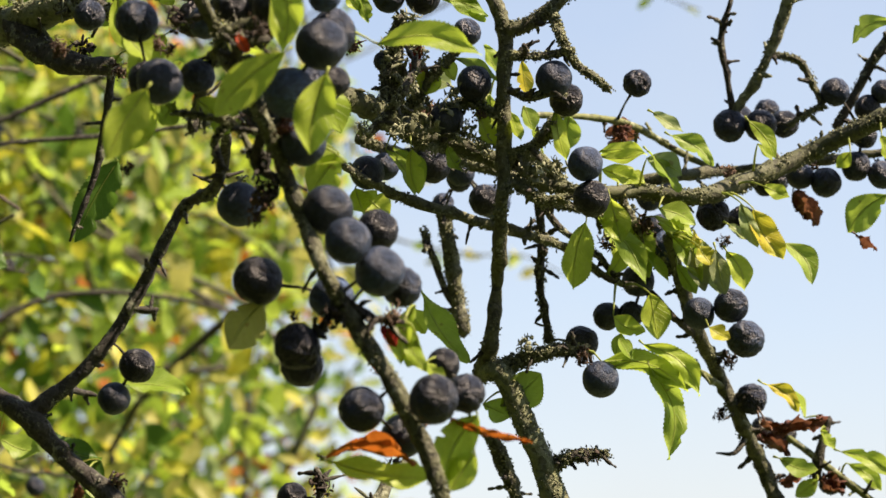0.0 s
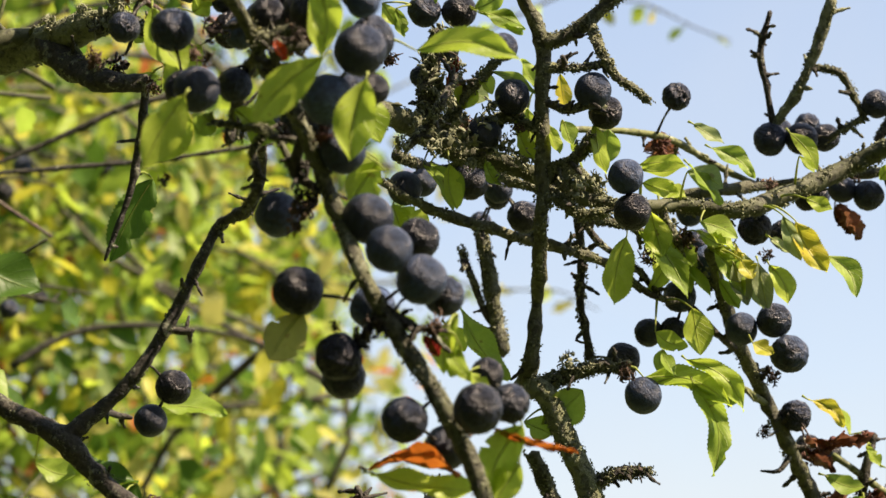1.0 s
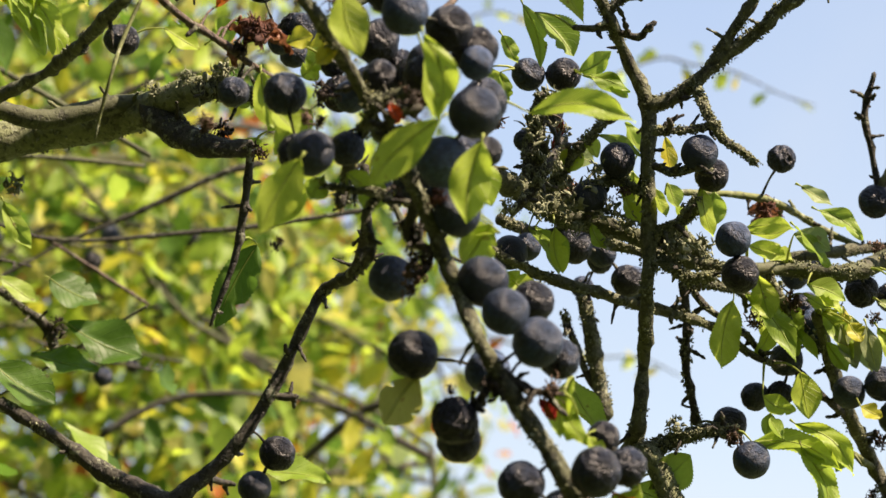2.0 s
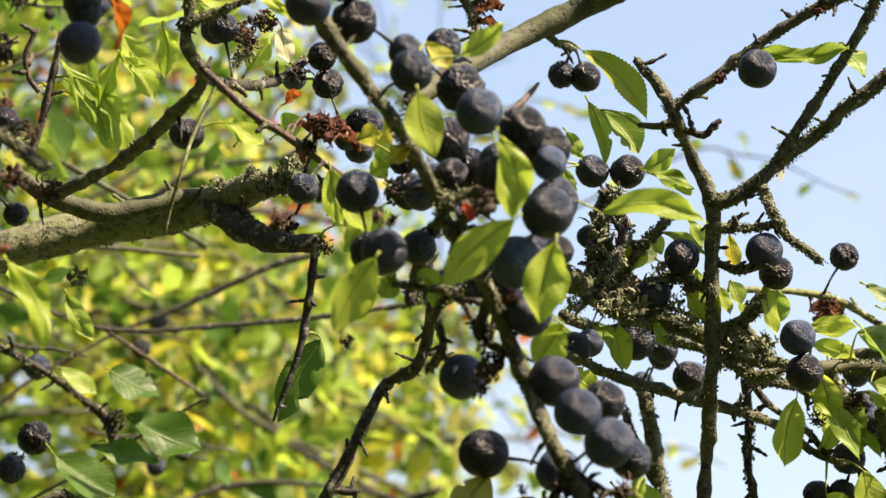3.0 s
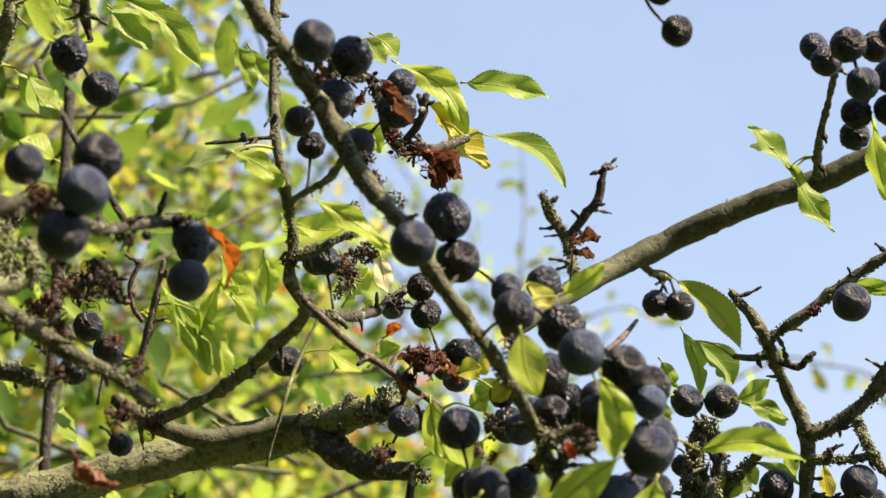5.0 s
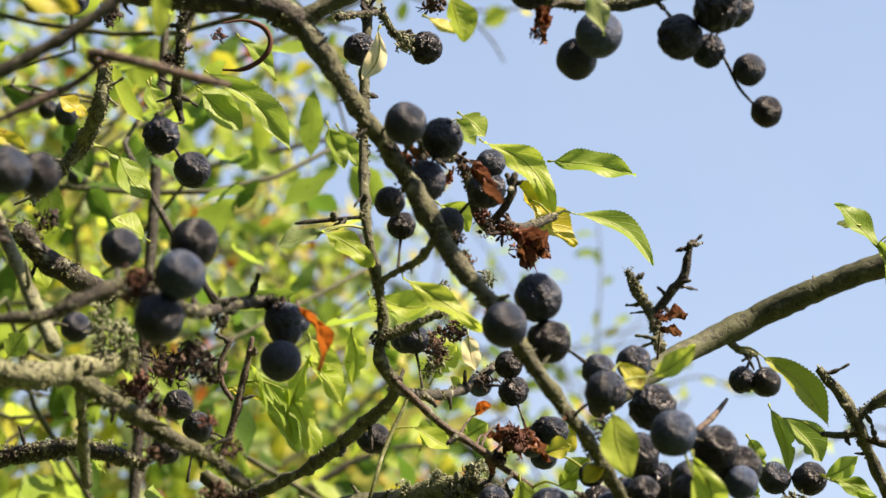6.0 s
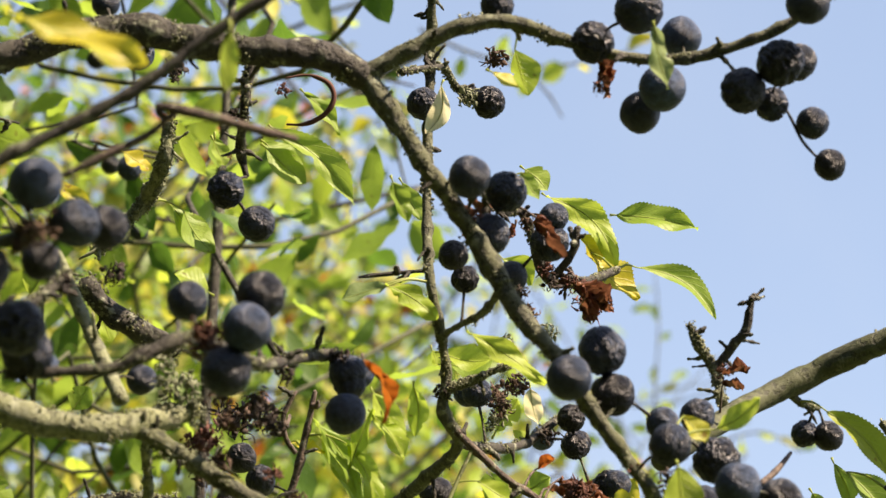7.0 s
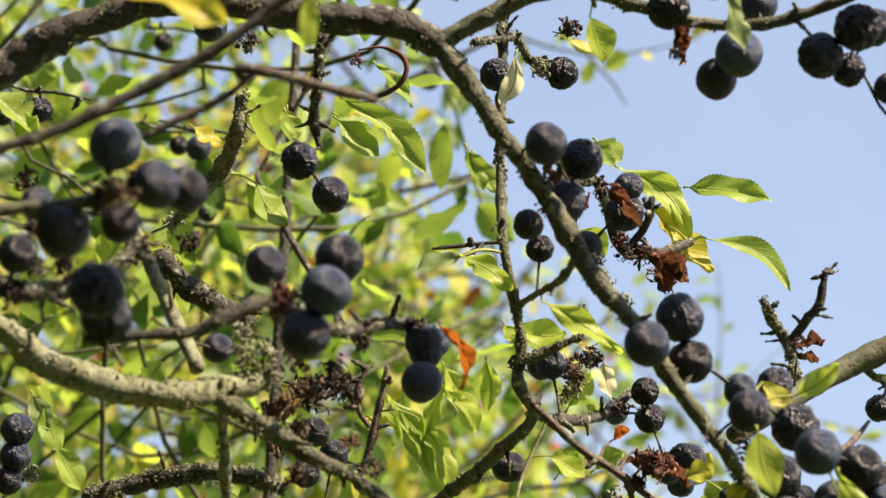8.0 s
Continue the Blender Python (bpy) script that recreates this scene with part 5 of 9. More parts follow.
# Added dark limb that imitates the shade around the near fruit.
shade = branch('dark limb added as shade beside the near fruit', [(-0.1846, 0.6072, 1.7066, 0.0024), (-0.1719, 0.6112, 1.7058, 0.0024), (-0.1632, 0.6205, 1.7095, 0.0022), (-0.1542, 0.6284, 1.7179, 0.0016), (-0.1490, 0.6354, 1.7262, 0.0011)], 'bark_dark', knob=1, lichen=40, spurs=8, seed=100)
tanglelow = branch('crooked lichened twig under the paired sloes', [(0.1123, 0.9222, 1.6607, 0.0013), (0.1284, 0.9206, 1.6580, 0.0013), (0.1386, 0.9201, 1.6521, 0.0015), (0.1486, 0.9187, 1.6451, 0.0013), (0.1587, 0.9176, 1.6352, 0.0011)], 'bark_olive', knob=1, lichen=60, spurs=9, seed=101)
tanglelow2 = branch('dark crooked twig in the leafy tangle', [(0.1138, 0.9026, 1.6686, 0.0011), (0.1118, 0.9058, 1.6601, 0.0011), (0.1175, 0.9083, 1.6502, 0.0011), (0.1285, 0.9086, 1.6426, 0.0011), (0.1376, 0.9096, 1.6315, 0.0009)], 'bark_dark', knob=1, lichen=30, spurs=8, seed=102)
tangleup = branch('lichened short twig beside the stem', [(0.0979, 0.8932, 1.6663, 0.0015), (0.1052, 0.8914, 1.6715, 0.0015), (0.1107, 0.8895, 1.6781, 0.0013), (0.1134, 0.8883, 1.6820, 0.0009)], 'bark', knob=1, lichen=60, spurs=6, seed=103)
tangleback = branch('dark twig in the depth of the tangle', [(0.0509, 0.9091, 1.6801, 0.0017), (0.0646, 0.9236, 1.6782, 0.0017), (0.0778, 0.9223, 1.6798, 0.0017), (0.0900, 0.9223, 1.6739, 0.0015), (0.1050, 0.9216, 1.6689, 0.0013)], 'bark', knob=1, lichen=60, spurs=8, seed=104)
faroff75 = branch('thin dark twig with a sloe far behind', [(-0.1315, 1.3910, 1.7189, 0.0009), (-0.1176, 1.3930, 1.7145, 0.0009), (-0.1050, 1.3940, 1.7143, 0.0009), (-0.0867, 1.3958, 1.7106, 0.0006)], 'bark_dark', knob=1, lichen=0, spurs=2, seed=105)
faroff76 = branch('thin dark twig with a sloe far behind', [(-0.1082, 1.3115, 1.6032, 0.0008), (-0.0952, 1.3128, 1.5990, 0.0008), (-0.0834, 1.3137, 1.5985, 0.0008), (-0.0663, 1.3149, 1.5949, 0.0005)], 'bark_dark', knob=1, lichen=0, spurs=2, seed=106)
faroff108 = branch('thin dark twig with a sloe far behind', [(-0.1640, 1.1103, 1.7126, 0.0007), (-0.1529, 1.1125, 1.7094, 0.0007), (-0.1429, 1.1139, 1.7091, 0.0007), (-0.1283, 1.1162, 1.7062, 0.0005)], 'bark_dark', knob=1, lichen=0, spurs=2, seed=107)
faroff109 = branch('thin dark twig with a sloe far behind', [(-0.1545, 1.3243, 1.7116, 0.0008), (-0.1412, 1.3265, 1.7075, 0.0008), (-0.1293, 1.3277, 1.7072, 0.0008), (-0.1119, 1.3298, 1.7036, 0.0005)], 'bark_dark', knob=1, lichen=0, spurs=2, seed=108)
faroff110 = branch('thin dark twig with a sloe far behind', [(-0.1323, 1.2695, 1.6955, 0.0008), (-0.1196, 1.2714, 1.6915, 0.0008), (-0.1081, 1.2725, 1.6911, 0.0008), (-0.0914, 1.2743, 1.6877, 0.0005)], 'bark_dark', knob=1, lichen=0, spurs=2, seed=109)
faroff111 = branch('thin dark twig with a sloe far behind', [(-0.1777, 1.7016, 1.8539, 0.0010), (-0.1604, 1.7044, 1.8486, 0.0010), (-0.1448, 1.7059, 1.8482, 0.0010), (-0.1222, 1.7085, 1.8437, 0.0007)], 'bark_dark', knob=1, lichen=0, spurs=2, seed=110)
faroff112 = branch('thin dark twig with a sloe far behind', [(-0.1358, 1.8135, 1.8719, 0.0011), (-0.1173, 1.8160, 1.8661, 0.0011), (-0.1006, 1.8171, 1.8657, 0.0011), (-0.0764, 1.8193, 1.8607, 0.0007)], 'bark_dark', knob=1, lichen=0, spurs=2, seed=111)
faroff113 = branch('thin dark twig with a sloe far behind', [(-0.1776, 1.6091, 1.8189, 0.0010), (-0.1613, 1.6118, 1.8139, 0.0010), (-0.1466, 1.6133, 1.8135, 0.0010), (-0.1253, 1.6159, 1.8093, 0.0007)], 'bark_dark', knob=1, lichen=0, spurs=2, seed=112)
faroff114 = branch('thin dark twig with a sloe far behind', [(-0.2202, 1.5157, 1.8125, 0.0009), (-0.2050, 1.5188, 1.8079, 0.0009), (-0.1912, 1.5206, 1.8077, 0.0009), (-0.1713, 1.5237, 1.8038, 0.0006)], 'bark_dark', knob=1, lichen=0, spurs=2, seed=113)
faroff166 = branch('thin dark twig with a sloe far behind', [(-0.2292, 1.0905, 1.9118, 0.0007), (-0.2175, 1.0940, 1.9089, 0.0007), (-0.2070, 1.0960, 1.9091, 0.0007), (-0.1917, 1.0996, 1.9067, 0.0005)], 'bark_dark', knob=1, lichen=0, spurs=2, seed=114)
faroff167 = branch('thin dark twig with a sloe far behind', [(-0.2321, 1.0363, 1.9207, 0.0007), (-0.2210, 1.0399, 1.9180, 0.0007), (-0.2109, 1.0419, 1.9182, 0.0007), (-0.1962, 1.0456, 1.9161, 0.0005)], 'bark_dark', knob=1, lichen=0, spurs=2, seed=115)
faroff168 = branch('thin dark twig with a sloe far behind', [(-0.2168, 0.9990, 1.9062, 0.0007), (-0.2060, 1.0023, 1.9037, 0.0007), (-0.1962, 1.0042, 1.9038, 0.0007), (-0.1821, 1.0077, 1.9017, 0.0004)], 'bark_dark', knob=1, lichen=0, spurs=2, seed=116)
faroff169 = branch('thin dark twig with a sloe far behind', [(-0.2531, 1.2165, 1.8515, 0.0008), (-0.2404, 1.2200, 1.8482, 0.0008), (-0.2290, 1.2222, 1.8482, 0.0008), (-0.2123, 1.2260, 1.8455, 0.0005)], 'bark_dark', knob=1, lichen=0, spurs=2, seed=117)
faroff170 = branch('thin dark twig with a sloe far behind', [(-0.2676, 1.2734, 1.8597, 0.0008), (-0.2543, 1.2771, 1.8562, 0.0008), (-0.2423, 1.2794, 1.8563, 0.0008), (-0.2250, 1.2833, 1.8534, 0.0005)], 'bark_dark', knob=1, lichen=0, spurs=2, seed=118)
faroff172 = branch('thin dark twig with a sloe far behind', [(-0.2634, 0.8799, 1.8695, 0.0006), (-0.2541, 0.8835, 1.8675, 0.0006), (-0.2456, 0.8857, 1.8679, 0.0006), (-0.2333, 0.8896, 1.8664, 0.0004)], 'bark_dark', knob=1, lichen=0, spurs=2, seed=119)
faroff173 = branch('thin dark twig with a sloe far behind', [(-0.2437, 0.8530, 1.8617, 0.0006), (-0.2346, 0.8564, 1.8597, 0.0006), (-0.2264, 0.8585, 1.8600, 0.0006), (-0.2144, 0.8622, 1.8585, 0.0004)], 'bark_dark', knob=1, lichen=0, spurs=2, seed=120)
faroff174 = branch('thin dark twig with a sloe far behind', [(-0.1639, 1.3540, 2.0875, 0.0009), (-0.1490, 1.3574, 2.0836, 0.0009), (-0.1356, 1.3589, 2.0834, 0.0009), (-0.1162, 1.3621, 2.0800, 0.0006)], 'bark_dark', knob=1, lichen=0, spurs=2, seed=121)
faroff175 = branch('thin dark twig with a sloe far behind', [(-0.2553, 1.1041, 1.9972, 0.0007), (-0.2433, 1.1081, 1.9943, 0.0007), (-0.2324, 1.1102, 1.9947, 0.0007), (-0.2166, 1.1144, 1.9925, 0.0005)], 'bark_dark', knob=1, lichen=0, spurs=2, seed=122)
faroff176 = branch('thin dark twig with a sloe far behind', [(-0.1651, 1.1202, 1.8595, 0.0007), (-0.1532, 1.1230, 1.8561, 0.0007), (-0.1425, 1.1243, 1.8562, 0.0007), (-0.1269, 1.1271, 1.8535, 0.0005)], 'bark_dark', knob=1, lichen=0, spurs=2, seed=123)

trunk = branch('gnarled grey trunk of the blackthorn bush', [(-0.7400, 1.0000, -0.0200, 0.0340), (-0.7200, 1.0200, 0.5000, 0.0280), (-0.7500, 0.9900, 1.0000, 0.0260), (-0.7000, 0.9700, 1.4500, 0.0220), (-0.7300, 0.9500, 1.9000, 0.0160), (-0.6800, 0.9300, 2.3000, 0.0080)], 'bark', knob=0.6, lichen=40, spurs=10, seed=300)
limb0 = branch('grey blackthorn limb running out from the trunk', [(-0.7000, 0.9700, 1.4500, 0.0160), (-0.5155, 0.9531, 1.5660, 0.0129), (-0.3310, 0.9362, 1.6421, 0.0099), (-0.1729, 0.9218, 1.6959, 0.0072)], 'bark', knob=0.6, lichen=40, spurs=10, seed=301)
limb1 = branch('grey blackthorn limb running out from the trunk', [(-0.7250, 0.9550, 1.8000, 0.0120), (-0.5429, 0.8542, 1.8232, 0.0094), (-0.3607, 0.7533, 1.8064, 0.0067), (-0.2046, 0.6669, 1.7806, 0.0045)], 'bark', knob=0.6, lichen=40, spurs=10, seed=302)
limb2 = branch('grey blackthorn limb running out from the trunk', [(-0.7050, 0.9680, 1.5000, 0.0120), (-0.5263, 0.8551, 1.6048, 0.0089), (-0.3475, 0.7422, 1.6695, 0.0058), (-0.1943, 0.6455, 1.7136, 0.0031)], 'bark', knob=0.6, lichen=40, spurs=10, seed=303)
limb3 = branch('grey blackthorn limb running out from the trunk', [(-0.7300, 0.9850, 1.2000, 0.0120), (-0.5153, 0.9701, 1.3792, 0.0086), (-0.3006, 0.9553, 1.5184, 0.0052), (-0.1166, 0.9425, 1.6262, 0.0023)], 'bark', knob=0.6, lichen=40, spurs=10, seed=304)
sloe((-0.0060, 0.6989, 1.6537), 11.9, 'smooth', (-0.0099, 0.7161, 1.6575), seed=0)
sloe((-0.0099, 0.7161, 1.6575), 10.7, 'dimpled', (0.0029, 0.7248, 1.6609), seed=1)
sloe((0.0029, 0.7248, 1.6609), 9.3, 'dimpled', (0.0060, 0.7298, 1.6645), seed=2)
sloe((0.0116, 0.7205, 1.6789), 9.3, 'dimpled', (0.0137, 0.7130, 1.6713), seed=3)
sloe((0.0224, 0.7027, 1.6746), 10.0, 'dimpled', (0.0219, 0.7120, 1.6742), seed=4)
sloe((0.0363, 0.7014, 1.6774), 8.8, 'smooth', (0.0361, 0.7091, 1.6832), seed=5)
sloe((0.0355, 0.6960, 1.6630), 13.4, 'smooth', (0.0272, 0.6990, 1.6510), seed=6)
sloe((0.0386, 0.7212, 1.6722), 12.6, 'dimpled', (0.0361, 0.7091, 1.6832), seed=7)
sloe((0.0272, 0.6990, 1.6510), 13.4, 'smooth', (0.0196, 0.7085, 1.6476), seed=8)
sloe((0.0395, 0.7204, 1.6586), 7.8, 'dimpled', (0.0386, 0.7212, 1.6722), seed=9)
sloe((0.0309, 0.7100, 1.6401), 12.4, 'smooth', (0.0240, 0.7108, 1.6376), seed=10)
sloe((0.0140, 0.7314, 1.6274), 12.1, 'smooth', (0.0083, 0.7331, 1.6337), seed=11)
sloe((0.0373, 0.7129, 1.6228), 13.3, 'smooth', (0.0307, 0.7128, 1.6211), seed=12)
sloe((0.0422, 0.6969, 1.6121), 12.1, 'smooth', (0.0506, 0.7060, 1.6057), seed=13)
sloe((0.0505, 0.7219, 1.6189), 11.0, 'dimpled', (0.0373, 0.7129, 1.6228), seed=14)
sloe((0.0506, 0.7060, 1.6057), 12.8, 'smooth', (0.0432, 0.7074, 1.5970), seed=15)
sloe((0.0567, 0.7148, 1.6029), 10.6, 'dimpled', (0.0506, 0.7060, 1.6057), seed=16)
sloe((0.0192, 0.7165, 1.6047), 12.7, 'dimpled', (0.0385, 0.7222, 1.6010), seed=17)
sloe((0.0295, 0.7098, 1.5865), 12.2, 'wrinkled', (0.0343, 0.7092, 1.5900), seed=18)
sloe((0.0306, 0.7190, 1.5826), 11.5, 'dimpled', (0.0295, 0.7098, 1.5865), seed=19)
sloe((0.0385, 0.7222, 1.6010), 11.9, 'smooth', (0.0506, 0.7060, 1.6057), seed=20)
sloe((0.0460, 0.7107, 1.5704), 11.6, 'dimpled', (0.0547, 0.7096, 1.5754), seed=21)
sloe((0.0572, 0.7255, 1.5648), 11.6, 'smooth', (0.0460, 0.7107, 1.5704), seed=22)
sloe((0.0641, 0.7005, 1.5720), 12.6, 'dimpled', (0.0577, 0.7099, 1.5697), seed=23)
sloe((0.0732, 0.7168, 1.5751), 10.6, 'dimpled', (0.0641, 0.7005, 1.5720), seed=24)
sloe((0.0679, 0.7226, 1.5834), 8.6, 'dimpled', (0.0732, 0.7168, 1.5751), seed=25)
sloe((0.0287, 0.8462, 1.5568), 8.9, 'dimpled', (0.0367, 0.8460, 1.5553), seed=26)
sloe((0.0529, 0.8834, 1.6639), 11.0, 'smooth', (0.0531, 0.8798, 1.6607), seed=27)
sloe((0.0597, 0.9103, 1.6709), 9.4, 'smooth', (0.0578, 0.9173, 1.6789), seed=28)
sloe((0.0875, 0.9132, 1.7176), 9.5, 'dimpled', (0.0904, 0.9179, 1.6955), seed=29)
sloe((0.0873, 0.8750, 1.6918), 11.3, 'dimpled', (0.0865, 0.8765, 1.6852), seed=30)
sloe((0.1114, 0.8588, 1.6899), 11.8, 'smooth', (0.1105, 0.8599, 1.6855), seed=31)
sloe((0.1167, 0.8728, 1.6861), 10.9, 'dimpled', (0.1172, 0.8708, 1.6863), seed=32)
sloe((0.1447, 0.9100, 1.6997), 9.5, 'wrinkled', (0.1396, 0.9266, 1.6900), seed=33)
sloe((0.1215, 0.8629, 1.6633), 11.3, 'smooth', (0.1236, 0.8646, 1.6524), seed=34)
sloe((0.1236, 0.8646, 1.6524), 11.8, 'dimpled', (0.1165, 0.8789, 1.6548), seed=35)
sloe((0.0950, 0.9390, 1.6645), 10.9, 'dimpled', (0.0868, 0.9379, 1.6741), seed=36)
sloe((0.0868, 0.9379, 1.6741), 9.7, 'smooth', (0.0762, 0.9235, 1.6739), seed=37)
sloe((0.0752, 0.9235, 1.6744), 10.0, 'dimpled', (0.0746, 0.9229, 1.6798), seed=38)
sloe((0.0783, 0.8782, 1.6808), 11.0, 'smooth', (0.0790, 0.8782, 1.6805), seed=39)
sloe((0.1802, 0.9377, 1.6909), 11.4, 'dimpled', (0.1815, 0.9366, 1.6952), seed=40)
sloe((0.1907, 0.9357, 1.6907), 11.0, 'dimpled', (0.2000, 0.9338, 1.6904), seed=41)
sloe((0.2016, 0.9496, 1.6940), 9.9, 'dimpled', (0.1858, 0.9511, 1.6962), seed=42)
sloe((0.1984, 0.9652, 1.7018), 8.9, 'dimpled', (0.2016, 0.9496, 1.6940), seed=43)
sloe((0.1858, 0.9511, 1.6962), 9.9, 'smooth', (0.1802, 0.9377, 1.6909), seed=44)
sloe((0.2156, 0.9281, 1.7010), 9.7, 'dimpled', (0.2104, 0.9297, 1.6989), seed=45)
sloe((0.2265, 0.9267, 1.6951), 9.3, 'dimpled', (0.2255, 0.9289, 1.6860), seed=46)
sloe((0.2315, 0.9243, 1.7005), 8.2, 'dimpled', (0.2265, 0.9267, 1.6951), seed=47)
sloe((0.2228, 0.9315, 1.6756), 10.1, 'dimpled', (0.2255, 0.9289, 1.6860), seed=48)
sloe((0.2129, 0.9348, 1.6706), 10.5, 'dimpled', (0.2042, 0.9363, 1.6730), seed=49)
sloe((0.2042, 0.9363, 1.6730), 9.4, 'smooth', (0.1977, 0.9541, 1.6752), seed=50)
sloe((0.1956, 0.9548, 1.6737), 9.2, 'dimpled', (0.1955, 0.9549, 1.6794), seed=51)
sloe((0.2024, 0.9702, 1.6771), 8.1, 'smooth', (0.1977, 0.9541, 1.6752), seed=52)
sloe((0.2255, 0.9289, 1.6860), 9.0, 'dimpled', (0.2156, 0.9281, 1.7010), seed=53)
sloe((0.2316, 0.9300, 1.6724), 9.7, 'dimpled', (0.2228, 0.9315, 1.6756), seed=54)
sloe((0.1701, 0.9142, 1.6557), 11.0, 'wrinkled', (0.1689, 0.9029, 1.6610), seed=55)
sloe((0.1823, 0.9276, 1.6558), 10.2, 'dimpled', (0.1701, 0.9142, 1.6557), seed=56)
sloe((0.1455, 0.9218, 1.6343), 11.1, 'dimpled', (0.1455, 0.9191, 1.6320), seed=57)
sloe((0.1548, 0.9186, 1.6456), 10.7, 'smooth', (0.1535, 0.9202, 1.6447), seed=58)
sloe((0.1546, 0.9330, 1.6535), 10.8, 'smooth', (0.1557, 0.9333, 1.6500), seed=59)
sloe((0.1655, 0.9200, 1.6229), 11.0, 'smooth', (0.1637, 0.9278, 1.6249), seed=60)
sloe((0.1761, 0.9177, 1.6253), 11.4, 'dimpled', (0.1655, 0.9200, 1.6229), seed=61)
sloe((0.1806, 0.9164, 1.6139), 12.5, 'dimpled', (0.1761, 0.9177, 1.6253), seed=62)
sloe((0.1432, 0.9237, 1.6232), 8.8, 'wrinkled', (0.1470, 0.9207, 1.6318), seed=63)
sloe((0.1351, 0.9250, 1.6226), 9.5, 'dimpled', (0.1432, 0.9237, 1.6232), seed=64)
sloe((0.1266, 0.9273, 1.6140), 11.1, 'dimpled', (0.1157, 0.9287, 1.6144), seed=65)
sloe((0.1296, 0.8992, 1.5985), 12.2, 'smooth', (0.1245, 0.8989, 1.6076), seed=66)
sloe((0.1879, 0.9505, 1.5970), 10.8, 'wrinkled', (0.1818, 0.9515, 1.5944), seed=67)
sloe((0.1976, 0.9831, 1.5895), 9.3, 'dimpled', (0.2047, 0.9800, 1.5875), seed=68)
sloe((0.2047, 0.9800, 1.5875), 8.1, 'dimpled', (0.2030, 0.9652, 1.5849), seed=69)
sloe((0.2205, 0.9799, 1.5696), 8.0, 'wrinkled', (0.2183, 0.9629, 1.5728), seed=70)
sloe((0.1436, 0.9348, 1.6532), 10.1, 'smooth', (0.1546, 0.9330, 1.6535), seed=71)
sloe((0.1532, 0.9470, 1.6671), 9.4, 'smooth', (0.1517, 0.9455, 1.6728), seed=72)
sloe((-0.0233, 0.9365, 1.6070), 11.8, 'dimpled', (-0.0329, 0.9352, 1.6152), seed=73)
sloe((-0.0310, 0.9374, 1.5960), 11.1, 'smooth', (-0.0233, 0.9365, 1.6070), seed=74)
sloe((-0.1120, 1.3943, 1.7091), 7.4, 'dimpled', (-0.1115, 1.3935, 1.7143), seed=75)
sloe((-0.0899, 1.3137, 1.5923), 9.0, 'dimpled', (-0.0895, 1.3133, 1.5987), seed=76)
sloe((-0.0250, 0.6823, 1.7144), 11.9, 'smooth', (-0.0246, 0.6902, 1.7167), seed=77)
sloe((-0.0165, 0.6973, 1.7264), 12.7, 'dimpled', (-0.0138, 0.7009, 1.7154), seed=78)
sloe((-0.0138, 0.7009, 1.7154), 11.7, 'dimpled', (-0.0190, 0.6934, 1.7088), seed=79)
sloe((-0.0004, 0.7089, 1.7097), 8.9, 'dimpled', (-0.0138, 0.7009, 1.7154), seed=80)
sloe((0.0099, 0.7392, 1.7204), 9.6, 'dimpled', (0.0108, 0.7462, 1.6954), seed=81)
sloe((0.0010, 0.6877, 1.6980), 11.0, 'dimpled', (-0.0077, 0.6978, 1.6934), seed=82)
sloe((0.0140, 0.7146, 1.7011), 12.8, 'wrinkled', (-0.0004, 0.7089, 1.7097), seed=83)
sloe((0.0179, 0.6821, 1.6857), 12.0, 'smooth', (0.0295, 0.6995, 1.6861), seed=84)
sloe((0.0295, 0.6995, 1.6861), 12.2, 'dimpled', (0.0361, 0.7091, 1.6832), seed=85)
sloe((0.0361, 0.7091, 1.6832), 12.3, 'dimpled', (0.0243, 0.7194, 1.6820), seed=86)
sloe((0.0243, 0.7194, 1.6820), 11.6, 'smooth', (0.0219, 0.7120, 1.6742), seed=87)
sloe((0.0123, 0.7505, 1.6983), 9.9, 'dimpled', (0.0108, 0.7462, 1.6954), seed=88)
sloe((0.0170, 0.7576, 1.6898), 9.4, 'wrinkled', (0.0161, 0.7529, 1.6887), seed=89)
sloe((0.0088, 0.7790, 1.6934), 8.7, 'dimpled', (0.0005, 0.7758, 1.6887), seed=90)
sloe((-0.0296, 0.7753, 1.6894), 8.9, 'dimpled', (-0.0243, 0.7883, 1.7004), seed=91)
sloe((-0.0133, 0.7215, 1.6750), 11.3, 'dimpled', (-0.0099, 0.7161, 1.6575), seed=92)
sloe((0.0037, 0.7608, 1.6841), 9.4, 'smooth', (0.0161, 0.7529, 1.6887), seed=93)
sloe((0.0526, 0.9191, 1.7653), 9.4, 'wrinkled', (0.0562, 0.9144, 1.7734), seed=94)
sloe((0.0606, 0.9188, 1.7644), 10.3, 'dimpled', (0.0570, 0.9164, 1.7737), seed=95)
sloe((0.0599, 0.8843, 1.7226), 10.6, 'dimpled', (0.0667, 0.8880, 1.7107), seed=96)
sloe((0.0712, 0.8836, 1.7221), 11.0, 'dimpled', (0.0599, 0.8843, 1.7226), seed=97)
sloe((0.1077, 0.8325, 1.7415), 12.2, 'smooth', (0.1056, 0.8441, 1.7497), seed=98)
sloe((0.0667, 0.8880, 1.7107), 9.2, 'dimpled', (0.0625, 0.8737, 1.7071), seed=99)
sloe((-0.0146, 0.8576, 1.7313), 9.6, 'wrinkled', (-0.0123, 0.8559, 1.7306), seed=100)
sloe((-0.0252, 0.8524, 1.7423), 8.5, 'wrinkled', (-0.0265, 0.8498, 1.7511), seed=101)
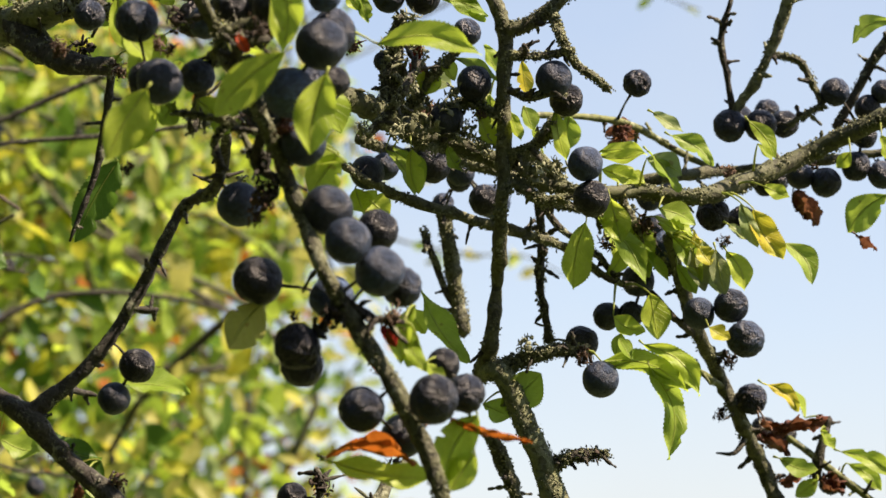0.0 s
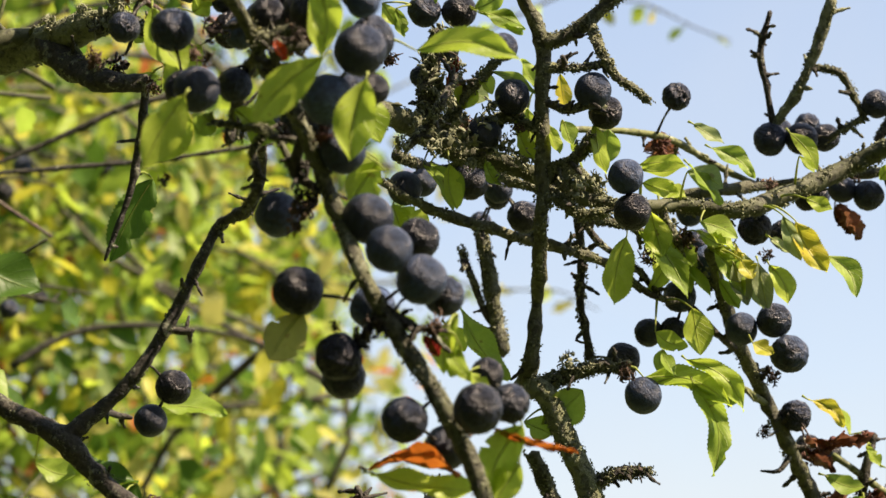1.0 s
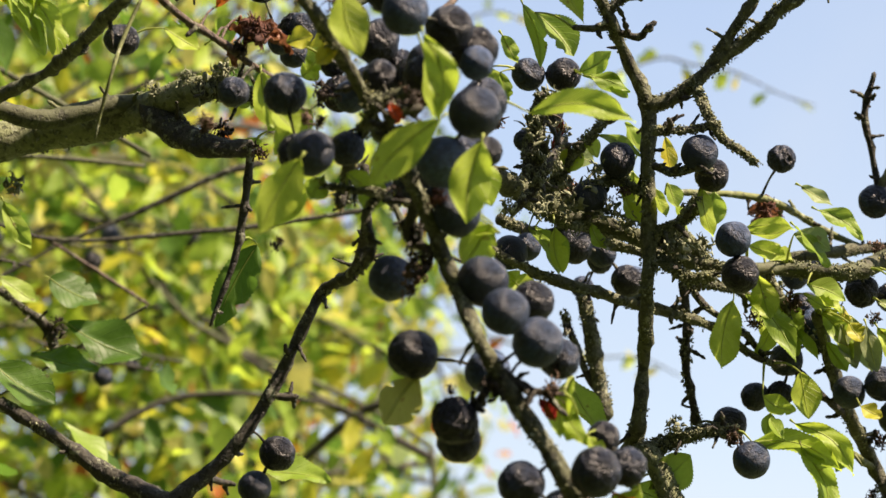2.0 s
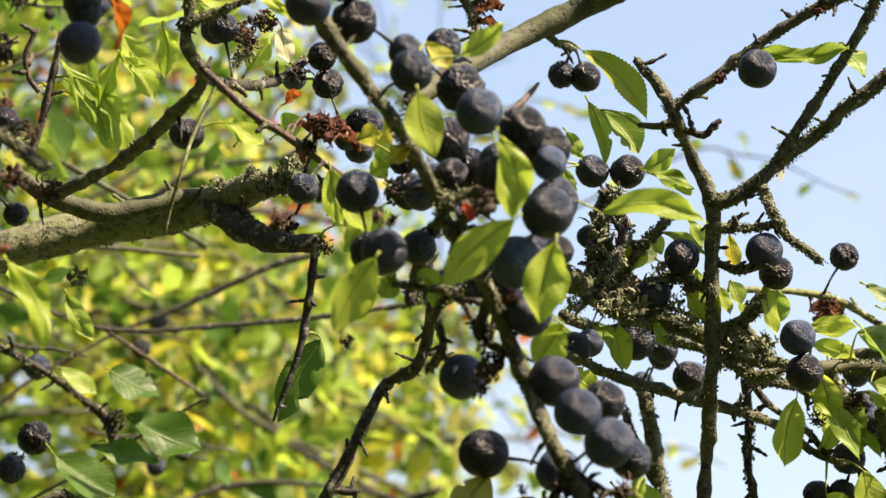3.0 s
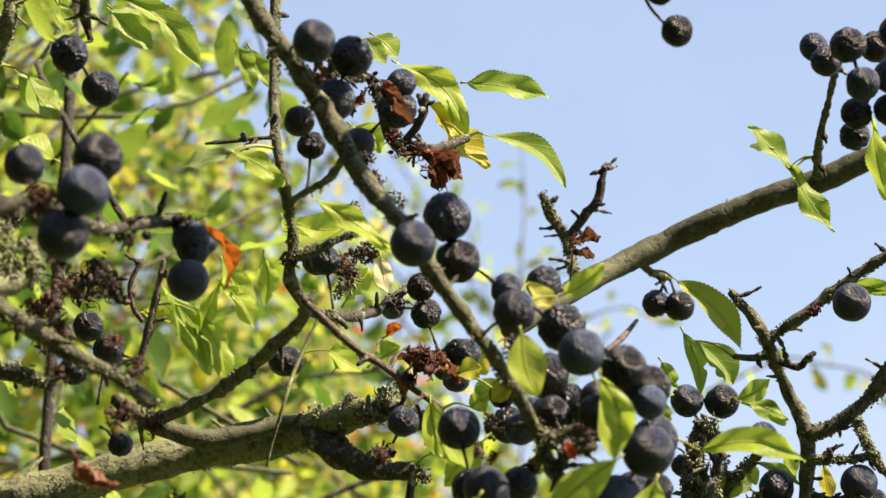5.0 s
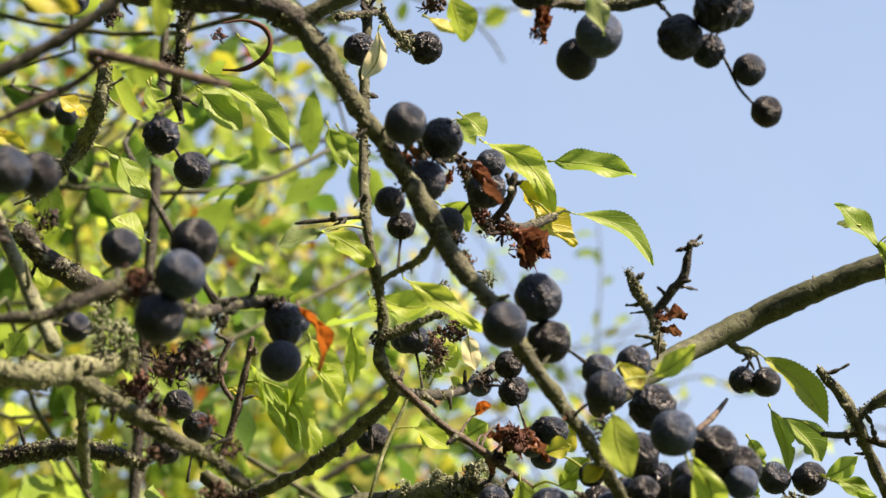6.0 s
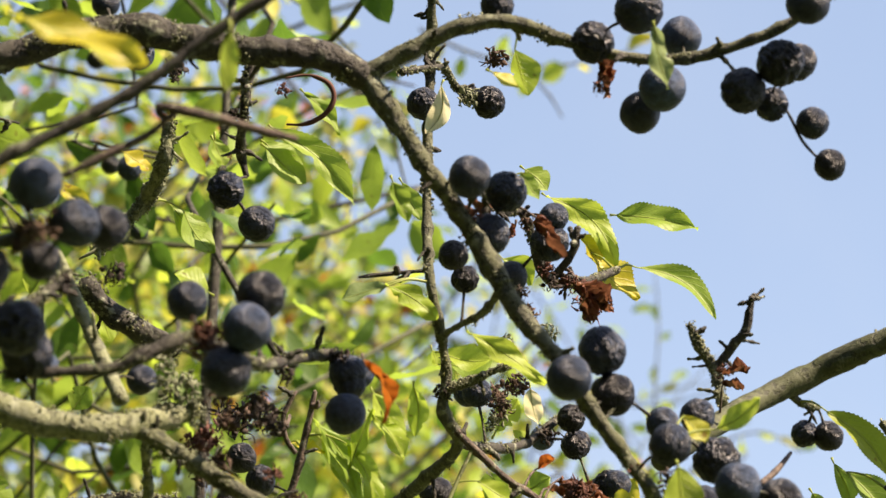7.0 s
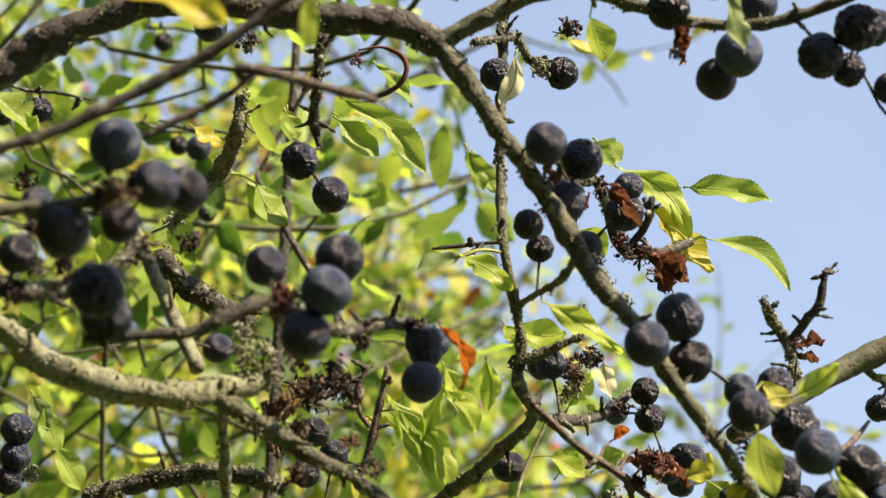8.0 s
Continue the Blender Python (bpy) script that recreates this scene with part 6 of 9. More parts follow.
sloe((-0.0192, 0.8569, 1.7265), 7.8, 'dimpled', (-0.0252, 0.8524, 1.7423), seed=102)
sloe((-0.0713, 0.8942, 1.7381), 9.8, 'dimpled', (-0.0639, 0.9021, 1.7163), seed=103)
sloe((-0.0549, 0.8097, 1.7479), 9.1, 'dimpled', (-0.0517, 0.8089, 1.7301), seed=104)
sloe((-0.1316, 0.9017, 1.7429), 9.3, 'dimpled', (-0.1205, 0.8895, 1.7361), seed=105)
sloe((-0.1121, 0.7880, 1.6855), 7.1, 'wrinkled', (-0.1299, 0.7670, 1.6979), seed=106)
sloe((-0.1274, 0.9531, 1.6472), 11.6, 'wrinkled', (-0.1166, 0.9425, 1.6262), seed=107)
sloe((-0.1484, 1.1145, 1.7018), 10.4, 'dimpled', (-0.1481, 1.1132, 1.7092), seed=108)
sloe((-0.1359, 1.3281, 1.7004), 9.7, 'dimpled', (-0.1355, 1.3271, 1.7073), seed=109)
sloe((-0.1144, 1.2728, 1.6850), 8.7, 'dimpled', (-0.1141, 1.2720, 1.6913), seed=110)
sloe((-0.1535, 1.7069, 1.8395), 12.6, 'dimpled', (-0.1529, 1.7051, 1.8484), seed=111)
sloe((-0.1099, 1.8181, 1.8580), 11.2, 'dimpled', (-0.1093, 1.8166, 1.8658), seed=112)
sloe((-0.1548, 1.6141, 1.8053), 11.9, 'dimpled', (-0.1543, 1.6125, 1.8137), seed=113)
sloe((-0.1989, 1.5209, 1.8012), 9.3, 'dimpled', (-0.1984, 1.5197, 1.8078), seed=114)
sloe((-0.1307, 0.9244, 1.6321), 9.3, 'wrinkled', (-0.1166, 0.9425, 1.6262), seed=115)
sloe((-0.0851, 0.7066, 1.7116), 11.2, 'smooth', (-0.0849, 0.7133, 1.7220), seed=116)
sloe((-0.0849, 0.7133, 1.7220), 8.9, 'dimpled', (-0.0857, 0.7114, 1.7280), seed=117)
sloe((-0.0832, 0.7220, 1.7275), 8.4, 'smooth', (-0.0854, 0.7124, 1.7248), seed=118)
sloe((-0.0514, 0.6802, 1.7692), 11.3, 'smooth', (-0.0594, 0.6893, 1.7695), seed=119)
sloe((-0.0424, 0.6996, 1.7723), 11.3, 'wrinkled', (-0.0471, 0.7035, 1.7613), seed=120)
sloe((-0.0471, 0.7035, 1.7613), 11.3, 'dimpled', (-0.0511, 0.6937, 1.7578), seed=121)
sloe((-0.0315, 0.7526, 1.7762), 11.1, 'wrinkled', (-0.0305, 0.7504, 1.7832), seed=122)
sloe((-0.0305, 0.7504, 1.7832), 8.5, 'dimpled', (-0.0392, 0.7603, 1.7872), seed=123)
sloe((-0.0584, 0.7327, 1.7656), 8.6, 'dimpled', (-0.0556, 0.7451, 1.7627), seed=124)
sloe((-0.0556, 0.7451, 1.7627), 8.1, 'wrinkled', (-0.0563, 0.7436, 1.7486), seed=125)
sloe((-0.0428, 0.7578, 1.7676), 9.5, 'smooth', (-0.0315, 0.7526, 1.7762), seed=126)
sloe((-0.0703, 0.7673, 1.8260), 9.8, 'wrinkled', (-0.0688, 0.7728, 1.8262), seed=127)
sloe((-0.0510, 0.7770, 1.8303), 10.0, 'wrinkled', (-0.0574, 0.7897, 1.8380), seed=128)
sloe((-0.0574, 0.7897, 1.8380), 6.3, 'wrinkled', (-0.0579, 0.7900, 1.8372), seed=129)
sloe((-0.0189, 0.6848, 1.8098), 11.6, 'wrinkled', (-0.0186, 0.6856, 1.8081), seed=130)
sloe((-0.0065, 0.6729, 1.8139), 12.7, 'dimpled', (-0.0189, 0.6848, 1.8098), seed=131)
sloe((0.0052, 0.6934, 1.8149), 11.4, 'smooth', (0.0060, 0.6869, 1.8058), seed=132)
sloe((-0.0002, 0.6814, 1.7950), 12.7, 'smooth', (0.0005, 0.6870, 1.8055), seed=133)
sloe((-0.0060, 0.6927, 1.7924), 11.3, 'smooth', (-0.0002, 0.6814, 1.7950), seed=134)
sloe((0.0383, 0.6713, 1.8150), 11.7, 'smooth', (0.0391, 0.6807, 1.8168), seed=135)
sloe((0.0310, 0.6782, 1.8006), 12.6, 'wrinkled', (0.0293, 0.6914, 1.7941), seed=136)
sloe((0.0370, 0.6954, 1.8082), 10.2, 'dimpled', (0.0293, 0.6914, 1.7941), seed=137)
sloe((0.0212, 0.6814, 1.7941), 12.1, 'wrinkled', (0.0310, 0.6782, 1.8006), seed=138)
sloe((0.0293, 0.6914, 1.7941), 9.2, 'wrinkled', (0.0331, 0.6917, 1.7930), seed=139)
sloe((0.0403, 0.6929, 1.7892), 8.7, 'dimpled', (0.0361, 0.6939, 1.7873), seed=140)
sloe((0.0449, 0.6969, 1.7787), 8.4, 'dimpled', (0.0416, 0.6964, 1.7805), seed=141)
sloe((-0.0449, 0.6884, 1.8225), 9.3, 'dimpled', (-0.0444, 0.6814, 1.8147), seed=142)
sloe((-0.1541, 0.7474, 1.8345), 10.1, 'dimpled', (-0.1477, 0.7713, 1.8215), seed=143)
sloe((-0.1515, 0.6801, 1.8202), 7.7, 'smooth', (-0.1470, 0.6701, 1.8077), seed=144)
sloe((-0.1397, 0.5540, 1.7202), 11.8, 'smooth', (-0.1349, 0.5606, 1.7245), seed=145)
sloe((-0.1326, 0.5649, 1.7149), 11.0, 'dimpled', (-0.1344, 0.5642, 1.7155), seed=146)
sloe((-0.1289, 0.5804, 1.7194), 10.2, 'dimpled', (-0.1326, 0.5649, 1.7149), seed=147)
sloe((-0.1512, 0.5581, 1.7017), 12.0, 'dimpled', (-0.1513, 0.5558, 1.7067), seed=148)
sloe((-0.1431, 0.5803, 1.7114), 9.2, 'dimpled', (-0.1326, 0.5649, 1.7149), seed=149)
sloe((-0.1492, 0.5886, 1.6981), 12.8, 'wrinkled', (-0.1500, 0.6040, 1.6970), seed=150)
sloe((-0.1500, 0.6040, 1.6970), 12.1, 'wrinkled', (-0.1500, 0.6055, 1.6923), seed=151)
sloe((-0.1168, 0.6282, 1.7176), 9.8, 'dimpled', (-0.1127, 0.6245, 1.7065), seed=152)
sloe((-0.0988, 0.6040, 1.7030), 11.8, 'smooth', (-0.1037, 0.6072, 1.6934), seed=153)
sloe((-0.0966, 0.6095, 1.7127), 11.7, 'dimpled', (-0.0988, 0.6040, 1.7030), seed=154)
sloe((-0.1037, 0.6072, 1.6934), 11.8, 'dimpled', (-0.1147, 0.6169, 1.7045), seed=155)
sloe((-0.1388, 0.6961, 1.7179), 8.1, 'smooth', (-0.1447, 0.6842, 1.7147), seed=156)
sloe((-0.1492, 0.6198, 1.6986), 6.7, 'smooth', (-0.1500, 0.6040, 1.6970), seed=157)
sloe((-0.0854, 0.7124, 1.7248), 10.1, 'dimpled', (-0.0857, 0.7114, 1.7280), seed=158)
sloe((-0.1258, 0.7456, 1.7903), 10.8, 'wrinkled', (-0.1217, 0.7590, 1.7995), seed=159)
sloe((-0.1169, 0.7503, 1.7815), 10.7, 'dimpled', (-0.1258, 0.7456, 1.7903), seed=160)
sloe((-0.1314, 0.8461, 1.7368), 9.7, 'dimpled', (-0.1268, 0.8599, 1.7333), seed=161)
sloe((-0.1268, 0.8599, 1.7333), 9.5, 'dimpled', (-0.1298, 0.8640, 1.7160), seed=162)
sloe((-0.2120, 0.7820, 1.7198), 9.7, 'dimpled', (-0.2125, 0.7842, 1.7121), seed=163)
sloe((-0.2125, 0.7842, 1.7121), 9.4, 'dimpled', (-0.2143, 0.7855, 1.7052), seed=164)
sloe((-0.2143, 0.7855, 1.7052), 8.7, 'wrinkled', (-0.1896, 0.7781, 1.6981), seed=165)
sloe((-0.2129, 1.0969, 1.9034), 8.2, 'dimpled', (-0.2125, 1.0950, 1.9089), seed=166)
sloe((-0.2166, 1.0429, 1.9128), 7.8, 'dimpled', (-0.2161, 1.0409, 1.9181), seed=167)
sloe((-0.2018, 1.0058, 1.8971), 9.8, 'dimpled', (-0.2013, 1.0032, 1.9037), seed=168)
sloe((-0.2353, 1.2230, 1.8409), 10.4, 'dimpled', (-0.2349, 1.2211, 1.8482), seed=169)
sloe((-0.2490, 1.2799, 1.8498), 9.2, 'dimpled', (-0.2486, 1.2782, 1.8562), seed=170)
sloe((-0.1235, 0.7669, 1.7023), 8.4, 'wrinkled', (-0.1299, 0.7670, 1.6979), seed=171)
sloe((-0.2504, 0.8864, 1.8629), 7.1, 'dimpled', (-0.2500, 0.8845, 1.8676), seed=172)
sloe((-0.2311, 0.8598, 1.8539), 8.8, 'wrinkled', (-0.2307, 0.8574, 1.8598), seed=173)
sloe((-0.1431, 1.3615, 2.0755), 12.0, 'dimpled', (-0.1426, 1.3581, 2.0834), seed=174)
sloe((-0.2386, 1.1115, 1.9889), 8.5, 'dimpled', (-0.2381, 1.1091, 1.9945), seed=175)
sloe((-0.1485, 1.1246, 1.8528), 4.8, 'dimpled', (-0.1481, 1.1237, 1.8561), seed=176)
sloe((-0.0251, 0.8652, 1.7467), 9.8, 'wrinkled', (-0.0299, 0.8593, 1.7541), seed=177)
sloe((-0.0265, 0.8498, 1.7511), 9.0, 'wrinkled', (-0.0314, 0.8564, 1.7521), seed=178)
sloe((-0.0589, 0.8335, 1.7547), 8.9, 'dimpled', (-0.0549, 0.8097, 1.7479), seed=179)
sloe((-0.0728, 0.8941, 1.7382), 10.0, 'dimpled', (-0.0713, 0.8942, 1.7381), seed=180)
sloe((-0.0123, 0.8559, 1.7306), 9.7, 'dimpled', (-0.0192, 0.8569, 1.7265), seed=181)
sloe((-0.0171, 0.8692, 1.7327), 8.4, 'dimpled', (-0.0153, 0.8709, 1.7266), seed=182)
sloe((-0.0153, 0.8709, 1.7266), 9.1, 'dimpled', (-0.0192, 0.8569, 1.7265), seed=183)
sloe((-0.0363, 0.8776, 1.7522), 8.2, 'smooth', (-0.0251, 0.8652, 1.7467), seed=184)
sloe((0.0885, 0.7529, 1.7957), 8.1, 'dimpled', (0.0948, 0.7488, 1.7905), seed=185)
sloe((0.0908, 0.7438, 1.7879), 9.0, 'dimpled', (0.0948, 0.7472, 1.7909), seed=186)
sloe((0.0954, 0.7316, 1.7879), 10.1, 'dimpled', (0.0952, 0.7413, 1.7929), seed=187)
sloe((0.0996, 0.7350, 1.7778), 9.5, 'dimpled', (0.0954, 0.7316, 1.7879), seed=188)
sloe((0.1087, 0.7432, 1.7831), 9.6, 'dimpled', (0.1101, 0.7385, 1.7946), seed=189)
sloe((0.0994, 0.7481, 1.7736), 9.0, 'wrinkled', (0.1087, 0.7432, 1.7831), seed=190)
sloe((0.1088, 0.7466, 1.7741), 9.3, 'dimpled', (0.1087, 0.7432, 1.7831), seed=191)
sloe((0.1004, 0.7606, 1.7712), 8.8, 'wrinkled', (0.0994, 0.7481, 1.7736), seed=192)
sloe((0.1101, 0.7385, 1.7946), 9.6, 'dimpled', (0.0954, 0.7316, 1.7879), seed=193)
sloe((0.1077, 0.7613, 1.7990), 9.2, 'dimpled', (0.0885, 0.7529, 1.7957), seed=194)
sloe((-0.1714, 0.6012, 1.7115), 9.2, 'dimpled', (-0.1748, 0.6098, 1.7056), seed=195)
sloe((-0.1597, 0.5684, 1.7119), 7.5, 'wrinkled', (-0.1512, 0.5581, 1.7017), seed=196)
sloe((0.1003, 0.9702, 1.6694), 12.4, 'smooth', (0.0885, 0.9695, 1.6800), seed=197)
sloe((0.0873, 0.9540, 1.6745), 9.0, 'dimpled', (0.0868, 0.9379, 1.6741), seed=198)
sloe((0.0594, 0.9032, 1.7052), 7.5, 'wrinkled', (0.0667, 0.8880, 1.7107), seed=199)
sloe((0.0225, 0.7355, 1.6546), 15.8, 'dimpled', (0.0109, 0.7292, 1.6492), seed=200)
sloe((0.0346, 0.7408, 1.6615), 12.8, 'dimpled', (0.0225, 0.7355, 1.6546), seed=201)
sloe((0.0215, 0.7297, 1.6802), 14.0, 'dimpled', (0.0243, 0.7194, 1.6820), seed=202)
sloe((0.0108, 0.7462, 1.6954), 12.2, 'dimpled', (0.0215, 0.7297, 1.6802), seed=203)
sloe((0.0005, 0.7758, 1.6887), 10.6, 'wrinkled', (-0.0014, 0.7779, 1.6978), seed=204)
sloe((0.0161, 0.7529, 1.6887), 13.2, 'wrinkled', (0.0108, 0.7462, 1.6954), seed=205)
sloe((-0.0014, 0.7779, 1.6978), 7.5, 'wrinkled', (-0.0184, 0.7893, 1.6968), seed=206)
sloe((0.0105, 0.7712, 1.6601), 9.5, 'dimpled', (0.0018, 0.7563, 1.6584), seed=207)
sloe((0.0885, 0.9695, 1.6800), 9.5, 'dimpled', (0.0827, 0.9726, 1.6652), seed=208)
sloe((0.1557, 0.9333, 1.6500), 11.5, 'dimpled', (0.1548, 0.9186, 1.6456), seed=209)
sloe((0.1626, 0.9615, 1.6708), 9.5, 'dimpled', (0.1532, 0.9470, 1.6671), seed=210)
sloe((0.1503, 0.9495, 1.6552), 9.7, 'wrinkled', (0.1532, 0.9470, 1.6671), seed=211)
sloe((0.0835, 0.9885, 1.6716), 8.1, 'dimpled', (0.0885, 0.9695, 1.6800), seed=212)
sloe((0.1977, 0.9541, 1.6752), 9.8, 'wrinkled', (0.1983, 0.9539, 1.6795), seed=213)
sloe((0.0762, 0.9235, 1.6739), 12.5, 'dimpled', (0.0762, 0.9225, 1.6799), seed=214)
sloe((0.0726, 0.9210, 1.6882), 9.8, 'wrinkled', (0.0746, 0.9160, 1.6897), seed=215)
leaf(knuckle, (0.0386, 0.7212, 1.6722), (0.0507, 0.7212, 1.6692), (0.0783, 0.7194, 1.6663), 7.5, 'lime', bend=-0.13, curl=-0.1, roll=10, seed=0)
leaf(knuckle, (0.0395, 0.7204, 1.6586), (0.0366, 0.6840, 1.6528), (0.0321, 0.6840, 1.6318), 8.7, 'lime', bend=0.05, curl=0.1, roll=25, seed=1)
leaf(main, (0.0309, 0.7100, 1.6401), (0.0403, 0.7182, 1.6391), (0.0326, 0.7206, 1.6281), 8.8, 'lime', bend=0, curl=0.1, roll=-20, seed=2)
# Pale olive makes up for the shadow that falls on this leaf.
leaf(fruitspur, (0.0192, 0.7165, 1.6047), (0.0205, 0.7164, 1.5990), (0.0117, 0.7181, 1.5869), 10.0, 'olive', bend=0.05, curl=0.05, roll=10, seed=3)
leaf(midspur, (0.0568, 0.7073, 1.5927), (0.0584, 0.7153, 1.5925), (0.0637, 0.7164, 1.5802), 3.9, 'lime', bend=0.12, curl=0.1, roll=30, seed=4)
leaf(midspur, (0.0568, 0.7073, 1.5927), (0.0602, 0.7144, 1.5980), (0.0565, 0.7167, 1.5827), 5.4, 'lime', bend=0.1, curl=0.1, roll=30, seed=5)
leaf(main, (0.0732, 0.7168, 1.5751), (0.0763, 0.7161, 1.5694), (0.0675, 0.7185, 1.5512), 9.0, 'lime', bend=0.1, curl=0.1, roll=10, seed=6)
leaf(main, (0.0460, 0.7107, 1.5704), (0.0375, 0.7199, 1.5580), (0.0643, 0.7185, 1.5524), 8.7, 'lime', bend=0.05, curl=0.1, roll=-15, seed=7)
leaf(main, (0.0460, 0.7107, 1.5704), (0.0367, 0.7199, 1.5593), (0.0599, 0.7185, 1.5565), 6.0, 'orange', bend=-0.16, curl=0.15, roll=10, seed=8)
leaf(main, (0.0604, 0.7102, 1.5643), (0.0690, 0.7170, 1.5685), (0.0894, 0.7153, 1.5624), 2.4, 'orange', bend=0.06, curl=0.1, roll=0, seed=9)
leaf(midspur, (0.0508, 0.7078, 1.5933), (0.0514, 0.7159, 1.5930), (0.0551, 0.7163, 1.5871), 5.1, 'red', bend=0.1, curl=0.3, roll=20, seed=10)
leaf(knuckle, (0.0171, 0.7125, 1.6725), (0.0186, 0.7221, 1.6716), (0.0152, 0.7234, 1.6668), 3.9, 'scarlet', bend=0.1, curl=0.4, roll=20, seed=11)
leaf(leafback, (-0.0333, 0.8834, 1.6690), (-0.0279, 0.8917, 1.6690), (-0.0420, 0.8957, 1.6426), 11.5, 'dark', bend=0.03, curl=0.05, roll=0, seed=12)
leaf(fork, (0.0956, 0.9008, 1.6255), (0.0710, 0.9021, 1.6279), (0.0860, 0.9038, 1.6039), 8.2, 'green', bend=0.06, curl=0.1, roll=10, seed=13)
leaf(diagonal, (-0.0233, 0.9365, 1.6070), (-0.0285, 0.9480, 1.6020), (-0.0059, 0.9490, 1.5982), 10.7, 'green', bend=-0.1, curl=0.1, roll=0, seed=14)
leaf(hub, (0.1253, 0.8911, 1.6592), (0.1249, 0.8928, 1.6497), (0.1202, 0.8968, 1.6279), 11.1, 'lime', bend=0.05, curl=0.1, roll=-10, seed=15)
leaf(hub, (0.1296, 0.8934, 1.6595), (0.1290, 0.8920, 1.6511), (0.1436, 0.8933, 1.6287), 7.4, 'green', bend=-0.12, curl=0.15, roll=20, seed=16)
leaf(hub, (0.1296, 0.8934, 1.6595), (0.1292, 0.8881, 1.6722), (0.1444, 0.8861, 1.6704), 5.2, 'lime', bend=-0.1, curl=0.1, roll=10, seed=17)
leaf(hub, (0.1296, 0.8934, 1.6595), (0.1298, 0.8891, 1.6664), (0.1417, 0.8881, 1.6621), 6.3, 'lime', bend=0, curl=0.1, roll=20, seed=18)
leaf(hub, (0.1435, 0.9027, 1.6613), (0.1453, 0.8923, 1.6708), (0.1565, 0.8915, 1.6647), 7.8, 'pale', bend=-0.1, curl=0.1, roll=20, seed=19)
leaf(hub, (0.1527, 0.9014, 1.6598), (0.1526, 0.8895, 1.6779), (0.1663, 0.8891, 1.6671), 6.6, 'green', bend=-0.15, curl=0.2, roll=10, seed=20)
leaf(hanglichen, (0.1287, 0.8571, 1.6865), (0.1438, 0.8642, 1.6802), (0.1531, 0.8639, 1.6737), 4.8, 'pale', bend=0, curl=0.1, roll=20, seed=21)
leaf(hub, (0.1808, 0.9102, 1.6666), (0.1803, 0.8983, 1.6846), (0.1888, 0.8991, 1.6720), 5.1, 'lime', bend=-0.1, curl=0.1, roll=20, seed=22)
leaf(hub, (0.1712, 0.9043, 1.6620), (0.1804, 0.8954, 1.6549), (0.1895, 0.8964, 1.6374), 8.5, 'yellow', bend=0.05, curl=0.25, roll=10, seed=23)
leaf(hub, (0.1701, 0.9142, 1.6557), (0.1902, 0.8972, 1.6435), (0.1993, 0.8974, 1.6292), 7.3, 'green', bend=-0.25, curl=0.2, roll=10, seed=24)
leaf(hub, (0.2316, 0.9300, 1.6724), (0.2283, 0.9076, 1.6616), (0.2154, 0.9128, 1.6495), 10.2, 'green', bend=0.1, curl=0.1, roll=0, seed=25)
leaf(hub, (0.2129, 0.9348, 1.6706), (0.2179, 0.9094, 1.6478), (0.2234, 0.9090, 1.6420), 4.0, 'rust', bend=0, curl=0.3, roll=0, seed=26)
leaf(footspur, (0.1296, 0.8992, 1.5985), (0.1454, 0.8964, 1.6021), (0.1504, 0.8985, 1.5718), 8.1, 'green', bend=-0.2, curl=0.15, roll=10, seed=27)
leaf(footspur, (0.1245, 0.8989, 1.6076), (0.1299, 0.8985, 1.6042), (0.1572, 0.8954, 1.5928), 8.1, 'lime', bend=-0.2, curl=0.2, roll=20, seed=28)
leaf(footspur, (0.1296, 0.8992, 1.5985), (0.1436, 0.8958, 1.6095), (0.1608, 0.8949, 1.5918), 6.6, 'lime', bend=-0.2, curl=0.2, roll=20, seed=29)
leaf(lowtwig, (0.1391, 0.9112, 1.6315), (0.1469, 0.9023, 1.6272), (0.1491, 0.9040, 1.6120), 9.2, 'lime', bend=0, curl=0.1, roll=15, seed=30)
leaf(lowright, (0.1537, 0.9035, 1.6463), (0.1596, 0.8951, 1.6412), (0.1638, 0.8964, 1.6271), 7.4, 'grey', bend=0, curl=0.1, roll=20, seed=31)
leaf(lowright, (0.1544, 0.9055, 1.6447), (0.1677, 0.8954, 1.6413), (0.1705, 0.8971, 1.6261), 6.6, 'grey', bend=0, curl=0.1, roll=20, seed=32)
leaf(lowright, (0.1701, 0.9142, 1.6557), (0.1713, 0.8948, 1.6402), (0.1768, 0.8957, 1.6271), 7.4, 'lime', bend=-0.15, curl=0.1, roll=20, seed=33)
leaf(lowright, (0.1537, 0.9035, 1.6463), (0.1619, 0.8945, 1.6421), (0.1658, 0.8948, 1.6355), 6.3, 'yellow', bend=0, curl=0.2, roll=20, seed=34)
leaf(lowtwig, (0.1655, 0.9200, 1.6229), (0.1679, 0.9133, 1.6173), (0.1745, 0.9126, 1.6131), 6.3, 'yellow', bend=0, curl=0.2, roll=10, seed=35)
leaf(lowtwig2, (0.1806, 0.9164, 1.6139), (0.1880, 0.9270, 1.5999), (0.1992, 0.9256, 1.5898), 4.8, 'yellow', bend=-0.2, curl=0.2, roll=20, seed=36)
leaf(lowright, (0.1879, 0.9505, 1.5970), (0.1906, 0.9420, 1.5875), (0.2095, 0.9377, 1.5903), 7.7, 'rust', bend=0.15, curl=0.3, roll=20, seed=37)
leaf(lowright, (0.1879, 0.9505, 1.5970), (0.1907, 0.9430, 1.5841), (0.1976, 0.9421, 1.5770), 6.2, 'rust', bend=0, curl=0.35, roll=20, seed=38)
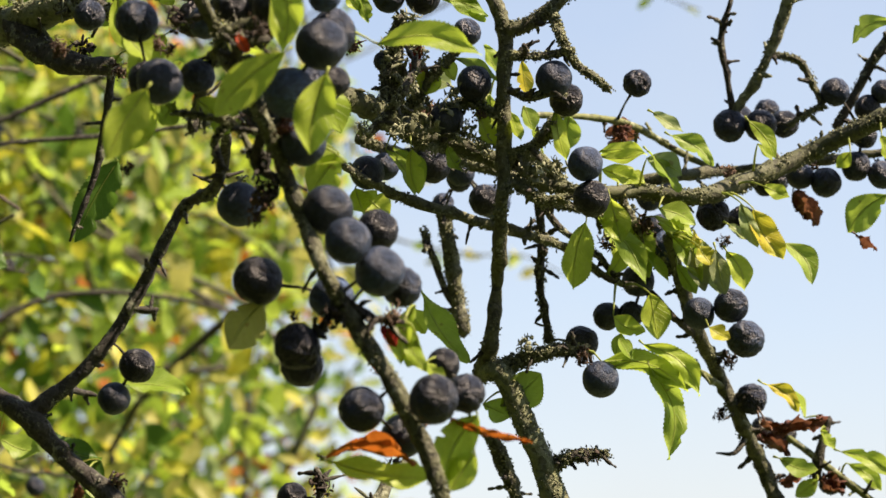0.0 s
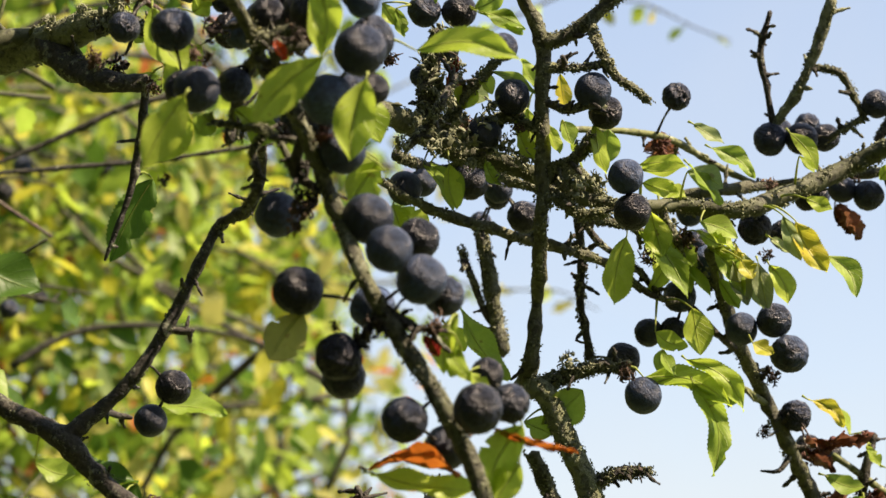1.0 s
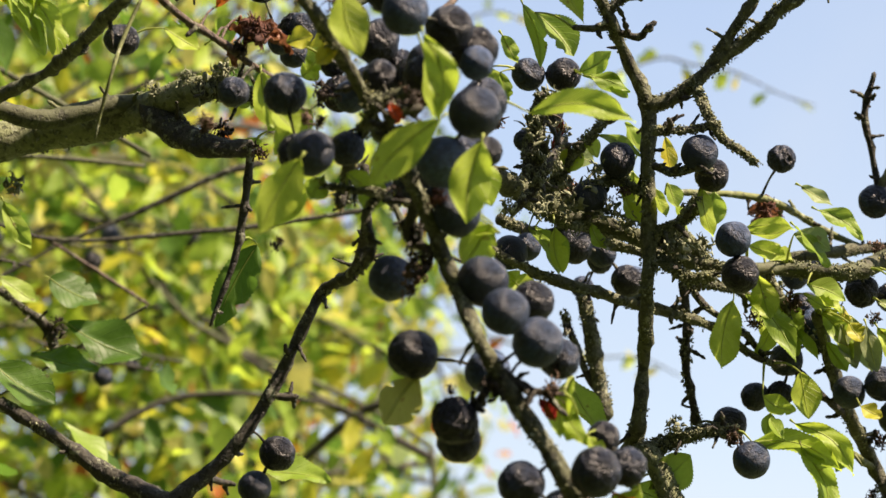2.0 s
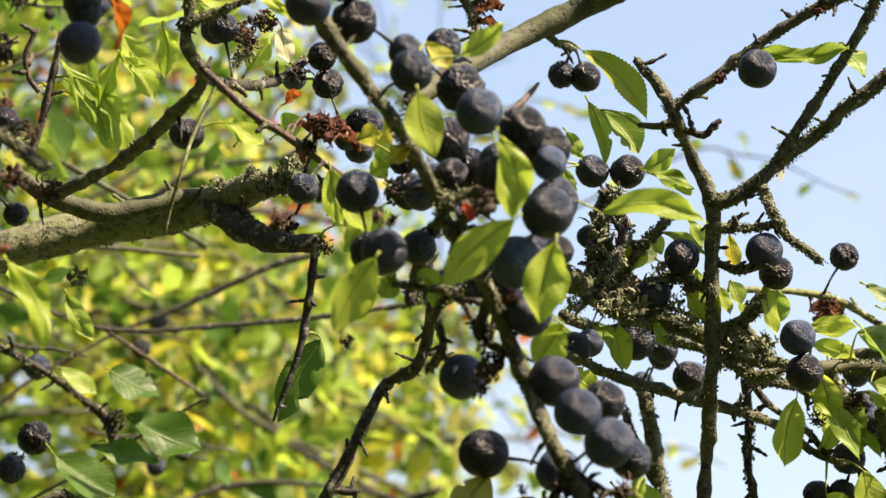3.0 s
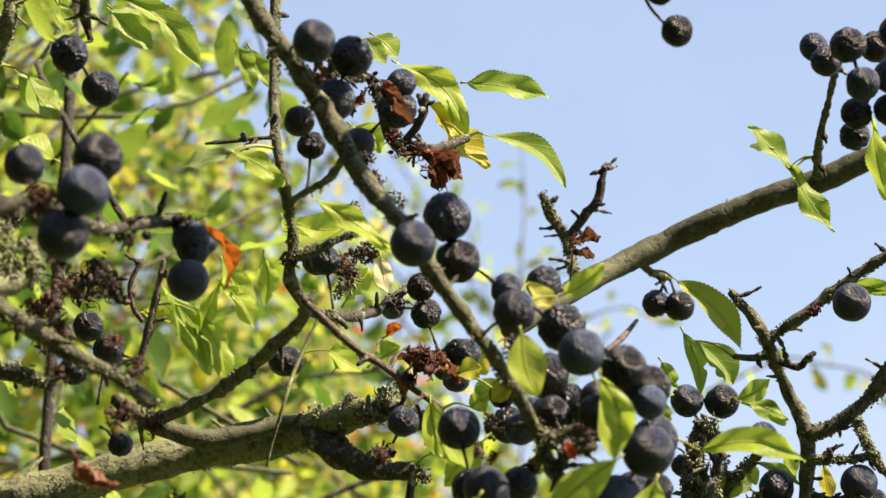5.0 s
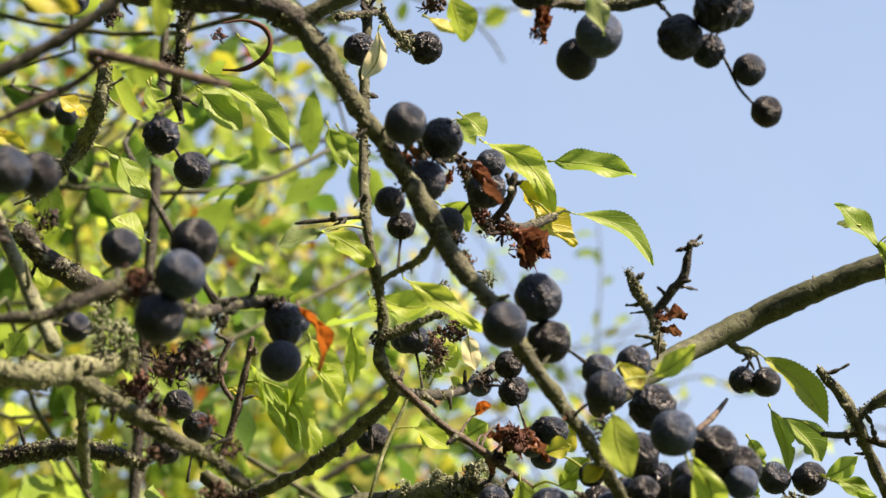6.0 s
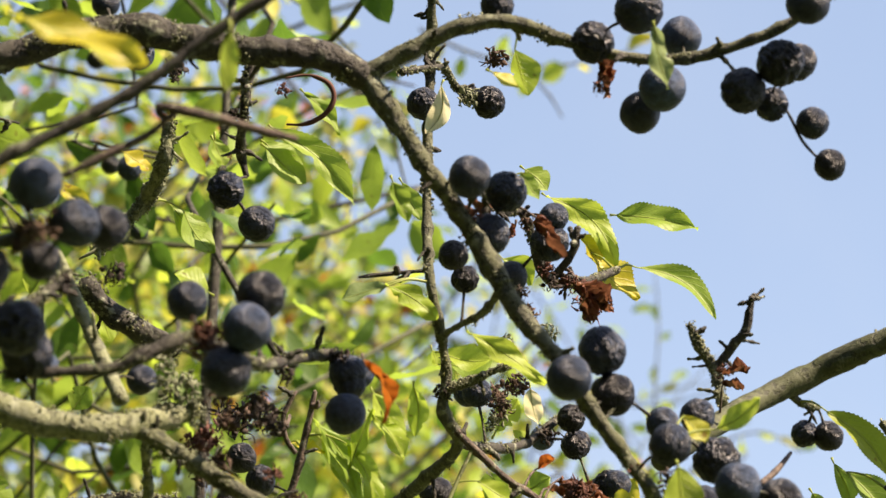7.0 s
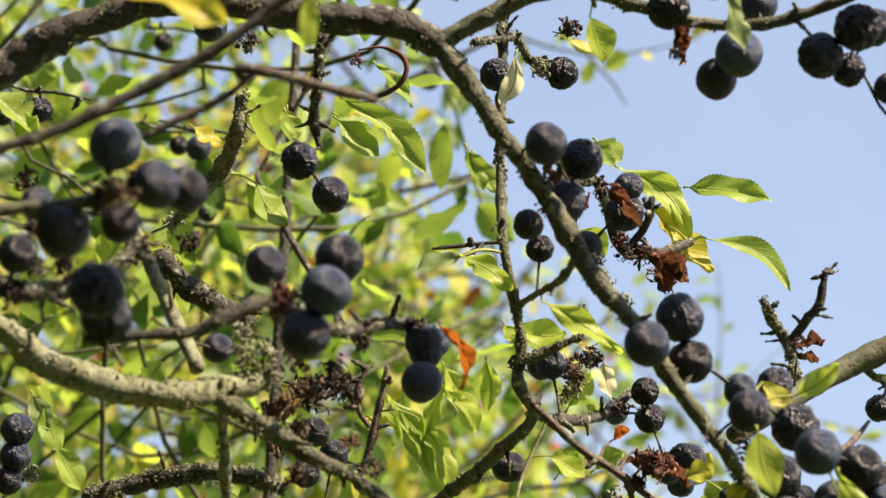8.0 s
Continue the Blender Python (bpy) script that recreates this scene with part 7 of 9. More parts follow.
leaf(lowstub, (0.1820, 0.9534, 1.5786), (0.1957, 0.9425, 1.5759), (0.2085, 0.9402, 1.5714), 6.2, 'green', bend=0.1, curl=0.1, roll=20, seed=39)
leaf(lowspur, (0.2143, 0.9631, 1.5811), (0.2175, 0.9460, 1.5785), (0.2355, 0.9424, 1.5692), 5.8, 'lime', bend=-0.1, curl=0.1, roll=20, seed=40)
leaf(hub, (0.2315, 0.9243, 1.7005), (0.2292, 0.8953, 1.7184), (0.2166, 0.9002, 1.7109), 6.5, 'green', bend=0.25, curl=0.2, roll=20, seed=41)
leaf(tangle2, (0.0901, 0.8764, 1.6840), (0.0929, 0.8831, 1.6898), (0.0937, 0.8860, 1.6750), 7.0, 'lime', bend=0, curl=0.1, roll=20, seed=42)
leaf(fork, (0.0973, 0.8721, 1.6998), (0.1032, 0.8796, 1.7004), (0.1046, 0.8819, 1.6889), 5.2, 'yellow', bend=0, curl=0.15, roll=20, seed=43)
leaf(tangleup, (0.1134, 0.8883, 1.6820), (0.1192, 0.8872, 1.6838), (0.1175, 0.8897, 1.6725), 6.7, 'green', bend=0, curl=0.1, roll=25, seed=44)
leaf(paletwig, (0.1052, 0.9029, 1.6872), (0.1053, 0.8945, 1.6881), (0.1079, 0.8958, 1.6804), 5.2, 'green', bend=0, curl=0.1, roll=20, seed=45)
leaf(fork, (0.0712, 0.8836, 1.7221), (0.0793, 0.8773, 1.7200), (0.0912, 0.8779, 1.7127), 6.3, 'green', bend=-0.1, curl=0.1, roll=10, seed=46)
leaf(hubknob, (0.0599, 0.8843, 1.7226), (0.0508, 0.8788, 1.7220), (0.0531, 0.8810, 1.7128), 4.1, 'green', bend=0, curl=0.1, roll=20, seed=47)
leaf(hubtop, (0.0728, 0.8760, 1.6934), (0.0715, 0.8835, 1.6969), (0.0804, 0.8836, 1.6928), 6.3, 'pale', bend=0, curl=0.1, roll=20, seed=48)
leaf(hub, (0.0679, 0.8894, 1.6784), (0.0616, 0.8949, 1.6743), (0.0709, 0.8969, 1.6604), 7.4, 'green', bend=-0.1, curl=0.15, roll=20, seed=49)
leaf(midtwig, (0.0567, 0.8829, 1.6593), (0.0511, 0.8914, 1.6590), (0.0603, 0.8923, 1.6507), 9.3, 'lime', bend=0, curl=0.1, roll=20, seed=50)
leaf(hub, (0.1527, 0.9014, 1.6598), (0.1491, 0.8947, 1.6543), (0.1610, 0.8936, 1.6485), 7.4, 'green', bend=-0.1, curl=0.1, roll=20, seed=51)
leaf(hub, (0.1318, 0.8951, 1.6598), (0.1326, 0.8904, 1.6572), (0.1363, 0.8923, 1.6426), 7.4, 'lime', bend=0, curl=0.1, roll=30, seed=52)
leaf(foot, (0.1023, 0.9035, 1.5916), (0.0969, 0.9042, 1.5900), (0.1103, 0.9015, 1.6008), 11.1, 'green', bend=0.05, curl=0.1, roll=10, seed=53)
leaf(foot, (0.1006, 0.9033, 1.5954), (0.0913, 0.9047, 1.5909), (0.1005, 0.9042, 1.5866), 8.2, 'green', bend=0, curl=0.1, roll=10, seed=54)
leaf(fork, (0.0949, 0.9007, 1.6183), (0.0664, 0.9032, 1.6225), (0.0723, 0.9038, 1.6138), 7.4, 'lime', bend=0, curl=0.1, roll=20, seed=55)
leaf(hubknob, (0.0619, 0.8744, 1.7037), (0.0693, 0.8822, 1.7032), (0.0703, 0.8840, 1.6951), 4.8, 'red', bend=0, curl=0.3, roll=20, seed=56)
leaf(footspur, (0.1296, 0.8992, 1.5985), (0.1400, 0.8970, 1.6041), (0.1354, 0.8969, 1.6115), 5.5, 'green', bend=0, curl=0.1, roll=20, seed=57)
leaf(lowtwig, (0.1362, 0.9085, 1.6318), (0.1345, 0.9022, 1.6196), (0.1446, 0.9014, 1.6139), 6.7, 'lime', bend=0.1, curl=0.2, roll=10, seed=58)
leaf(lowright, (0.1537, 0.9035, 1.6463), (0.1601, 0.8944, 1.6449), (0.1519, 0.8949, 1.6506), 7.4, 'lime', bend=0, curl=0.1, roll=20, seed=59)
leaf(hub, (0.2168, 0.9150, 1.6836), (0.2162, 0.9082, 1.6761), (0.2117, 0.9102, 1.6711), 4.8, 'lime', bend=0, curl=0.1, roll=0, seed=60)
leaf(hub, (0.2273, 0.9115, 1.6879), (0.2262, 0.9047, 1.6813), (0.2287, 0.9059, 1.6719), 5.5, 'lime', bend=0, curl=0.1, roll=0, seed=61)
leaf(hub, (0.1689, 0.9029, 1.6610), (0.1763, 0.8940, 1.6562), (0.1818, 0.8954, 1.6413), 4.8, 'pale', bend=0, curl=0.1, roll=25, seed=62)
leaf(hub, (0.1759, 0.9074, 1.6643), (0.1848, 0.8976, 1.6625), (0.1930, 0.8966, 1.6586), 4.8, 'lime', bend=0, curl=0.1, roll=20, seed=63)
leaf(lowright, (0.1537, 0.9035, 1.6463), (0.1537, 0.8955, 1.6450), (0.1629, 0.8962, 1.6301), 5.5, 'green', bend=-0.1, curl=0.1, roll=30, seed=64)
leaf(paralleltwig, (0.2044, 0.9519, 1.6798), (0.2060, 0.9532, 1.6704), (0.2119, 0.9540, 1.6585), 8.7, 'rust', bend=0.05, curl=0.4, roll=20, seed=65)
leaf(paletwig, (0.1503, 0.9393, 1.6893), (0.1386, 0.9490, 1.6905), (0.1494, 0.9480, 1.6873), 8.8, 'rust', bend=0, curl=0.4, roll=30, seed=66)
leaf(paletwig, (0.1530, 0.9430, 1.6888), (0.1441, 0.9523, 1.6901), (0.1402, 0.9537, 1.6859), 6.0, 'rust', bend=0, curl=0.4, roll=10, seed=67)
leaf(lowright, (0.1969, 0.9688, 1.5688), (0.2000, 0.9671, 1.5692), (0.2077, 0.9653, 1.5720), 6.3, 'rust', bend=0, curl=0.4, roll=10, seed=68)
leaf(lowspur, (0.2125, 0.9644, 1.5699), (0.2144, 0.9640, 1.5699), (0.2210, 0.9628, 1.5649), 7.1, 'rust', bend=0.1, curl=0.4, roll=10, seed=69)
leaf(lowedge, (0.2206, 0.9625, 1.5709), (0.2231, 0.9616, 1.5756), (0.2343, 0.9596, 1.5656), 5.1, 'lime', bend=-0.1, curl=0.1, roll=20, seed=70)
leaf(lowspur, (0.2167, 0.9618, 1.5900), (0.2089, 0.9634, 1.5917), (0.2041, 0.9634, 1.6016), 6.0, 'lime', bend=0.1, curl=0.1, roll=30, seed=71)
leaf(diagonal, (-0.0596, 0.9366, 1.5904), (-0.0595, 0.9450, 1.5873), (-0.0357, 0.9471, 1.5759), 8.9, 'dark', bend=0.1, curl=0.1, roll=10, seed=72)
leaf(diagonal2, (-0.0672, 0.9409, 1.5949), (-0.0704, 0.9518, 1.5841), (-0.0570, 0.9531, 1.5793), 8.9, 'green', bend=0.1, curl=0.1, roll=10, seed=73)
leaf(diagonal2, (-0.0423, 0.9392, 1.5720), (-0.0414, 0.9471, 1.5731), (-0.0309, 0.9483, 1.5626), 7.0, 'green', bend=0.1, curl=0.1, roll=10, seed=74)
leaf(diagonal2, (-0.0406, 0.9393, 1.5706), (-0.0433, 0.9473, 1.5693), (-0.0451, 0.9478, 1.5616), 5.8, 'rust', bend=0, curl=0.4, roll=0, seed=75)
leaf(diagonal2, (-0.0406, 0.9393, 1.5706), (-0.0357, 0.9471, 1.5759), (-0.0414, 0.9474, 1.5693), 7.7, 'dark', bend=0, curl=0.1, roll=0, seed=76)
leaf(main, (0.0179, 0.6821, 1.6857), (0.0026, 0.6719, 1.6879), (0.0064, 0.6760, 1.6724), 9.7, 'lime', bend=0.06, curl=0.08, roll=5, seed=77)
leaf(redspur, (0.0179, 0.6821, 1.6857), (0.0221, 0.6664, 1.6754), (0.0252, 0.6712, 1.6553), 6.2, 'lime', bend=-0.15, curl=0.2, roll=25, seed=78)
leaf(redspur, (0.0355, 0.6960, 1.6630), (0.0262, 0.6713, 1.6556), (0.0086, 0.6752, 1.6399), 8.8, 'lime', bend=0.06, curl=0.1, roll=0, seed=79)
leaf(main, (0.0010, 0.6877, 1.6980), (0.0132, 0.6949, 1.7041), (0.0247, 0.6923, 1.7117), 5.8, 'lime', bend=0.06, curl=0.1, roll=0, seed=80)
leaf(main, (0.0010, 0.6877, 1.6980), (0.0049, 0.6940, 1.7076), (0.0107, 0.6960, 1.7006), 5.8, 'yellow', bend=0, curl=0.2, roll=10, seed=81)
leaf(main, (-0.0001, 0.7017, 1.6830), (0.0012, 0.7010, 1.6825), (-0.0046, 0.7023, 1.6776), 4.3, 'yellow', bend=0, curl=0.1, roll=20, seed=82)
leaf(pairtwig, (0.0495, 0.9005, 1.7715), (0.0583, 0.8932, 1.7659), (0.0787, 0.8982, 1.7428), 10.2, 'mixed', bend=-0.14, curl=0.12, roll=10, seed=83)
leaf(stub1, (0.0726, 0.8533, 1.7294), (0.0612, 0.8605, 1.7365), (0.0729, 0.8633, 1.7225), 10.2, 'green', bend=-0.08, curl=0.1, roll=5, seed=84)
leaf(stub1, (0.0726, 0.8533, 1.7294), (0.0572, 0.8599, 1.7392), (0.0625, 0.8647, 1.7197), 5.1, 'green', bend=-0.1, curl=0.1, roll=30, seed=85)
leaf(hubknob, (0.0599, 0.8843, 1.7226), (0.0514, 0.8757, 1.7333), (0.0562, 0.8777, 1.7244), 4.4, 'green', bend=0, curl=0.1, roll=20, seed=86)
leaf(hubknob, (0.0712, 0.8836, 1.7221), (0.0761, 0.8772, 1.7214), (0.0862, 0.8747, 1.7274), 6.2, 'green', bend=0.08, curl=0.1, roll=10, seed=87)
leaf(hubknob, (0.0712, 0.8836, 1.7221), (0.0770, 0.8774, 1.7203), (0.0920, 0.8774, 1.7143), 5.1, 'green', bend=-0.1, curl=0.1, roll=20, seed=88)
leaf(forkcross, (0.1073, 0.8436, 1.7508), (0.1086, 0.8509, 1.7538), (0.1386, 0.8472, 1.7515), 5.5, 'green', bend=0.1, curl=0.15, roll=20, seed=89)
leaf(forkright2, (0.1395, 0.8521, 1.7537), (0.1367, 0.8599, 1.7575), (0.1452, 0.8616, 1.7468), 8.0, 'green', bend=-0.2, curl=0.2, roll=10, seed=90)
leaf(bigleft2, (-0.0292, 0.8776, 1.6972), (-0.0147, 0.8860, 1.6977), (-0.0056, 0.8857, 1.6994), 5.5, 'lime', bend=0, curl=0.1, roll=0, seed=91)
leaf(hubknob, (0.0599, 0.8843, 1.7226), (0.0463, 0.8786, 1.7237), (0.0508, 0.8801, 1.7166), 5.5, 'lime', bend=0, curl=0.1, roll=20, seed=92)
leaf(bigleft, (-0.1188, 0.9272, 1.7113), (-0.1157, 0.9394, 1.6943), (-0.1067, 0.9436, 1.6786), 6.3, 'green', bend=0.05, curl=0.1, roll=10, seed=93)
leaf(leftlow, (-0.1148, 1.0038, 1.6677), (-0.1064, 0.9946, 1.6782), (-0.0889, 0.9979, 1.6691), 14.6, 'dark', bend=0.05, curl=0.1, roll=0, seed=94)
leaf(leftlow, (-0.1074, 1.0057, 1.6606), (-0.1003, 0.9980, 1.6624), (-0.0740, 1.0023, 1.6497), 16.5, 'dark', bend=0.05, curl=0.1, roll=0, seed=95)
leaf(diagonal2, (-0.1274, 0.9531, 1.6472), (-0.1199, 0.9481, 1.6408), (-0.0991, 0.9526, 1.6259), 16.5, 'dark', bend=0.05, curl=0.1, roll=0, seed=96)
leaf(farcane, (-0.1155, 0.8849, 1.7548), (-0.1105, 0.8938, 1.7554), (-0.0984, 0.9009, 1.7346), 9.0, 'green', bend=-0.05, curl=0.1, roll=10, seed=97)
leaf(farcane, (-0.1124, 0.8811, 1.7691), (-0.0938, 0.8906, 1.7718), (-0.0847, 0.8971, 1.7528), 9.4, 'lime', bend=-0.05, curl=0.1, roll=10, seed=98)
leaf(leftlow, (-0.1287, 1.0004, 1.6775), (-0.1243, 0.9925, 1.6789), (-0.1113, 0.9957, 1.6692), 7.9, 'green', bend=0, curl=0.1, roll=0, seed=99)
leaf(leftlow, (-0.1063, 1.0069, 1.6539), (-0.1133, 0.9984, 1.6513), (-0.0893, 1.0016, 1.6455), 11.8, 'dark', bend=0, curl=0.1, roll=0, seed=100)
leaf(palelimb2, (-0.0910, 0.6884, 1.6731), (-0.1002, 0.6838, 1.6497), (-0.0910, 0.6896, 1.6272), 7.5, 'lime', bend=-0.16, curl=0.15, roll=0, seed=101)
leaf(palelimb2, (-0.0974, 0.6863, 1.6778), (-0.1090, 0.6805, 1.6586), (-0.1002, 0.6837, 1.6503), 3.1, 'rust', bend=0.2, curl=0.4, roll=20, seed=102)
leaf(neartwig, (-0.0993, 0.6829, 1.7189), (-0.0772, 0.6692, 1.7150), (-0.0730, 0.6743, 1.7002), 4.6, 'orange', bend=-0.26, curl=0.2, roll=-20, seed=103)
leaf(sidetwig, (-0.0123, 0.8233, 1.7917), (-0.0120, 0.8246, 1.8109), (0.0138, 0.8263, 1.8063), 9.4, 'green', bend=-0.06, curl=0.06, roll=0, seed=104)
leaf(sidetwig, (-0.0123, 0.8233, 1.7917), (-0.0342, 0.8216, 1.8162), (-0.0125, 0.8299, 1.7951), 9.4, 'lime', bend=-0.2, curl=0.12, roll=10, seed=105)
leaf(sidetwig, (-0.0123, 0.8233, 1.7917), (-0.0058, 0.8305, 1.7954), (0.0188, 0.8360, 1.7789), 7.6, 'green', bend=-0.22, curl=0.14, roll=5, seed=106)
leaf(sidetwig, (-0.0123, 0.8233, 1.7917), (-0.0214, 0.8286, 1.7999), (-0.0054, 0.8340, 1.7853), 12.0, 'yellow', bend=0.05, curl=0.12, roll=0, seed=107)
leaf(sidetwig, (-0.0123, 0.8233, 1.7917), (-0.0235, 0.8267, 1.8049), (-0.0173, 0.8298, 1.7966), 9.1, 'yellow', bend=0, curl=0.2, roll=0, seed=108)
leaf(clustertwig, (0.1006, 0.8476, 1.7943), (0.0921, 0.8471, 1.7896), (0.0777, 0.8439, 1.8028), 8.3, 'green', bend=0.05, curl=0.1, roll=0, seed=109)
leaf(clustertwig, (0.0997, 0.8398, 1.7933), (0.0845, 0.8455, 1.7967), (0.0788, 0.8460, 1.7968), 4.3, 'cream', bend=0, curl=0.2, roll=0, seed=110)
leaf(clustertwig, (0.1006, 0.8476, 1.7943), (0.0921, 0.8467, 1.7910), (0.1051, 0.8521, 1.7700), 8.3, 'green', bend=0.05, curl=0.1, roll=0, seed=111)
leaf(clustertwig, (0.0997, 0.8398, 1.7933), (0.1173, 0.8389, 1.8040), (0.1220, 0.8469, 1.7790), 10.1, 'lime', bend=0.03, curl=0.06, roll=5, seed=112)
leaf(clustertwig, (0.0978, 0.8187, 1.7910), (0.1164, 0.8140, 1.8183), (0.1289, 0.8189, 1.8005), 8.3, 'lime', bend=-0.25, curl=0.12, roll=10, seed=113)
leaf(oblique, (0.1329, 0.8802, 1.8106), (0.1302, 0.8716, 1.8119), (0.1383, 0.8679, 1.8185), 7.2, 'green', bend=0, curl=0.1, roll=10, seed=114)
leaf(forkcross, (0.1056, 0.8441, 1.7497), (0.1064, 0.8514, 1.7532), (0.1328, 0.8482, 1.7515), 5.4, 'green', bend=0.05, curl=0.1, roll=10, seed=115)
leaf(sidetwig, (-0.0177, 0.8119, 1.7858), (-0.0477, 0.8160, 1.7934), (-0.0389, 0.8193, 1.7853), 7.3, 'lime', bend=-0.2, curl=0.2, roll=20, seed=116)
leaf(whitetwig, (-0.0574, 0.7897, 1.8380), (-0.0407, 0.8064, 1.8196), (-0.0337, 0.8092, 1.8133), 7.2, 'green', bend=-0.1, curl=0.1, roll=20, seed=117)
leaf(sidetwig, (-0.0150, 0.8176, 1.7888), (-0.0445, 0.8183, 1.8055), (-0.0480, 0.8206, 1.7988), 4.7, 'rust', bend=0, curl=0.4, roll=0, seed=118)
leaf(whitetwig, (-0.0574, 0.7897, 1.8380), (-0.0607, 0.8090, 1.8094), (-0.0581, 0.8113, 1.8038), 4.3, 'rust', bend=0, curl=0.4, roll=0, seed=119)
leaf(sidetwig, (-0.0123, 0.8233, 1.7917), (-0.0377, 0.8240, 1.8095), (-0.0324, 0.8273, 1.8013), 6.2, 'rust', bend=0, curl=0.35, roll=20, seed=120)
leaf(oblique, (0.0230, 0.8736, 1.7573), (0.0233, 0.8587, 1.7685), (0.0309, 0.8581, 1.7698), 6.2, 'rust', bend=0, curl=0.35, roll=0, seed=121)
leaf(oblique, (0.0214, 0.8703, 1.7553), (0.0224, 0.8595, 1.7659), (0.0279, 0.8602, 1.7632), 5.5, 'rust', bend=0, curl=0.35, roll=0, seed=122)
leaf(sidespur, (-0.0286, 0.7777, 1.7769), (-0.0241, 0.7781, 1.7732), (-0.0154, 0.7816, 1.7635), 6.7, 'rust', bend=0, curl=0.5, roll=0, seed=123)
leaf(sidespur, (-0.0286, 0.7777, 1.7769), (-0.0224, 0.7787, 1.7716), (-0.0204, 0.7822, 1.7614), 6.0, 'rust', bend=0, curl=0.5, roll=0, seed=124)
leaf(sidetwig, (-0.0282, 0.7887, 1.7757), (-0.0199, 0.7790, 1.7709), (-0.0144, 0.7805, 1.7670), 5.7, 'rust', bend=0, curl=0.5, roll=0, seed=125)
leaf(stemside, (-0.0301, 0.7869, 1.7044), (-0.0240, 0.7959, 1.7159), (-0.0190, 0.7977, 1.7095), 5.0, 'rust', bend=0, curl=0.5, roll=0, seed=126)
leaf(stemside, (-0.0352, 0.7858, 1.7081), (-0.0323, 0.7960, 1.7142), (-0.0215, 0.7970, 1.7119), 5.0, 'rust', bend=0, curl=0.5, roll=0, seed=127)
leaf(stemside, (-0.0339, 0.7860, 1.7072), (-0.0298, 0.7955, 1.7166), (-0.0240, 0.7980, 1.7079), 5.0, 'rust', bend=0, curl=0.5, roll=0, seed=128)
leaf(stemside, (-0.0264, 0.7878, 1.7018), (-0.0190, 0.7964, 1.7143), (-0.0148, 0.7986, 1.7063), 4.0, 'rust', bend=0, curl=0.5, roll=0, seed=129)
leaf(stemside, (-0.0326, 0.7863, 1.7063), (-0.0331, 0.7975, 1.7086), (-0.0306, 0.7991, 1.7030), 4.0, 'rust', bend=0, curl=0.5, roll=0, seed=130)
leaf(stemside, (-0.0399, 0.7858, 1.7110), (-0.0356, 0.7944, 1.7198), (-0.0307, 0.7939, 1.7223), 5.0, 'orange', bend=0, curl=0.3, roll=0, seed=131)
leaf(crosslink, (-0.0554, 0.7402, 1.7480), (-0.0546, 0.7401, 1.7453), (-0.0328, 0.7459, 1.7310), 6.3, 'lime', bend=-0.05, curl=0.1, roll=20, seed=132)
leaf(thinstem, (-0.0668, 0.7652, 1.7684), (-0.0791, 0.7568, 1.7645), (-0.0924, 0.7570, 1.7597), 6.3, 'pale', bend=0.05, curl=0.1, roll=15, seed=133)
leaf(thinstem, (-0.0668, 0.7652, 1.7684), (-0.0796, 0.7566, 1.7649), (-0.0646, 0.7613, 1.7554), 7.2, 'lime', bend=-0.1, curl=0.1, roll=10, seed=134)
leaf(farcane, (-0.0728, 0.8941, 1.7382), (-0.0704, 0.8811, 1.7829), (-0.0536, 0.8831, 1.7806), 8.6, 'lime', bend=0.1, curl=0.1, roll=10, seed=135)
leaf(whitetwig, (-0.0574, 0.7897, 1.8380), (-0.0791, 0.8061, 1.8152), (-0.0733, 0.8109, 1.8040), 5.2, 'green', bend=0, curl=0.2, roll=20, seed=136)
leaf(wilttwig, (-0.0363, 0.8776, 1.7522), (-0.0401, 0.8671, 1.7660), (-0.0383, 0.8705, 1.7549), 6.4, 'cream', bend=0, curl=0.3, roll=20, seed=137)
leaf(farcane, (-0.1129, 0.8818, 1.7665), (-0.0935, 0.8853, 1.7626), (-0.0831, 0.8904, 1.7482), 7.8, 'lime', bend=-0.1, curl=0.1, roll=10, seed=138)
leaf(farcane, (-0.1144, 0.8836, 1.7599), (-0.1129, 0.8837, 1.7602), (-0.0986, 0.8924, 1.7352), 8.2, 'green', bend=-0.12, curl=0.1, roll=15, seed=139)
leaf(farcane, (-0.1217, 0.8902, 1.7327), (-0.1238, 0.8899, 1.7329), (-0.1173, 0.8925, 1.7259), 7.4, 'yellow', bend=0, curl=0.1, roll=0, seed=140)
leaf(farcane, (-0.1173, 0.8870, 1.7468), (-0.1009, 0.8896, 1.7445), (-0.0935, 0.8847, 1.7644), 5.6, 'lime', bend=0, curl=0.1, roll=30, seed=141)
leaf(bigleft, (-0.0713, 0.8942, 1.7381), (-0.0581, 0.8941, 1.7419), (-0.0469, 0.8967, 1.7349), 8.2, 'lime', bend=0, curl=0.1, roll=0, seed=142)
leaf(wilttwig, (-0.0363, 0.8776, 1.7522), (-0.0423, 0.8724, 1.7475), (-0.0460, 0.8707, 1.7527), 6.4, 'lime', bend=0, curl=0.1, roll=0, seed=143)
leaf(bigleft2, (-0.0292, 0.8776, 1.6972), (-0.0238, 0.8766, 1.7026), (-0.0156, 0.8744, 1.7124), 9.1, 'lime', bend=0, curl=0.1, roll=0, seed=144)
leaf(boughtip, (-0.0347, 0.8726, 1.7160), (-0.0347, 0.8739, 1.7122), (-0.0256, 0.8747, 1.7105), 6.2, 'green', bend=0, curl=0.1, roll=0, seed=145)
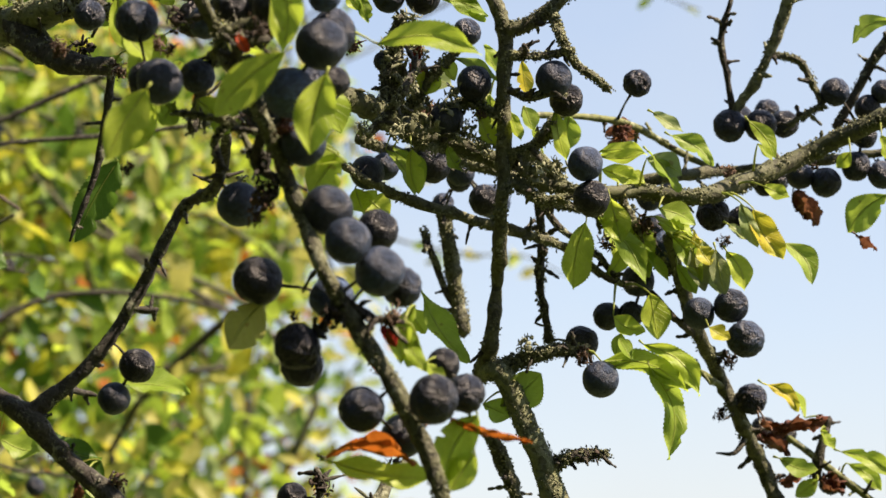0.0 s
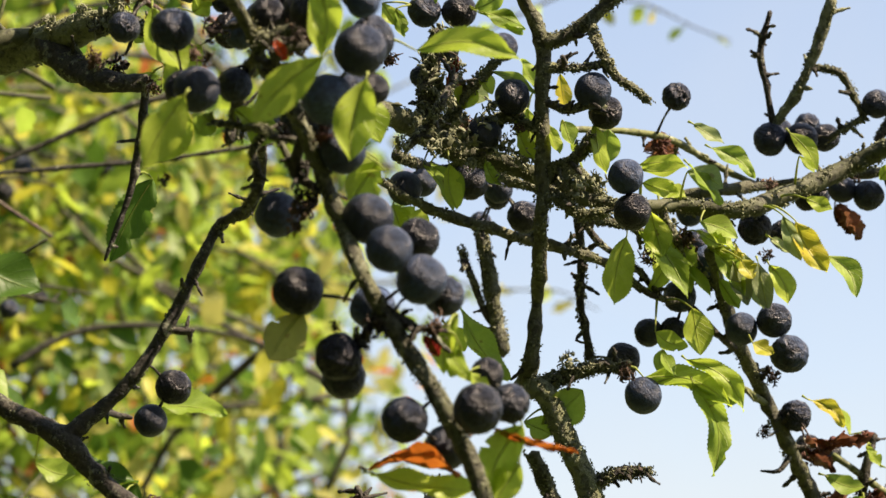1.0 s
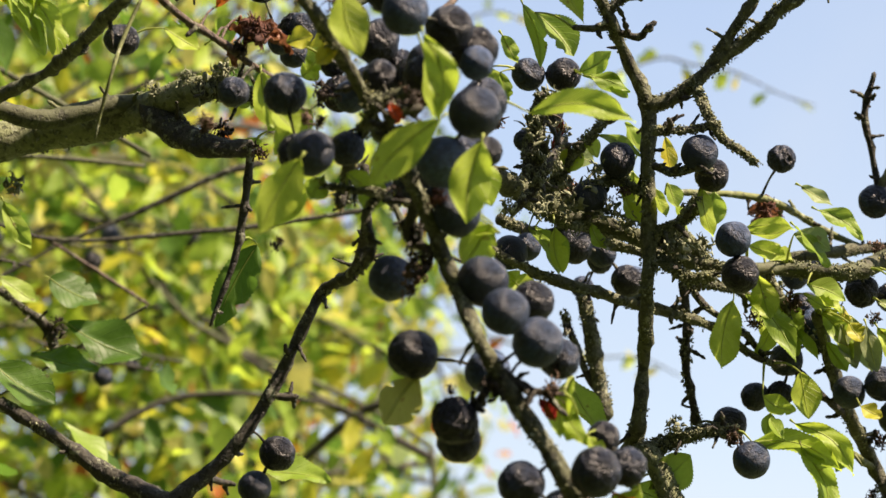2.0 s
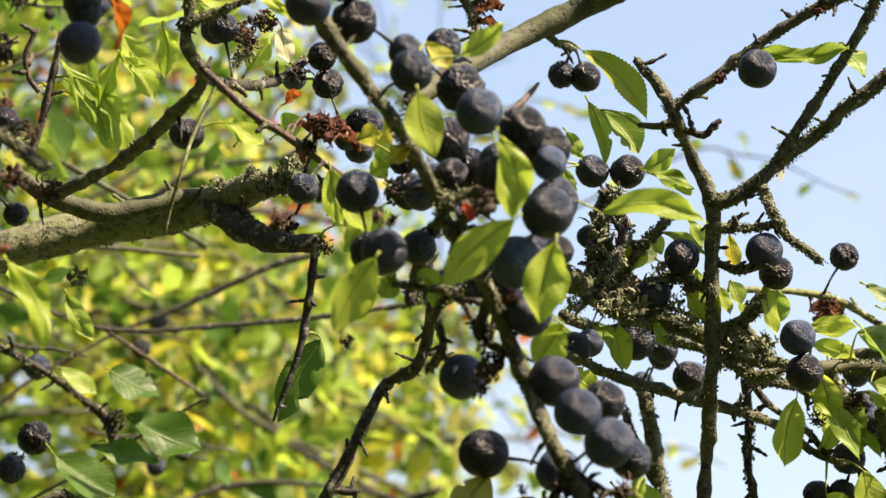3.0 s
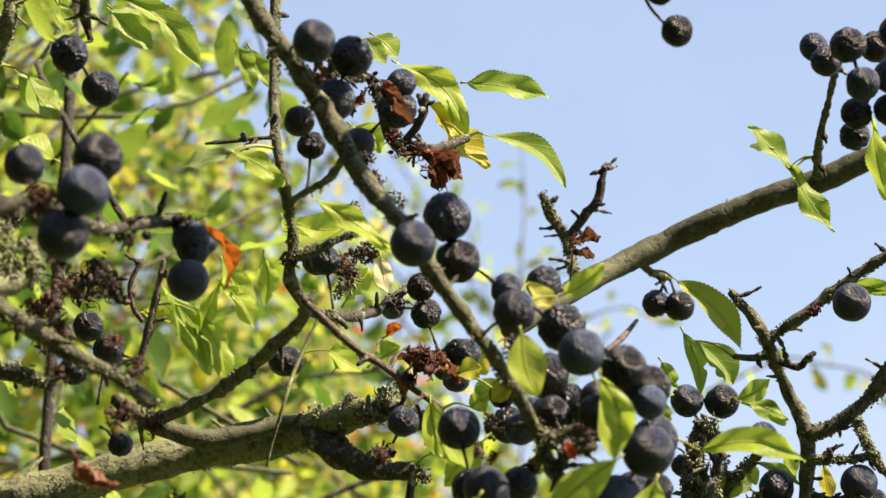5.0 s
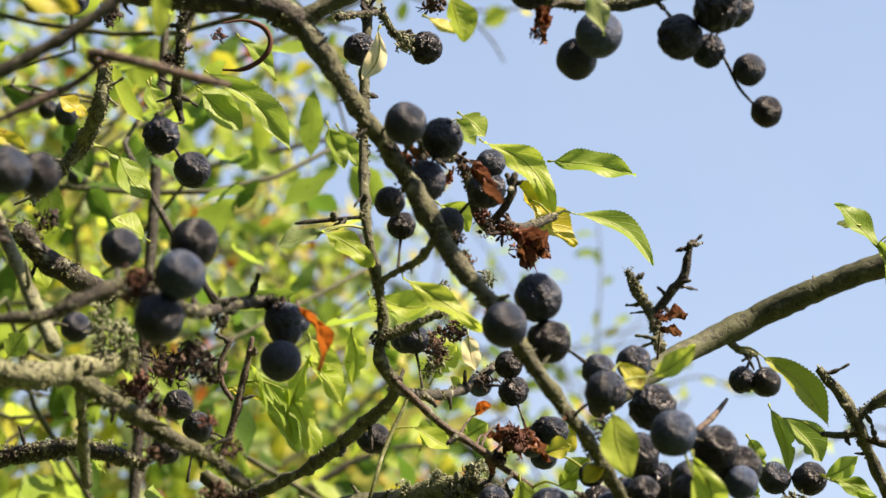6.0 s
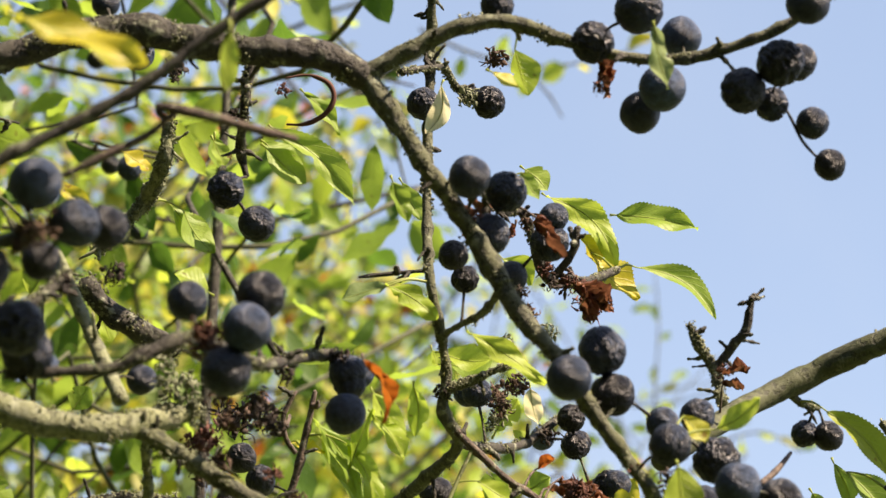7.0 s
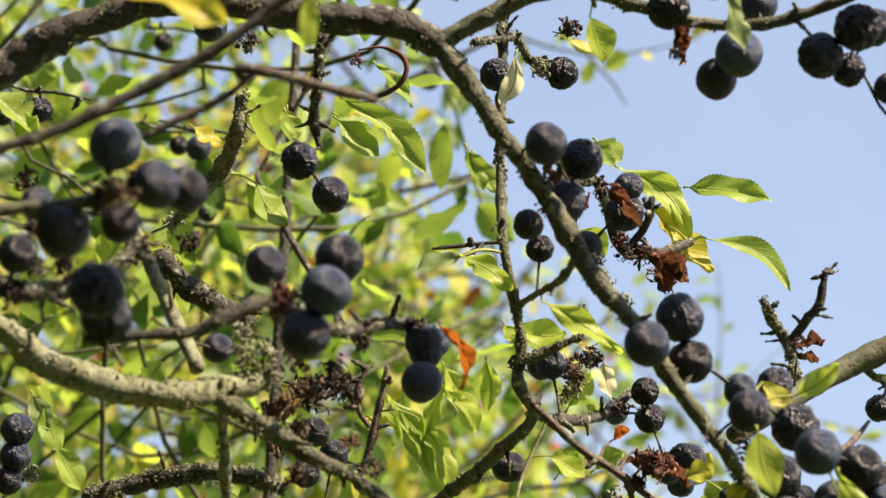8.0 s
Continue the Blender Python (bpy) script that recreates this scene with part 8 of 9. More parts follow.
leaf(bigleft2, (-0.0388, 0.8762, 1.6973), (-0.0383, 0.8771, 1.6980), (-0.0256, 0.8773, 1.6990), 4.7, 'green', bend=0, curl=0.1, roll=0, seed=146)
leaf(topright, (-0.0065, 0.6729, 1.8139), (-0.0026, 0.6595, 1.8030), (0.0007, 0.6662, 1.7882), 7.0, 'pale', bend=0.04, curl=0.06, roll=0, seed=147)
leaf(neardiag, (-0.1300, 0.5451, 1.7310), (-0.1364, 0.5095, 1.7401), (-0.1109, 0.5192, 1.7323), 9.2, 'yellow', bend=-0.05, curl=0.1, roll=0, seed=148)
leaf(neardiag, (-0.0973, 0.5422, 1.7529), (-0.0952, 0.5319, 1.7466), (-0.0966, 0.5370, 1.7347), 4.6, 'lime', bend=0, curl=0.1, roll=0, seed=149)
leaf(lichstem, (-0.1477, 0.7713, 1.8215), (-0.1175, 0.7833, 1.8246), (-0.0936, 0.7951, 1.8030), 8.0, 'green', bend=-0.12, curl=0.15, roll=10, seed=150)
leaf(thinstem, (-0.0703, 0.7673, 1.8260), (-0.1076, 0.7780, 1.8341), (-0.0971, 0.7844, 1.8222), 5.5, 'green', bend=-0.1, curl=0.1, roll=10, seed=151)
leaf(lichstem, (-0.1479, 0.7717, 1.8201), (-0.1198, 0.7852, 1.8191), (-0.1079, 0.7909, 1.8089), 10.6, 'green', bend=0, curl=0.1, roll=0, seed=152)
leaf(lichstem, (-0.1568, 0.7906, 1.8039), (-0.1503, 0.7999, 1.8053), (-0.1377, 0.8071, 1.7921), 9.8, 'green', bend=0, curl=0.1, roll=0, seed=153)
leaf(faroff173, (-0.2437, 0.8530, 1.8617), (-0.2450, 0.8466, 1.8549), (-0.2307, 0.8554, 1.8430), 12.6, 'green', bend=0, curl=0.1, roll=0, seed=154)
leaf(lichstem, (-0.1479, 0.7717, 1.8201), (-0.1356, 0.7825, 1.8204), (-0.1323, 0.7859, 1.8133), 6.2, 'green', bend=0, curl=0.1, roll=0, seed=155)
leaf(topright, (-0.0380, 0.6822, 1.8137), (-0.0402, 0.6922, 1.8109), (-0.0369, 0.6974, 1.7994), 8.9, 'lime', bend=0, curl=0.1, roll=10, seed=159)
leaf(topright, (-0.0449, 0.6884, 1.8225), (-0.0464, 0.6943, 1.8052), (-0.0395, 0.6965, 1.8010), 6.3, 'yellow', bend=0, curl=0.2, roll=0, seed=160)
leaf(topright, (-0.0167, 0.6859, 1.8076), (-0.0179, 0.6934, 1.8103), (-0.0157, 0.6981, 1.7997), 4.7, 'rust', bend=0, curl=0.5, roll=0, seed=161)
leaf(topright, (-0.0148, 0.6862, 1.8071), (-0.0141, 0.6935, 1.8103), (-0.0172, 0.6965, 1.8033), 3.8, 'rust', bend=0, curl=0.5, roll=0, seed=162)
leaf(sidetwig, (-0.0494, 0.7228, 1.7798), (-0.0535, 0.7271, 1.7816), (-0.0504, 0.7301, 1.7742), 4.1, 'rust', bend=0, curl=0.5, roll=0, seed=163)
leaf(sidetwig, (-0.0478, 0.7348, 1.7821), (-0.0346, 0.7304, 1.7759), (-0.0299, 0.7345, 1.7655), 3.8, 'rust', bend=0, curl=0.3, roll=0, seed=164)
leaf(sidetwig, (-0.0519, 0.7076, 1.7766), (-0.0745, 0.7124, 1.7803), (-0.0707, 0.7170, 1.7695), 5.4, 'green', bend=0, curl=0.2, roll=20, seed=165)
leaf(sidetwig, (-0.0486, 0.7288, 1.7810), (-0.0392, 0.7256, 1.7877), (-0.0345, 0.7287, 1.7804), 5.4, 'green', bend=0, curl=0.2, roll=20, seed=166)
leaf(lowlimb, (-0.2120, 0.7820, 1.7198), (-0.2171, 0.8369, 1.7427), (-0.2127, 0.8419, 1.7292), 8.4, 'green', bend=0, curl=0.1, roll=10, seed=167)
leaf(lichstem, (-0.2120, 0.7820, 1.7198), (-0.2206, 0.8351, 1.7459), (-0.2154, 0.8393, 1.7359), 6.5, 'pale', bend=0, curl=0.1, roll=20, seed=168)
leaf(bigleft, (-0.1729, 0.9218, 1.6959), (-0.2260, 0.8978, 1.7464), (-0.2185, 0.9035, 1.7321), 9.6, 'green', bend=0, curl=0.1, roll=10, seed=169)
leaf(faroff173, (-0.2144, 0.8622, 1.8585), (-0.2081, 0.8703, 1.8424), (-0.1904, 0.8780, 1.8328), 5.8, 'yellow', bend=0, curl=0.1, roll=0, seed=170)
leaf(bigleft, (-0.1316, 0.9017, 1.7429), (-0.1660, 0.9144, 1.7329), (-0.1698, 0.9113, 1.7420), 7.7, 'green', bend=0, curl=0.1, roll=0, seed=171)
leaf(farcane, (-0.1144, 0.8836, 1.7599), (-0.1136, 0.8914, 1.7622), (-0.1014, 0.8994, 1.7389), 8.9, 'lime', bend=-0.1, curl=0.1, roll=10, seed=172)
leaf(farcane, (-0.1164, 0.8860, 1.7508), (-0.1212, 0.8926, 1.7547), (-0.1099, 0.8950, 1.7514), 5.8, 'yellow', bend=0, curl=0.1, roll=0, seed=173)
leaf(lichstem, (-0.1314, 0.8461, 1.7368), (-0.1858, 0.8418, 1.7516), (-0.1805, 0.8408, 1.7588), 7.7, 'green', bend=0, curl=0.1, roll=0, seed=174)
leaf(farcane, (-0.0728, 0.8941, 1.7382), (-0.0681, 0.8891, 1.7812), (-0.0530, 0.8895, 1.7832), 8.9, 'green', bend=0.15, curl=0.1, roll=10, seed=175)
leaf(wilttwig, (-0.0363, 0.8776, 1.7522), (-0.0515, 0.8705, 1.7521), (-0.0441, 0.8677, 1.7627), 7.8, 'lime', bend=0, curl=0.1, roll=0, seed=176)
leaf(bigleft, (-0.0713, 0.8942, 1.7381), (-0.0559, 0.9001, 1.7371), (-0.0492, 0.8985, 1.7445), 9.7, 'green', bend=0, curl=0.1, roll=0, seed=177)
leaf(bigleft, (-0.0363, 0.8776, 1.7522), (-0.0433, 0.8938, 1.7374), (-0.0339, 0.8927, 1.7429), 7.8, 'green', bend=0, curl=0.1, roll=0, seed=178)
leaf(bigleft, (-0.0153, 0.8709, 1.7266), (-0.0132, 0.8802, 1.7281), (-0.0058, 0.8775, 1.7387), 9.7, 'yellow', bend=0, curl=0.1, roll=0, seed=179)
leaf(farcane, (-0.1124, 0.8811, 1.7691), (-0.0738, 0.8874, 1.7856), (-0.0719, 0.8893, 1.7803), 5.8, 'lime', bend=0, curl=0.1, roll=0, seed=180)
leaf(hub, (0.1365, 0.8988, 1.6606), (0.1361, 0.9023, 1.6696), (0.1457, 0.9019, 1.6638), 6.4, 'lime', bend=0, curl=0.1, roll=0, seed=181)
leaf(tanglelow, (0.1362, 0.9203, 1.6537), (0.1338, 0.9128, 1.6515), (0.1432, 0.9135, 1.6379), 6.8, 'lime', bend=0.1, curl=0.1, roll=0, seed=182)
leaf(tangle3, (0.1448, 0.9082, 1.6496), (0.1436, 0.9058, 1.6428), (0.1532, 0.9060, 1.6311), 6.4, 'green', bend=-0.1, curl=0.1, roll=0, seed=183)
leaf(tangle3, (0.1435, 0.9058, 1.6502), (0.1491, 0.9032, 1.6530), (0.1594, 0.9026, 1.6461), 6.8, 'lime', bend=0, curl=0.1, roll=0, seed=184)
leaf(lowright, (0.1565, 0.9116, 1.6401), (0.1562, 0.9045, 1.6373), (0.1624, 0.9049, 1.6272), 5.6, 'green', bend=0, curl=0.1, roll=10, seed=185)
leaf(hub, (0.1701, 0.9142, 1.6557), (0.1730, 0.8995, 1.6498), (0.1807, 0.8990, 1.6434), 5.2, 'pale', bend=0, curl=0.1, roll=0, seed=186)
leaf(lowtwig2, (0.1653, 0.9364, 1.6070), (0.1660, 0.9280, 1.6076), (0.1615, 0.9299, 1.5978), 6.0, 'green', bend=0, curl=0.1, roll=0, seed=187)
leaf(footspur, (0.1296, 0.8992, 1.5985), (0.1371, 0.9043, 1.6142), (0.1353, 0.9055, 1.6069), 5.3, 'green', bend=0, curl=0.1, roll=0, seed=188)
leaf(hub, (0.1834, 0.9115, 1.6678), (0.1836, 0.9013, 1.6775), (0.1883, 0.9014, 1.6718), 4.5, 'lime', bend=0, curl=0.1, roll=0, seed=189)
leaf(hubarm, (0.0951, 0.9174, 1.6955), (0.0974, 0.9074, 1.7023), (0.0926, 0.9058, 1.7116), 5.6, 'green', bend=0, curl=0.1, roll=0, seed=190)
leaf(lowspur, (0.2159, 0.9622, 1.5870), (0.2127, 0.9548, 1.5866), (0.2173, 0.9544, 1.5791), 4.5, 'lime', bend=0, curl=0.1, roll=0, seed=191)
leaf(lowspur, (0.2125, 0.9644, 1.5699), (0.2115, 0.9564, 1.5695), (0.2038, 0.9585, 1.5637), 5.6, 'green', bend=0, curl=0.1, roll=0, seed=192)
leaf(main, (0.0679, 0.7226, 1.5834), (0.0631, 0.7160, 1.5834), (0.0675, 0.7164, 1.5761), 4.5, 'lime', bend=0, curl=0.1, roll=0, seed=193)
leaf(main, (0.0732, 0.7168, 1.5751), (0.0755, 0.7171, 1.5599), (0.0690, 0.7186, 1.5498), 7.5, 'lime', bend=0, curl=0.1, roll=0, seed=194)
leaf(midspur, (0.0568, 0.7073, 1.5927), (0.0609, 0.7155, 1.5893), (0.0580, 0.7166, 1.5820), 5.1, 'lime', bend=0, curl=0.1, roll=0, seed=195)
leaf(hubknob, (0.0623, 0.8740, 1.7060), (0.0698, 0.8736, 1.7047), (0.0666, 0.8767, 1.6921), 4.7, 'red', bend=0.05, curl=0.1, roll=10, seed=196)
leaf(hubtop, (0.0750, 0.8751, 1.6956), (0.0749, 0.8752, 1.6958), (0.0714, 0.8771, 1.6885), 8.0, 'lime', bend=0.1, curl=0.1, roll=0, seed=197)
leaf(hubtop, (0.0787, 0.8741, 1.6992), (0.0769, 0.8739, 1.7007), (0.0807, 0.8754, 1.6926), 4.7, 'lime', bend=0.05, curl=0.1, roll=20, seed=198)
leaf(hubtop, (0.0797, 0.8738, 1.7004), (0.0809, 0.8738, 1.6996), (0.0945, 0.8741, 1.6923), 4.3, 'green', bend=-0.12, curl=0.1, roll=10, seed=199)
leaf(tangle2, (0.0876, 0.8764, 1.6850), (0.0887, 0.8760, 1.6864), (0.0935, 0.8786, 1.6714), 7.3, 'lime', bend=0.1, curl=0.1, roll=0, seed=200)
leaf(hub, (0.0632, 0.8814, 1.6798), (0.0588, 0.8816, 1.6712), (0.0679, 0.8838, 1.6557), 6.9, 'green', bend=-0.2, curl=0.1, roll=0, seed=201)
leaf(midtwig, (0.0531, 0.8798, 1.6607), (0.0490, 0.8845, 1.6590), (0.0515, 0.8857, 1.6512), 9.1, 'lime', bend=0, curl=0.1, roll=0, seed=202)
leaf(fork, (0.0967, 0.8759, 1.6828), (0.0990, 0.8757, 1.6827), (0.1021, 0.8772, 1.6734), 5.1, 'lime', bend=0.05, curl=0.1, roll=10, seed=203)
leaf(tangle4, (0.1124, 0.8749, 1.6785), (0.1136, 0.8740, 1.6824), (0.1165, 0.8767, 1.6669), 6.9, 'lime', bend=0.05, curl=0.1, roll=0, seed=204)
leaf(hub, (0.1215, 0.8629, 1.6633), (0.1281, 0.8805, 1.6693), (0.1428, 0.8782, 1.6697), 4.7, 'lime', bend=0.1, curl=0.1, roll=10, seed=205)
leaf(hub, (0.1389, 0.9005, 1.6610), (0.1450, 0.8890, 1.6725), (0.1552, 0.8898, 1.6588), 6.9, 'green', bend=-0.12, curl=0.1, roll=0, seed=206)
leaf(crossbit, (-0.0036, 0.7361, 1.6534), (-0.0099, 0.7353, 1.6566), (-0.0178, 0.7380, 1.6429), 7.6, 'lime', bend=-0.06, curl=0.1, roll=0, seed=207)
leaf(undertwig, (-0.0133, 0.7215, 1.6750), (-0.0171, 0.7312, 1.6742), (-0.0104, 0.7331, 1.6666), 9.1, 'lime', bend=0, curl=0.1, roll=10, seed=208)
leaf(crossbit, (-0.0036, 0.7361, 1.6534), (-0.0036, 0.7355, 1.6559), (-0.0074, 0.7367, 1.6500), 6.1, 'green', bend=0, curl=0.1, roll=0, seed=209)
leaf(crossbit, (0.0026, 0.7372, 1.6528), (0.0027, 0.7354, 1.6567), (0.0081, 0.7363, 1.6523), 5.1, 'lime', bend=0, curl=0.1, roll=10, seed=210)
leaf(main, (0.0309, 0.7100, 1.6401), (0.0422, 0.7188, 1.6367), (0.0304, 0.7191, 1.6380), 4.6, 'lime', bend=0, curl=0.1, roll=0, seed=211)
leaf(redspur, (0.0159, 0.6958, 1.6632), (0.0136, 0.6878, 1.6637), (0.0162, 0.6888, 1.6592), 2.6, 'scarlet', bend=0, curl=0.3, roll=20, seed=212)
leaf(redspur, (0.0179, 0.6821, 1.6857), (0.0230, 0.6848, 1.6747), (0.0248, 0.6883, 1.6600), 8.9, 'lime', bend=-0.1, curl=0.1, roll=0, seed=213)
leaf(undertwig, (0.0346, 0.7408, 1.6615), (0.0368, 0.7513, 1.6669), (0.0414, 0.7544, 1.6513), 10.1, 'lime', bend=0.1, curl=0.1, roll=0, seed=214)
leaf(undertwig, (0.0037, 0.7608, 1.6841), (-0.0071, 0.7526, 1.6786), (-0.0176, 0.7553, 1.6664), 7.9, 'lime', bend=0.05, curl=0.1, roll=0, seed=215)
leaf(stemside, (-0.0014, 0.7779, 1.6978), (-0.0147, 0.7790, 1.7049), (-0.0071, 0.7787, 1.7065), 6.3, 'yellow', bend=0, curl=0.1, roll=0, seed=216)
leaf(stemside, (-0.0225, 0.7886, 1.6993), (-0.0220, 0.7809, 1.6969), (-0.0155, 0.7853, 1.6796), 9.5, 'lime', bend=0.1, curl=0.1, roll=0, seed=217)
leaf(stemside, (-0.0184, 0.7893, 1.6968), (-0.0106, 0.7815, 1.6954), (-0.0057, 0.7808, 1.6986), 6.3, 'lime', bend=0, curl=0.1, roll=0, seed=218)
leaf(undertwig, (0.0105, 0.7712, 1.6601), (0.0110, 0.7645, 1.6620), (0.0071, 0.7665, 1.6528), 7.9, 'green', bend=0, curl=0.1, roll=10, seed=219)
leaf(stemside, (-0.0014, 0.7779, 1.6978), (-0.0025, 0.7794, 1.7033), (-0.0090, 0.7810, 1.6970), 6.3, 'green', bend=0, curl=0.1, roll=0, seed=220)
leaf(lichstem, (-0.1568, 0.7906, 1.8039), (-0.1468, 0.8009, 1.8043), (-0.1377, 0.8071, 1.7921), 10.9, 'green', bend=0.1, curl=0.1, roll=0, seed=221)
leaf(lichstem, (-0.1740, 0.8047, 1.7919), (-0.1410, 0.8215, 1.7844), (-0.1515, 0.8181, 1.7889), 10.5, 'lime', bend=0.1, curl=0.1, roll=0, seed=222)
leaf(lichstem, (-0.1542, 0.7869, 1.8063), (-0.1212, 0.7959, 1.8247), (-0.1108, 0.8002, 1.8178), 11.7, 'green', bend=0.1, curl=0.1, roll=0, seed=223)
leaf(lichstem, (-0.1551, 0.7886, 1.8057), (-0.1368, 0.7930, 1.8256), (-0.1361, 0.7968, 1.8167), 7.5, 'green', bend=0, curl=0.1, roll=0, seed=224)
leaf(lichstem, (-0.1740, 0.8047, 1.7919), (-0.1743, 0.8181, 1.7778), (-0.1712, 0.8220, 1.7678), 7.5, 'lime', bend=0, curl=0.1, roll=0, seed=225)
leaf(lichstem, (-0.1740, 0.8047, 1.7919), (-0.1958, 0.8121, 1.7805), (-0.1871, 0.8095, 1.7937), 11.2, 'lime', bend=0, curl=0.1, roll=0, seed=226)
leaf(farcane, (-0.1155, 0.8849, 1.7548), (-0.1022, 0.8871, 1.7531), (-0.0928, 0.8944, 1.7298), 8.7, 'lime', bend=-0.15, curl=0.1, roll=0, seed=227)
leaf(farcane, (-0.0728, 0.8941, 1.7382), (-0.0796, 0.8839, 1.7717), (-0.0793, 0.8887, 1.7555), 6.8, 'lime', bend=-0.1, curl=0.1, roll=10, seed=228)
leaf(faroff173, (-0.2311, 0.8598, 1.8539), (-0.2372, 0.8537, 1.8423), (-0.2299, 0.8534, 1.8482), 11.1, 'green', bend=0, curl=0.1, roll=0, seed=229)
leaf(faroff173, (-0.2144, 0.8622, 1.8585), (-0.1789, 0.8645, 1.8491), (-0.1696, 0.8687, 1.8435), 7.5, 'yellow', bend=0, curl=0.1, roll=0, seed=230)
leaf(thinstem, (-0.0688, 0.7728, 1.8262), (-0.0639, 0.7520, 1.8256), (-0.0686, 0.7570, 1.8120), 5.6, 'cream', bend=-0.16, curl=0.1, roll=10, seed=231)
leaf(redspur, (-0.0060, 0.6989, 1.6537), (-0.0081, 0.6746, 1.6466), (-0.0183, 0.6780, 1.6292), 9.4, 'lime', bend=0.03, curl=0.1, roll=0, seed=232)
leaf(tangle3, (0.1392, 0.8999, 1.6547), (0.1358, 0.9051, 1.6542), (0.1463, 0.9069, 1.6328), 6.7, 'green', bend=-0.2, curl=0.2, roll=15, seed=233)
leaf(lowright, (0.1537, 0.9035, 1.6463), (0.1501, 0.9034, 1.6510), (0.1633, 0.9046, 1.6286), 6.3, 'green', bend=-0.15, curl=0.2, roll=10, seed=234)
leaf(lowright, (0.1544, 0.9055, 1.6447), (0.1645, 0.9018, 1.6450), (0.1698, 0.9036, 1.6269), 6.3, 'pale', bend=0, curl=0.2, roll=20, seed=235)
leaf(hubmass, (0.1127, 0.9005, 1.6692), (0.1121, 0.9047, 1.6741), (0.1066, 0.9032, 1.6852), 3.7, 'lime', bend=0.1, curl=0.1, roll=0, seed=236)
leaf(lowright, (0.1537, 0.9035, 1.6463), (0.1613, 0.9018, 1.6487), (0.1634, 0.9035, 1.6359), 4.1, 'yellow', bend=0, curl=0.1, roll=0, seed=237)
leaf(lowtwig, (0.1325, 0.9076, 1.6337), (0.1329, 0.9088, 1.6332), (0.1394, 0.9059, 1.6458), 5.6, 'lime', bend=0.1, curl=0.1, roll=0, seed=238)
leaf(hub, (0.0667, 0.8875, 1.6788), (0.0671, 0.8810, 1.6714), (0.0690, 0.8835, 1.6568), 7.2, 'lime', bend=0.1, curl=0.1, roll=0, seed=239)
leaf(tangle2, (0.0770, 0.8798, 1.6733), (0.0788, 0.8799, 1.6720), (0.0833, 0.8810, 1.6639), 5.1, 'green', bend=0.1, curl=0.1, roll=0, seed=240)
tuft(redspur, (0.0152, 0.6958, 1.6643), 6.4, 'dark', seed=0)
tuft(main, (0.0248, 0.7060, 1.6424), 4.3, 'rust', seed=1)
tuft(blackspur, (0.0211, 0.7123, 1.6282), 10.2, 'dark', seed=2)
tuft(main, (0.0189, 0.7142, 1.6210), 6.8, 'brown', seed=3)
tuft(fruitspur, (0.0386, 0.7065, 1.5941), 8.6, 'dark', seed=4)
tuft(midspur, (0.0534, 0.7058, 1.5937), 7.8, 'brown', seed=5)
tuft(footspur, (0.1236, 0.8965, 1.6055), 9.1, 'brown', seed=6)
tuft(paletwig, (0.1414, 0.9291, 1.6860), 10.8, 'rust', seed=7)
tuft(lowright, (0.1728, 0.9092, 1.6453), 6.5, 'dark', seed=8)
tuft(lowright, (0.1791, 0.9420, 1.6092), 8.5, 'dark', seed=9)
tuft(lowedge, (0.1967, 0.9665, 1.5850), 9.9, 'rust', seed=10)
tuft(lowedge, (0.2177, 0.9632, 1.5698), 11.9, 'rust', seed=11)
tuft(hub, (0.1749, 0.9092, 1.6693), 7.6, 'brown', seed=12)
tuft(tangle2, (0.0784, 0.8749, 1.6830), 10.1, 'grey', seed=13)
tuft(tangle2, (0.0730, 0.8765, 1.6777), 10.8, 'grey', seed=14)
tuft(tangle2, (0.0838, 0.8785, 1.6763), 11.0, 'grey', seed=15)
tuft(tangle3, (0.1394, 0.9020, 1.6526), 11.3, 'grey', seed=16)
tuft(tangle3, (0.1597, 0.9178, 1.6514), 8.8, 'brown', seed=17)
tuft(hubmass2, (0.1057, 0.8794, 1.6645), 12.8, 'grey', seed=18)
tuft(hub, (0.1151, 0.8908, 1.6666), 11.1, 'grey', seed=19)
tuft(hub, (0.0619, 0.8748, 1.6764), 10.8, 'grey', seed=20)
tuft(fork, (0.0911, 0.8787, 1.6717), 10.2, 'grey', seed=21)
tuft(hub, (0.1178, 0.8915, 1.6583), 9.3, 'brown', seed=22)
tuft(tangle3, (0.1346, 0.9005, 1.6590), 9.4, 'grey', seed=23)
tuft(tanglelow2, (0.1335, 0.9075, 1.6449), 8.3, 'brown', seed=24)
tuft(lowright, (0.1772, 0.9527, 1.5917), 6.7, 'dark', seed=25)
tuft(hubtop, (0.0704, 0.8767, 1.6852), 7.9, 'grey', seed=26)
tuft(tangle4, (0.1092, 0.8761, 1.6750), 8.0, 'grey', seed=27)
tuft(fork, (0.0992, 0.8794, 1.6589), 7.3, 'grey', seed=28)
tuft(tangle, (0.0507, 0.8499, 1.6714), 6.9, 'grey', seed=29)
tuft(diagonal, (0.0123, 0.8759, 1.6599), 6.2, 'grey', seed=30)
tuft(undertwig, (-0.0043, 0.7187, 1.6664), 5.0, 'brown', seed=31)
tuft(crossbit, (-0.0153, 0.7367, 1.6389), 2.7, 'rust', seed=32)
tuft(lowspur, (0.2116, 0.9644, 1.5729), 7.9, 'dark', seed=33)
tuft(footspur, (0.1053, 0.8985, 1.6098), 9.1, 'grey', seed=34)
tuft(footstub, (0.1253, 0.9022, 1.5740), 8.1, 'dark', seed=35)
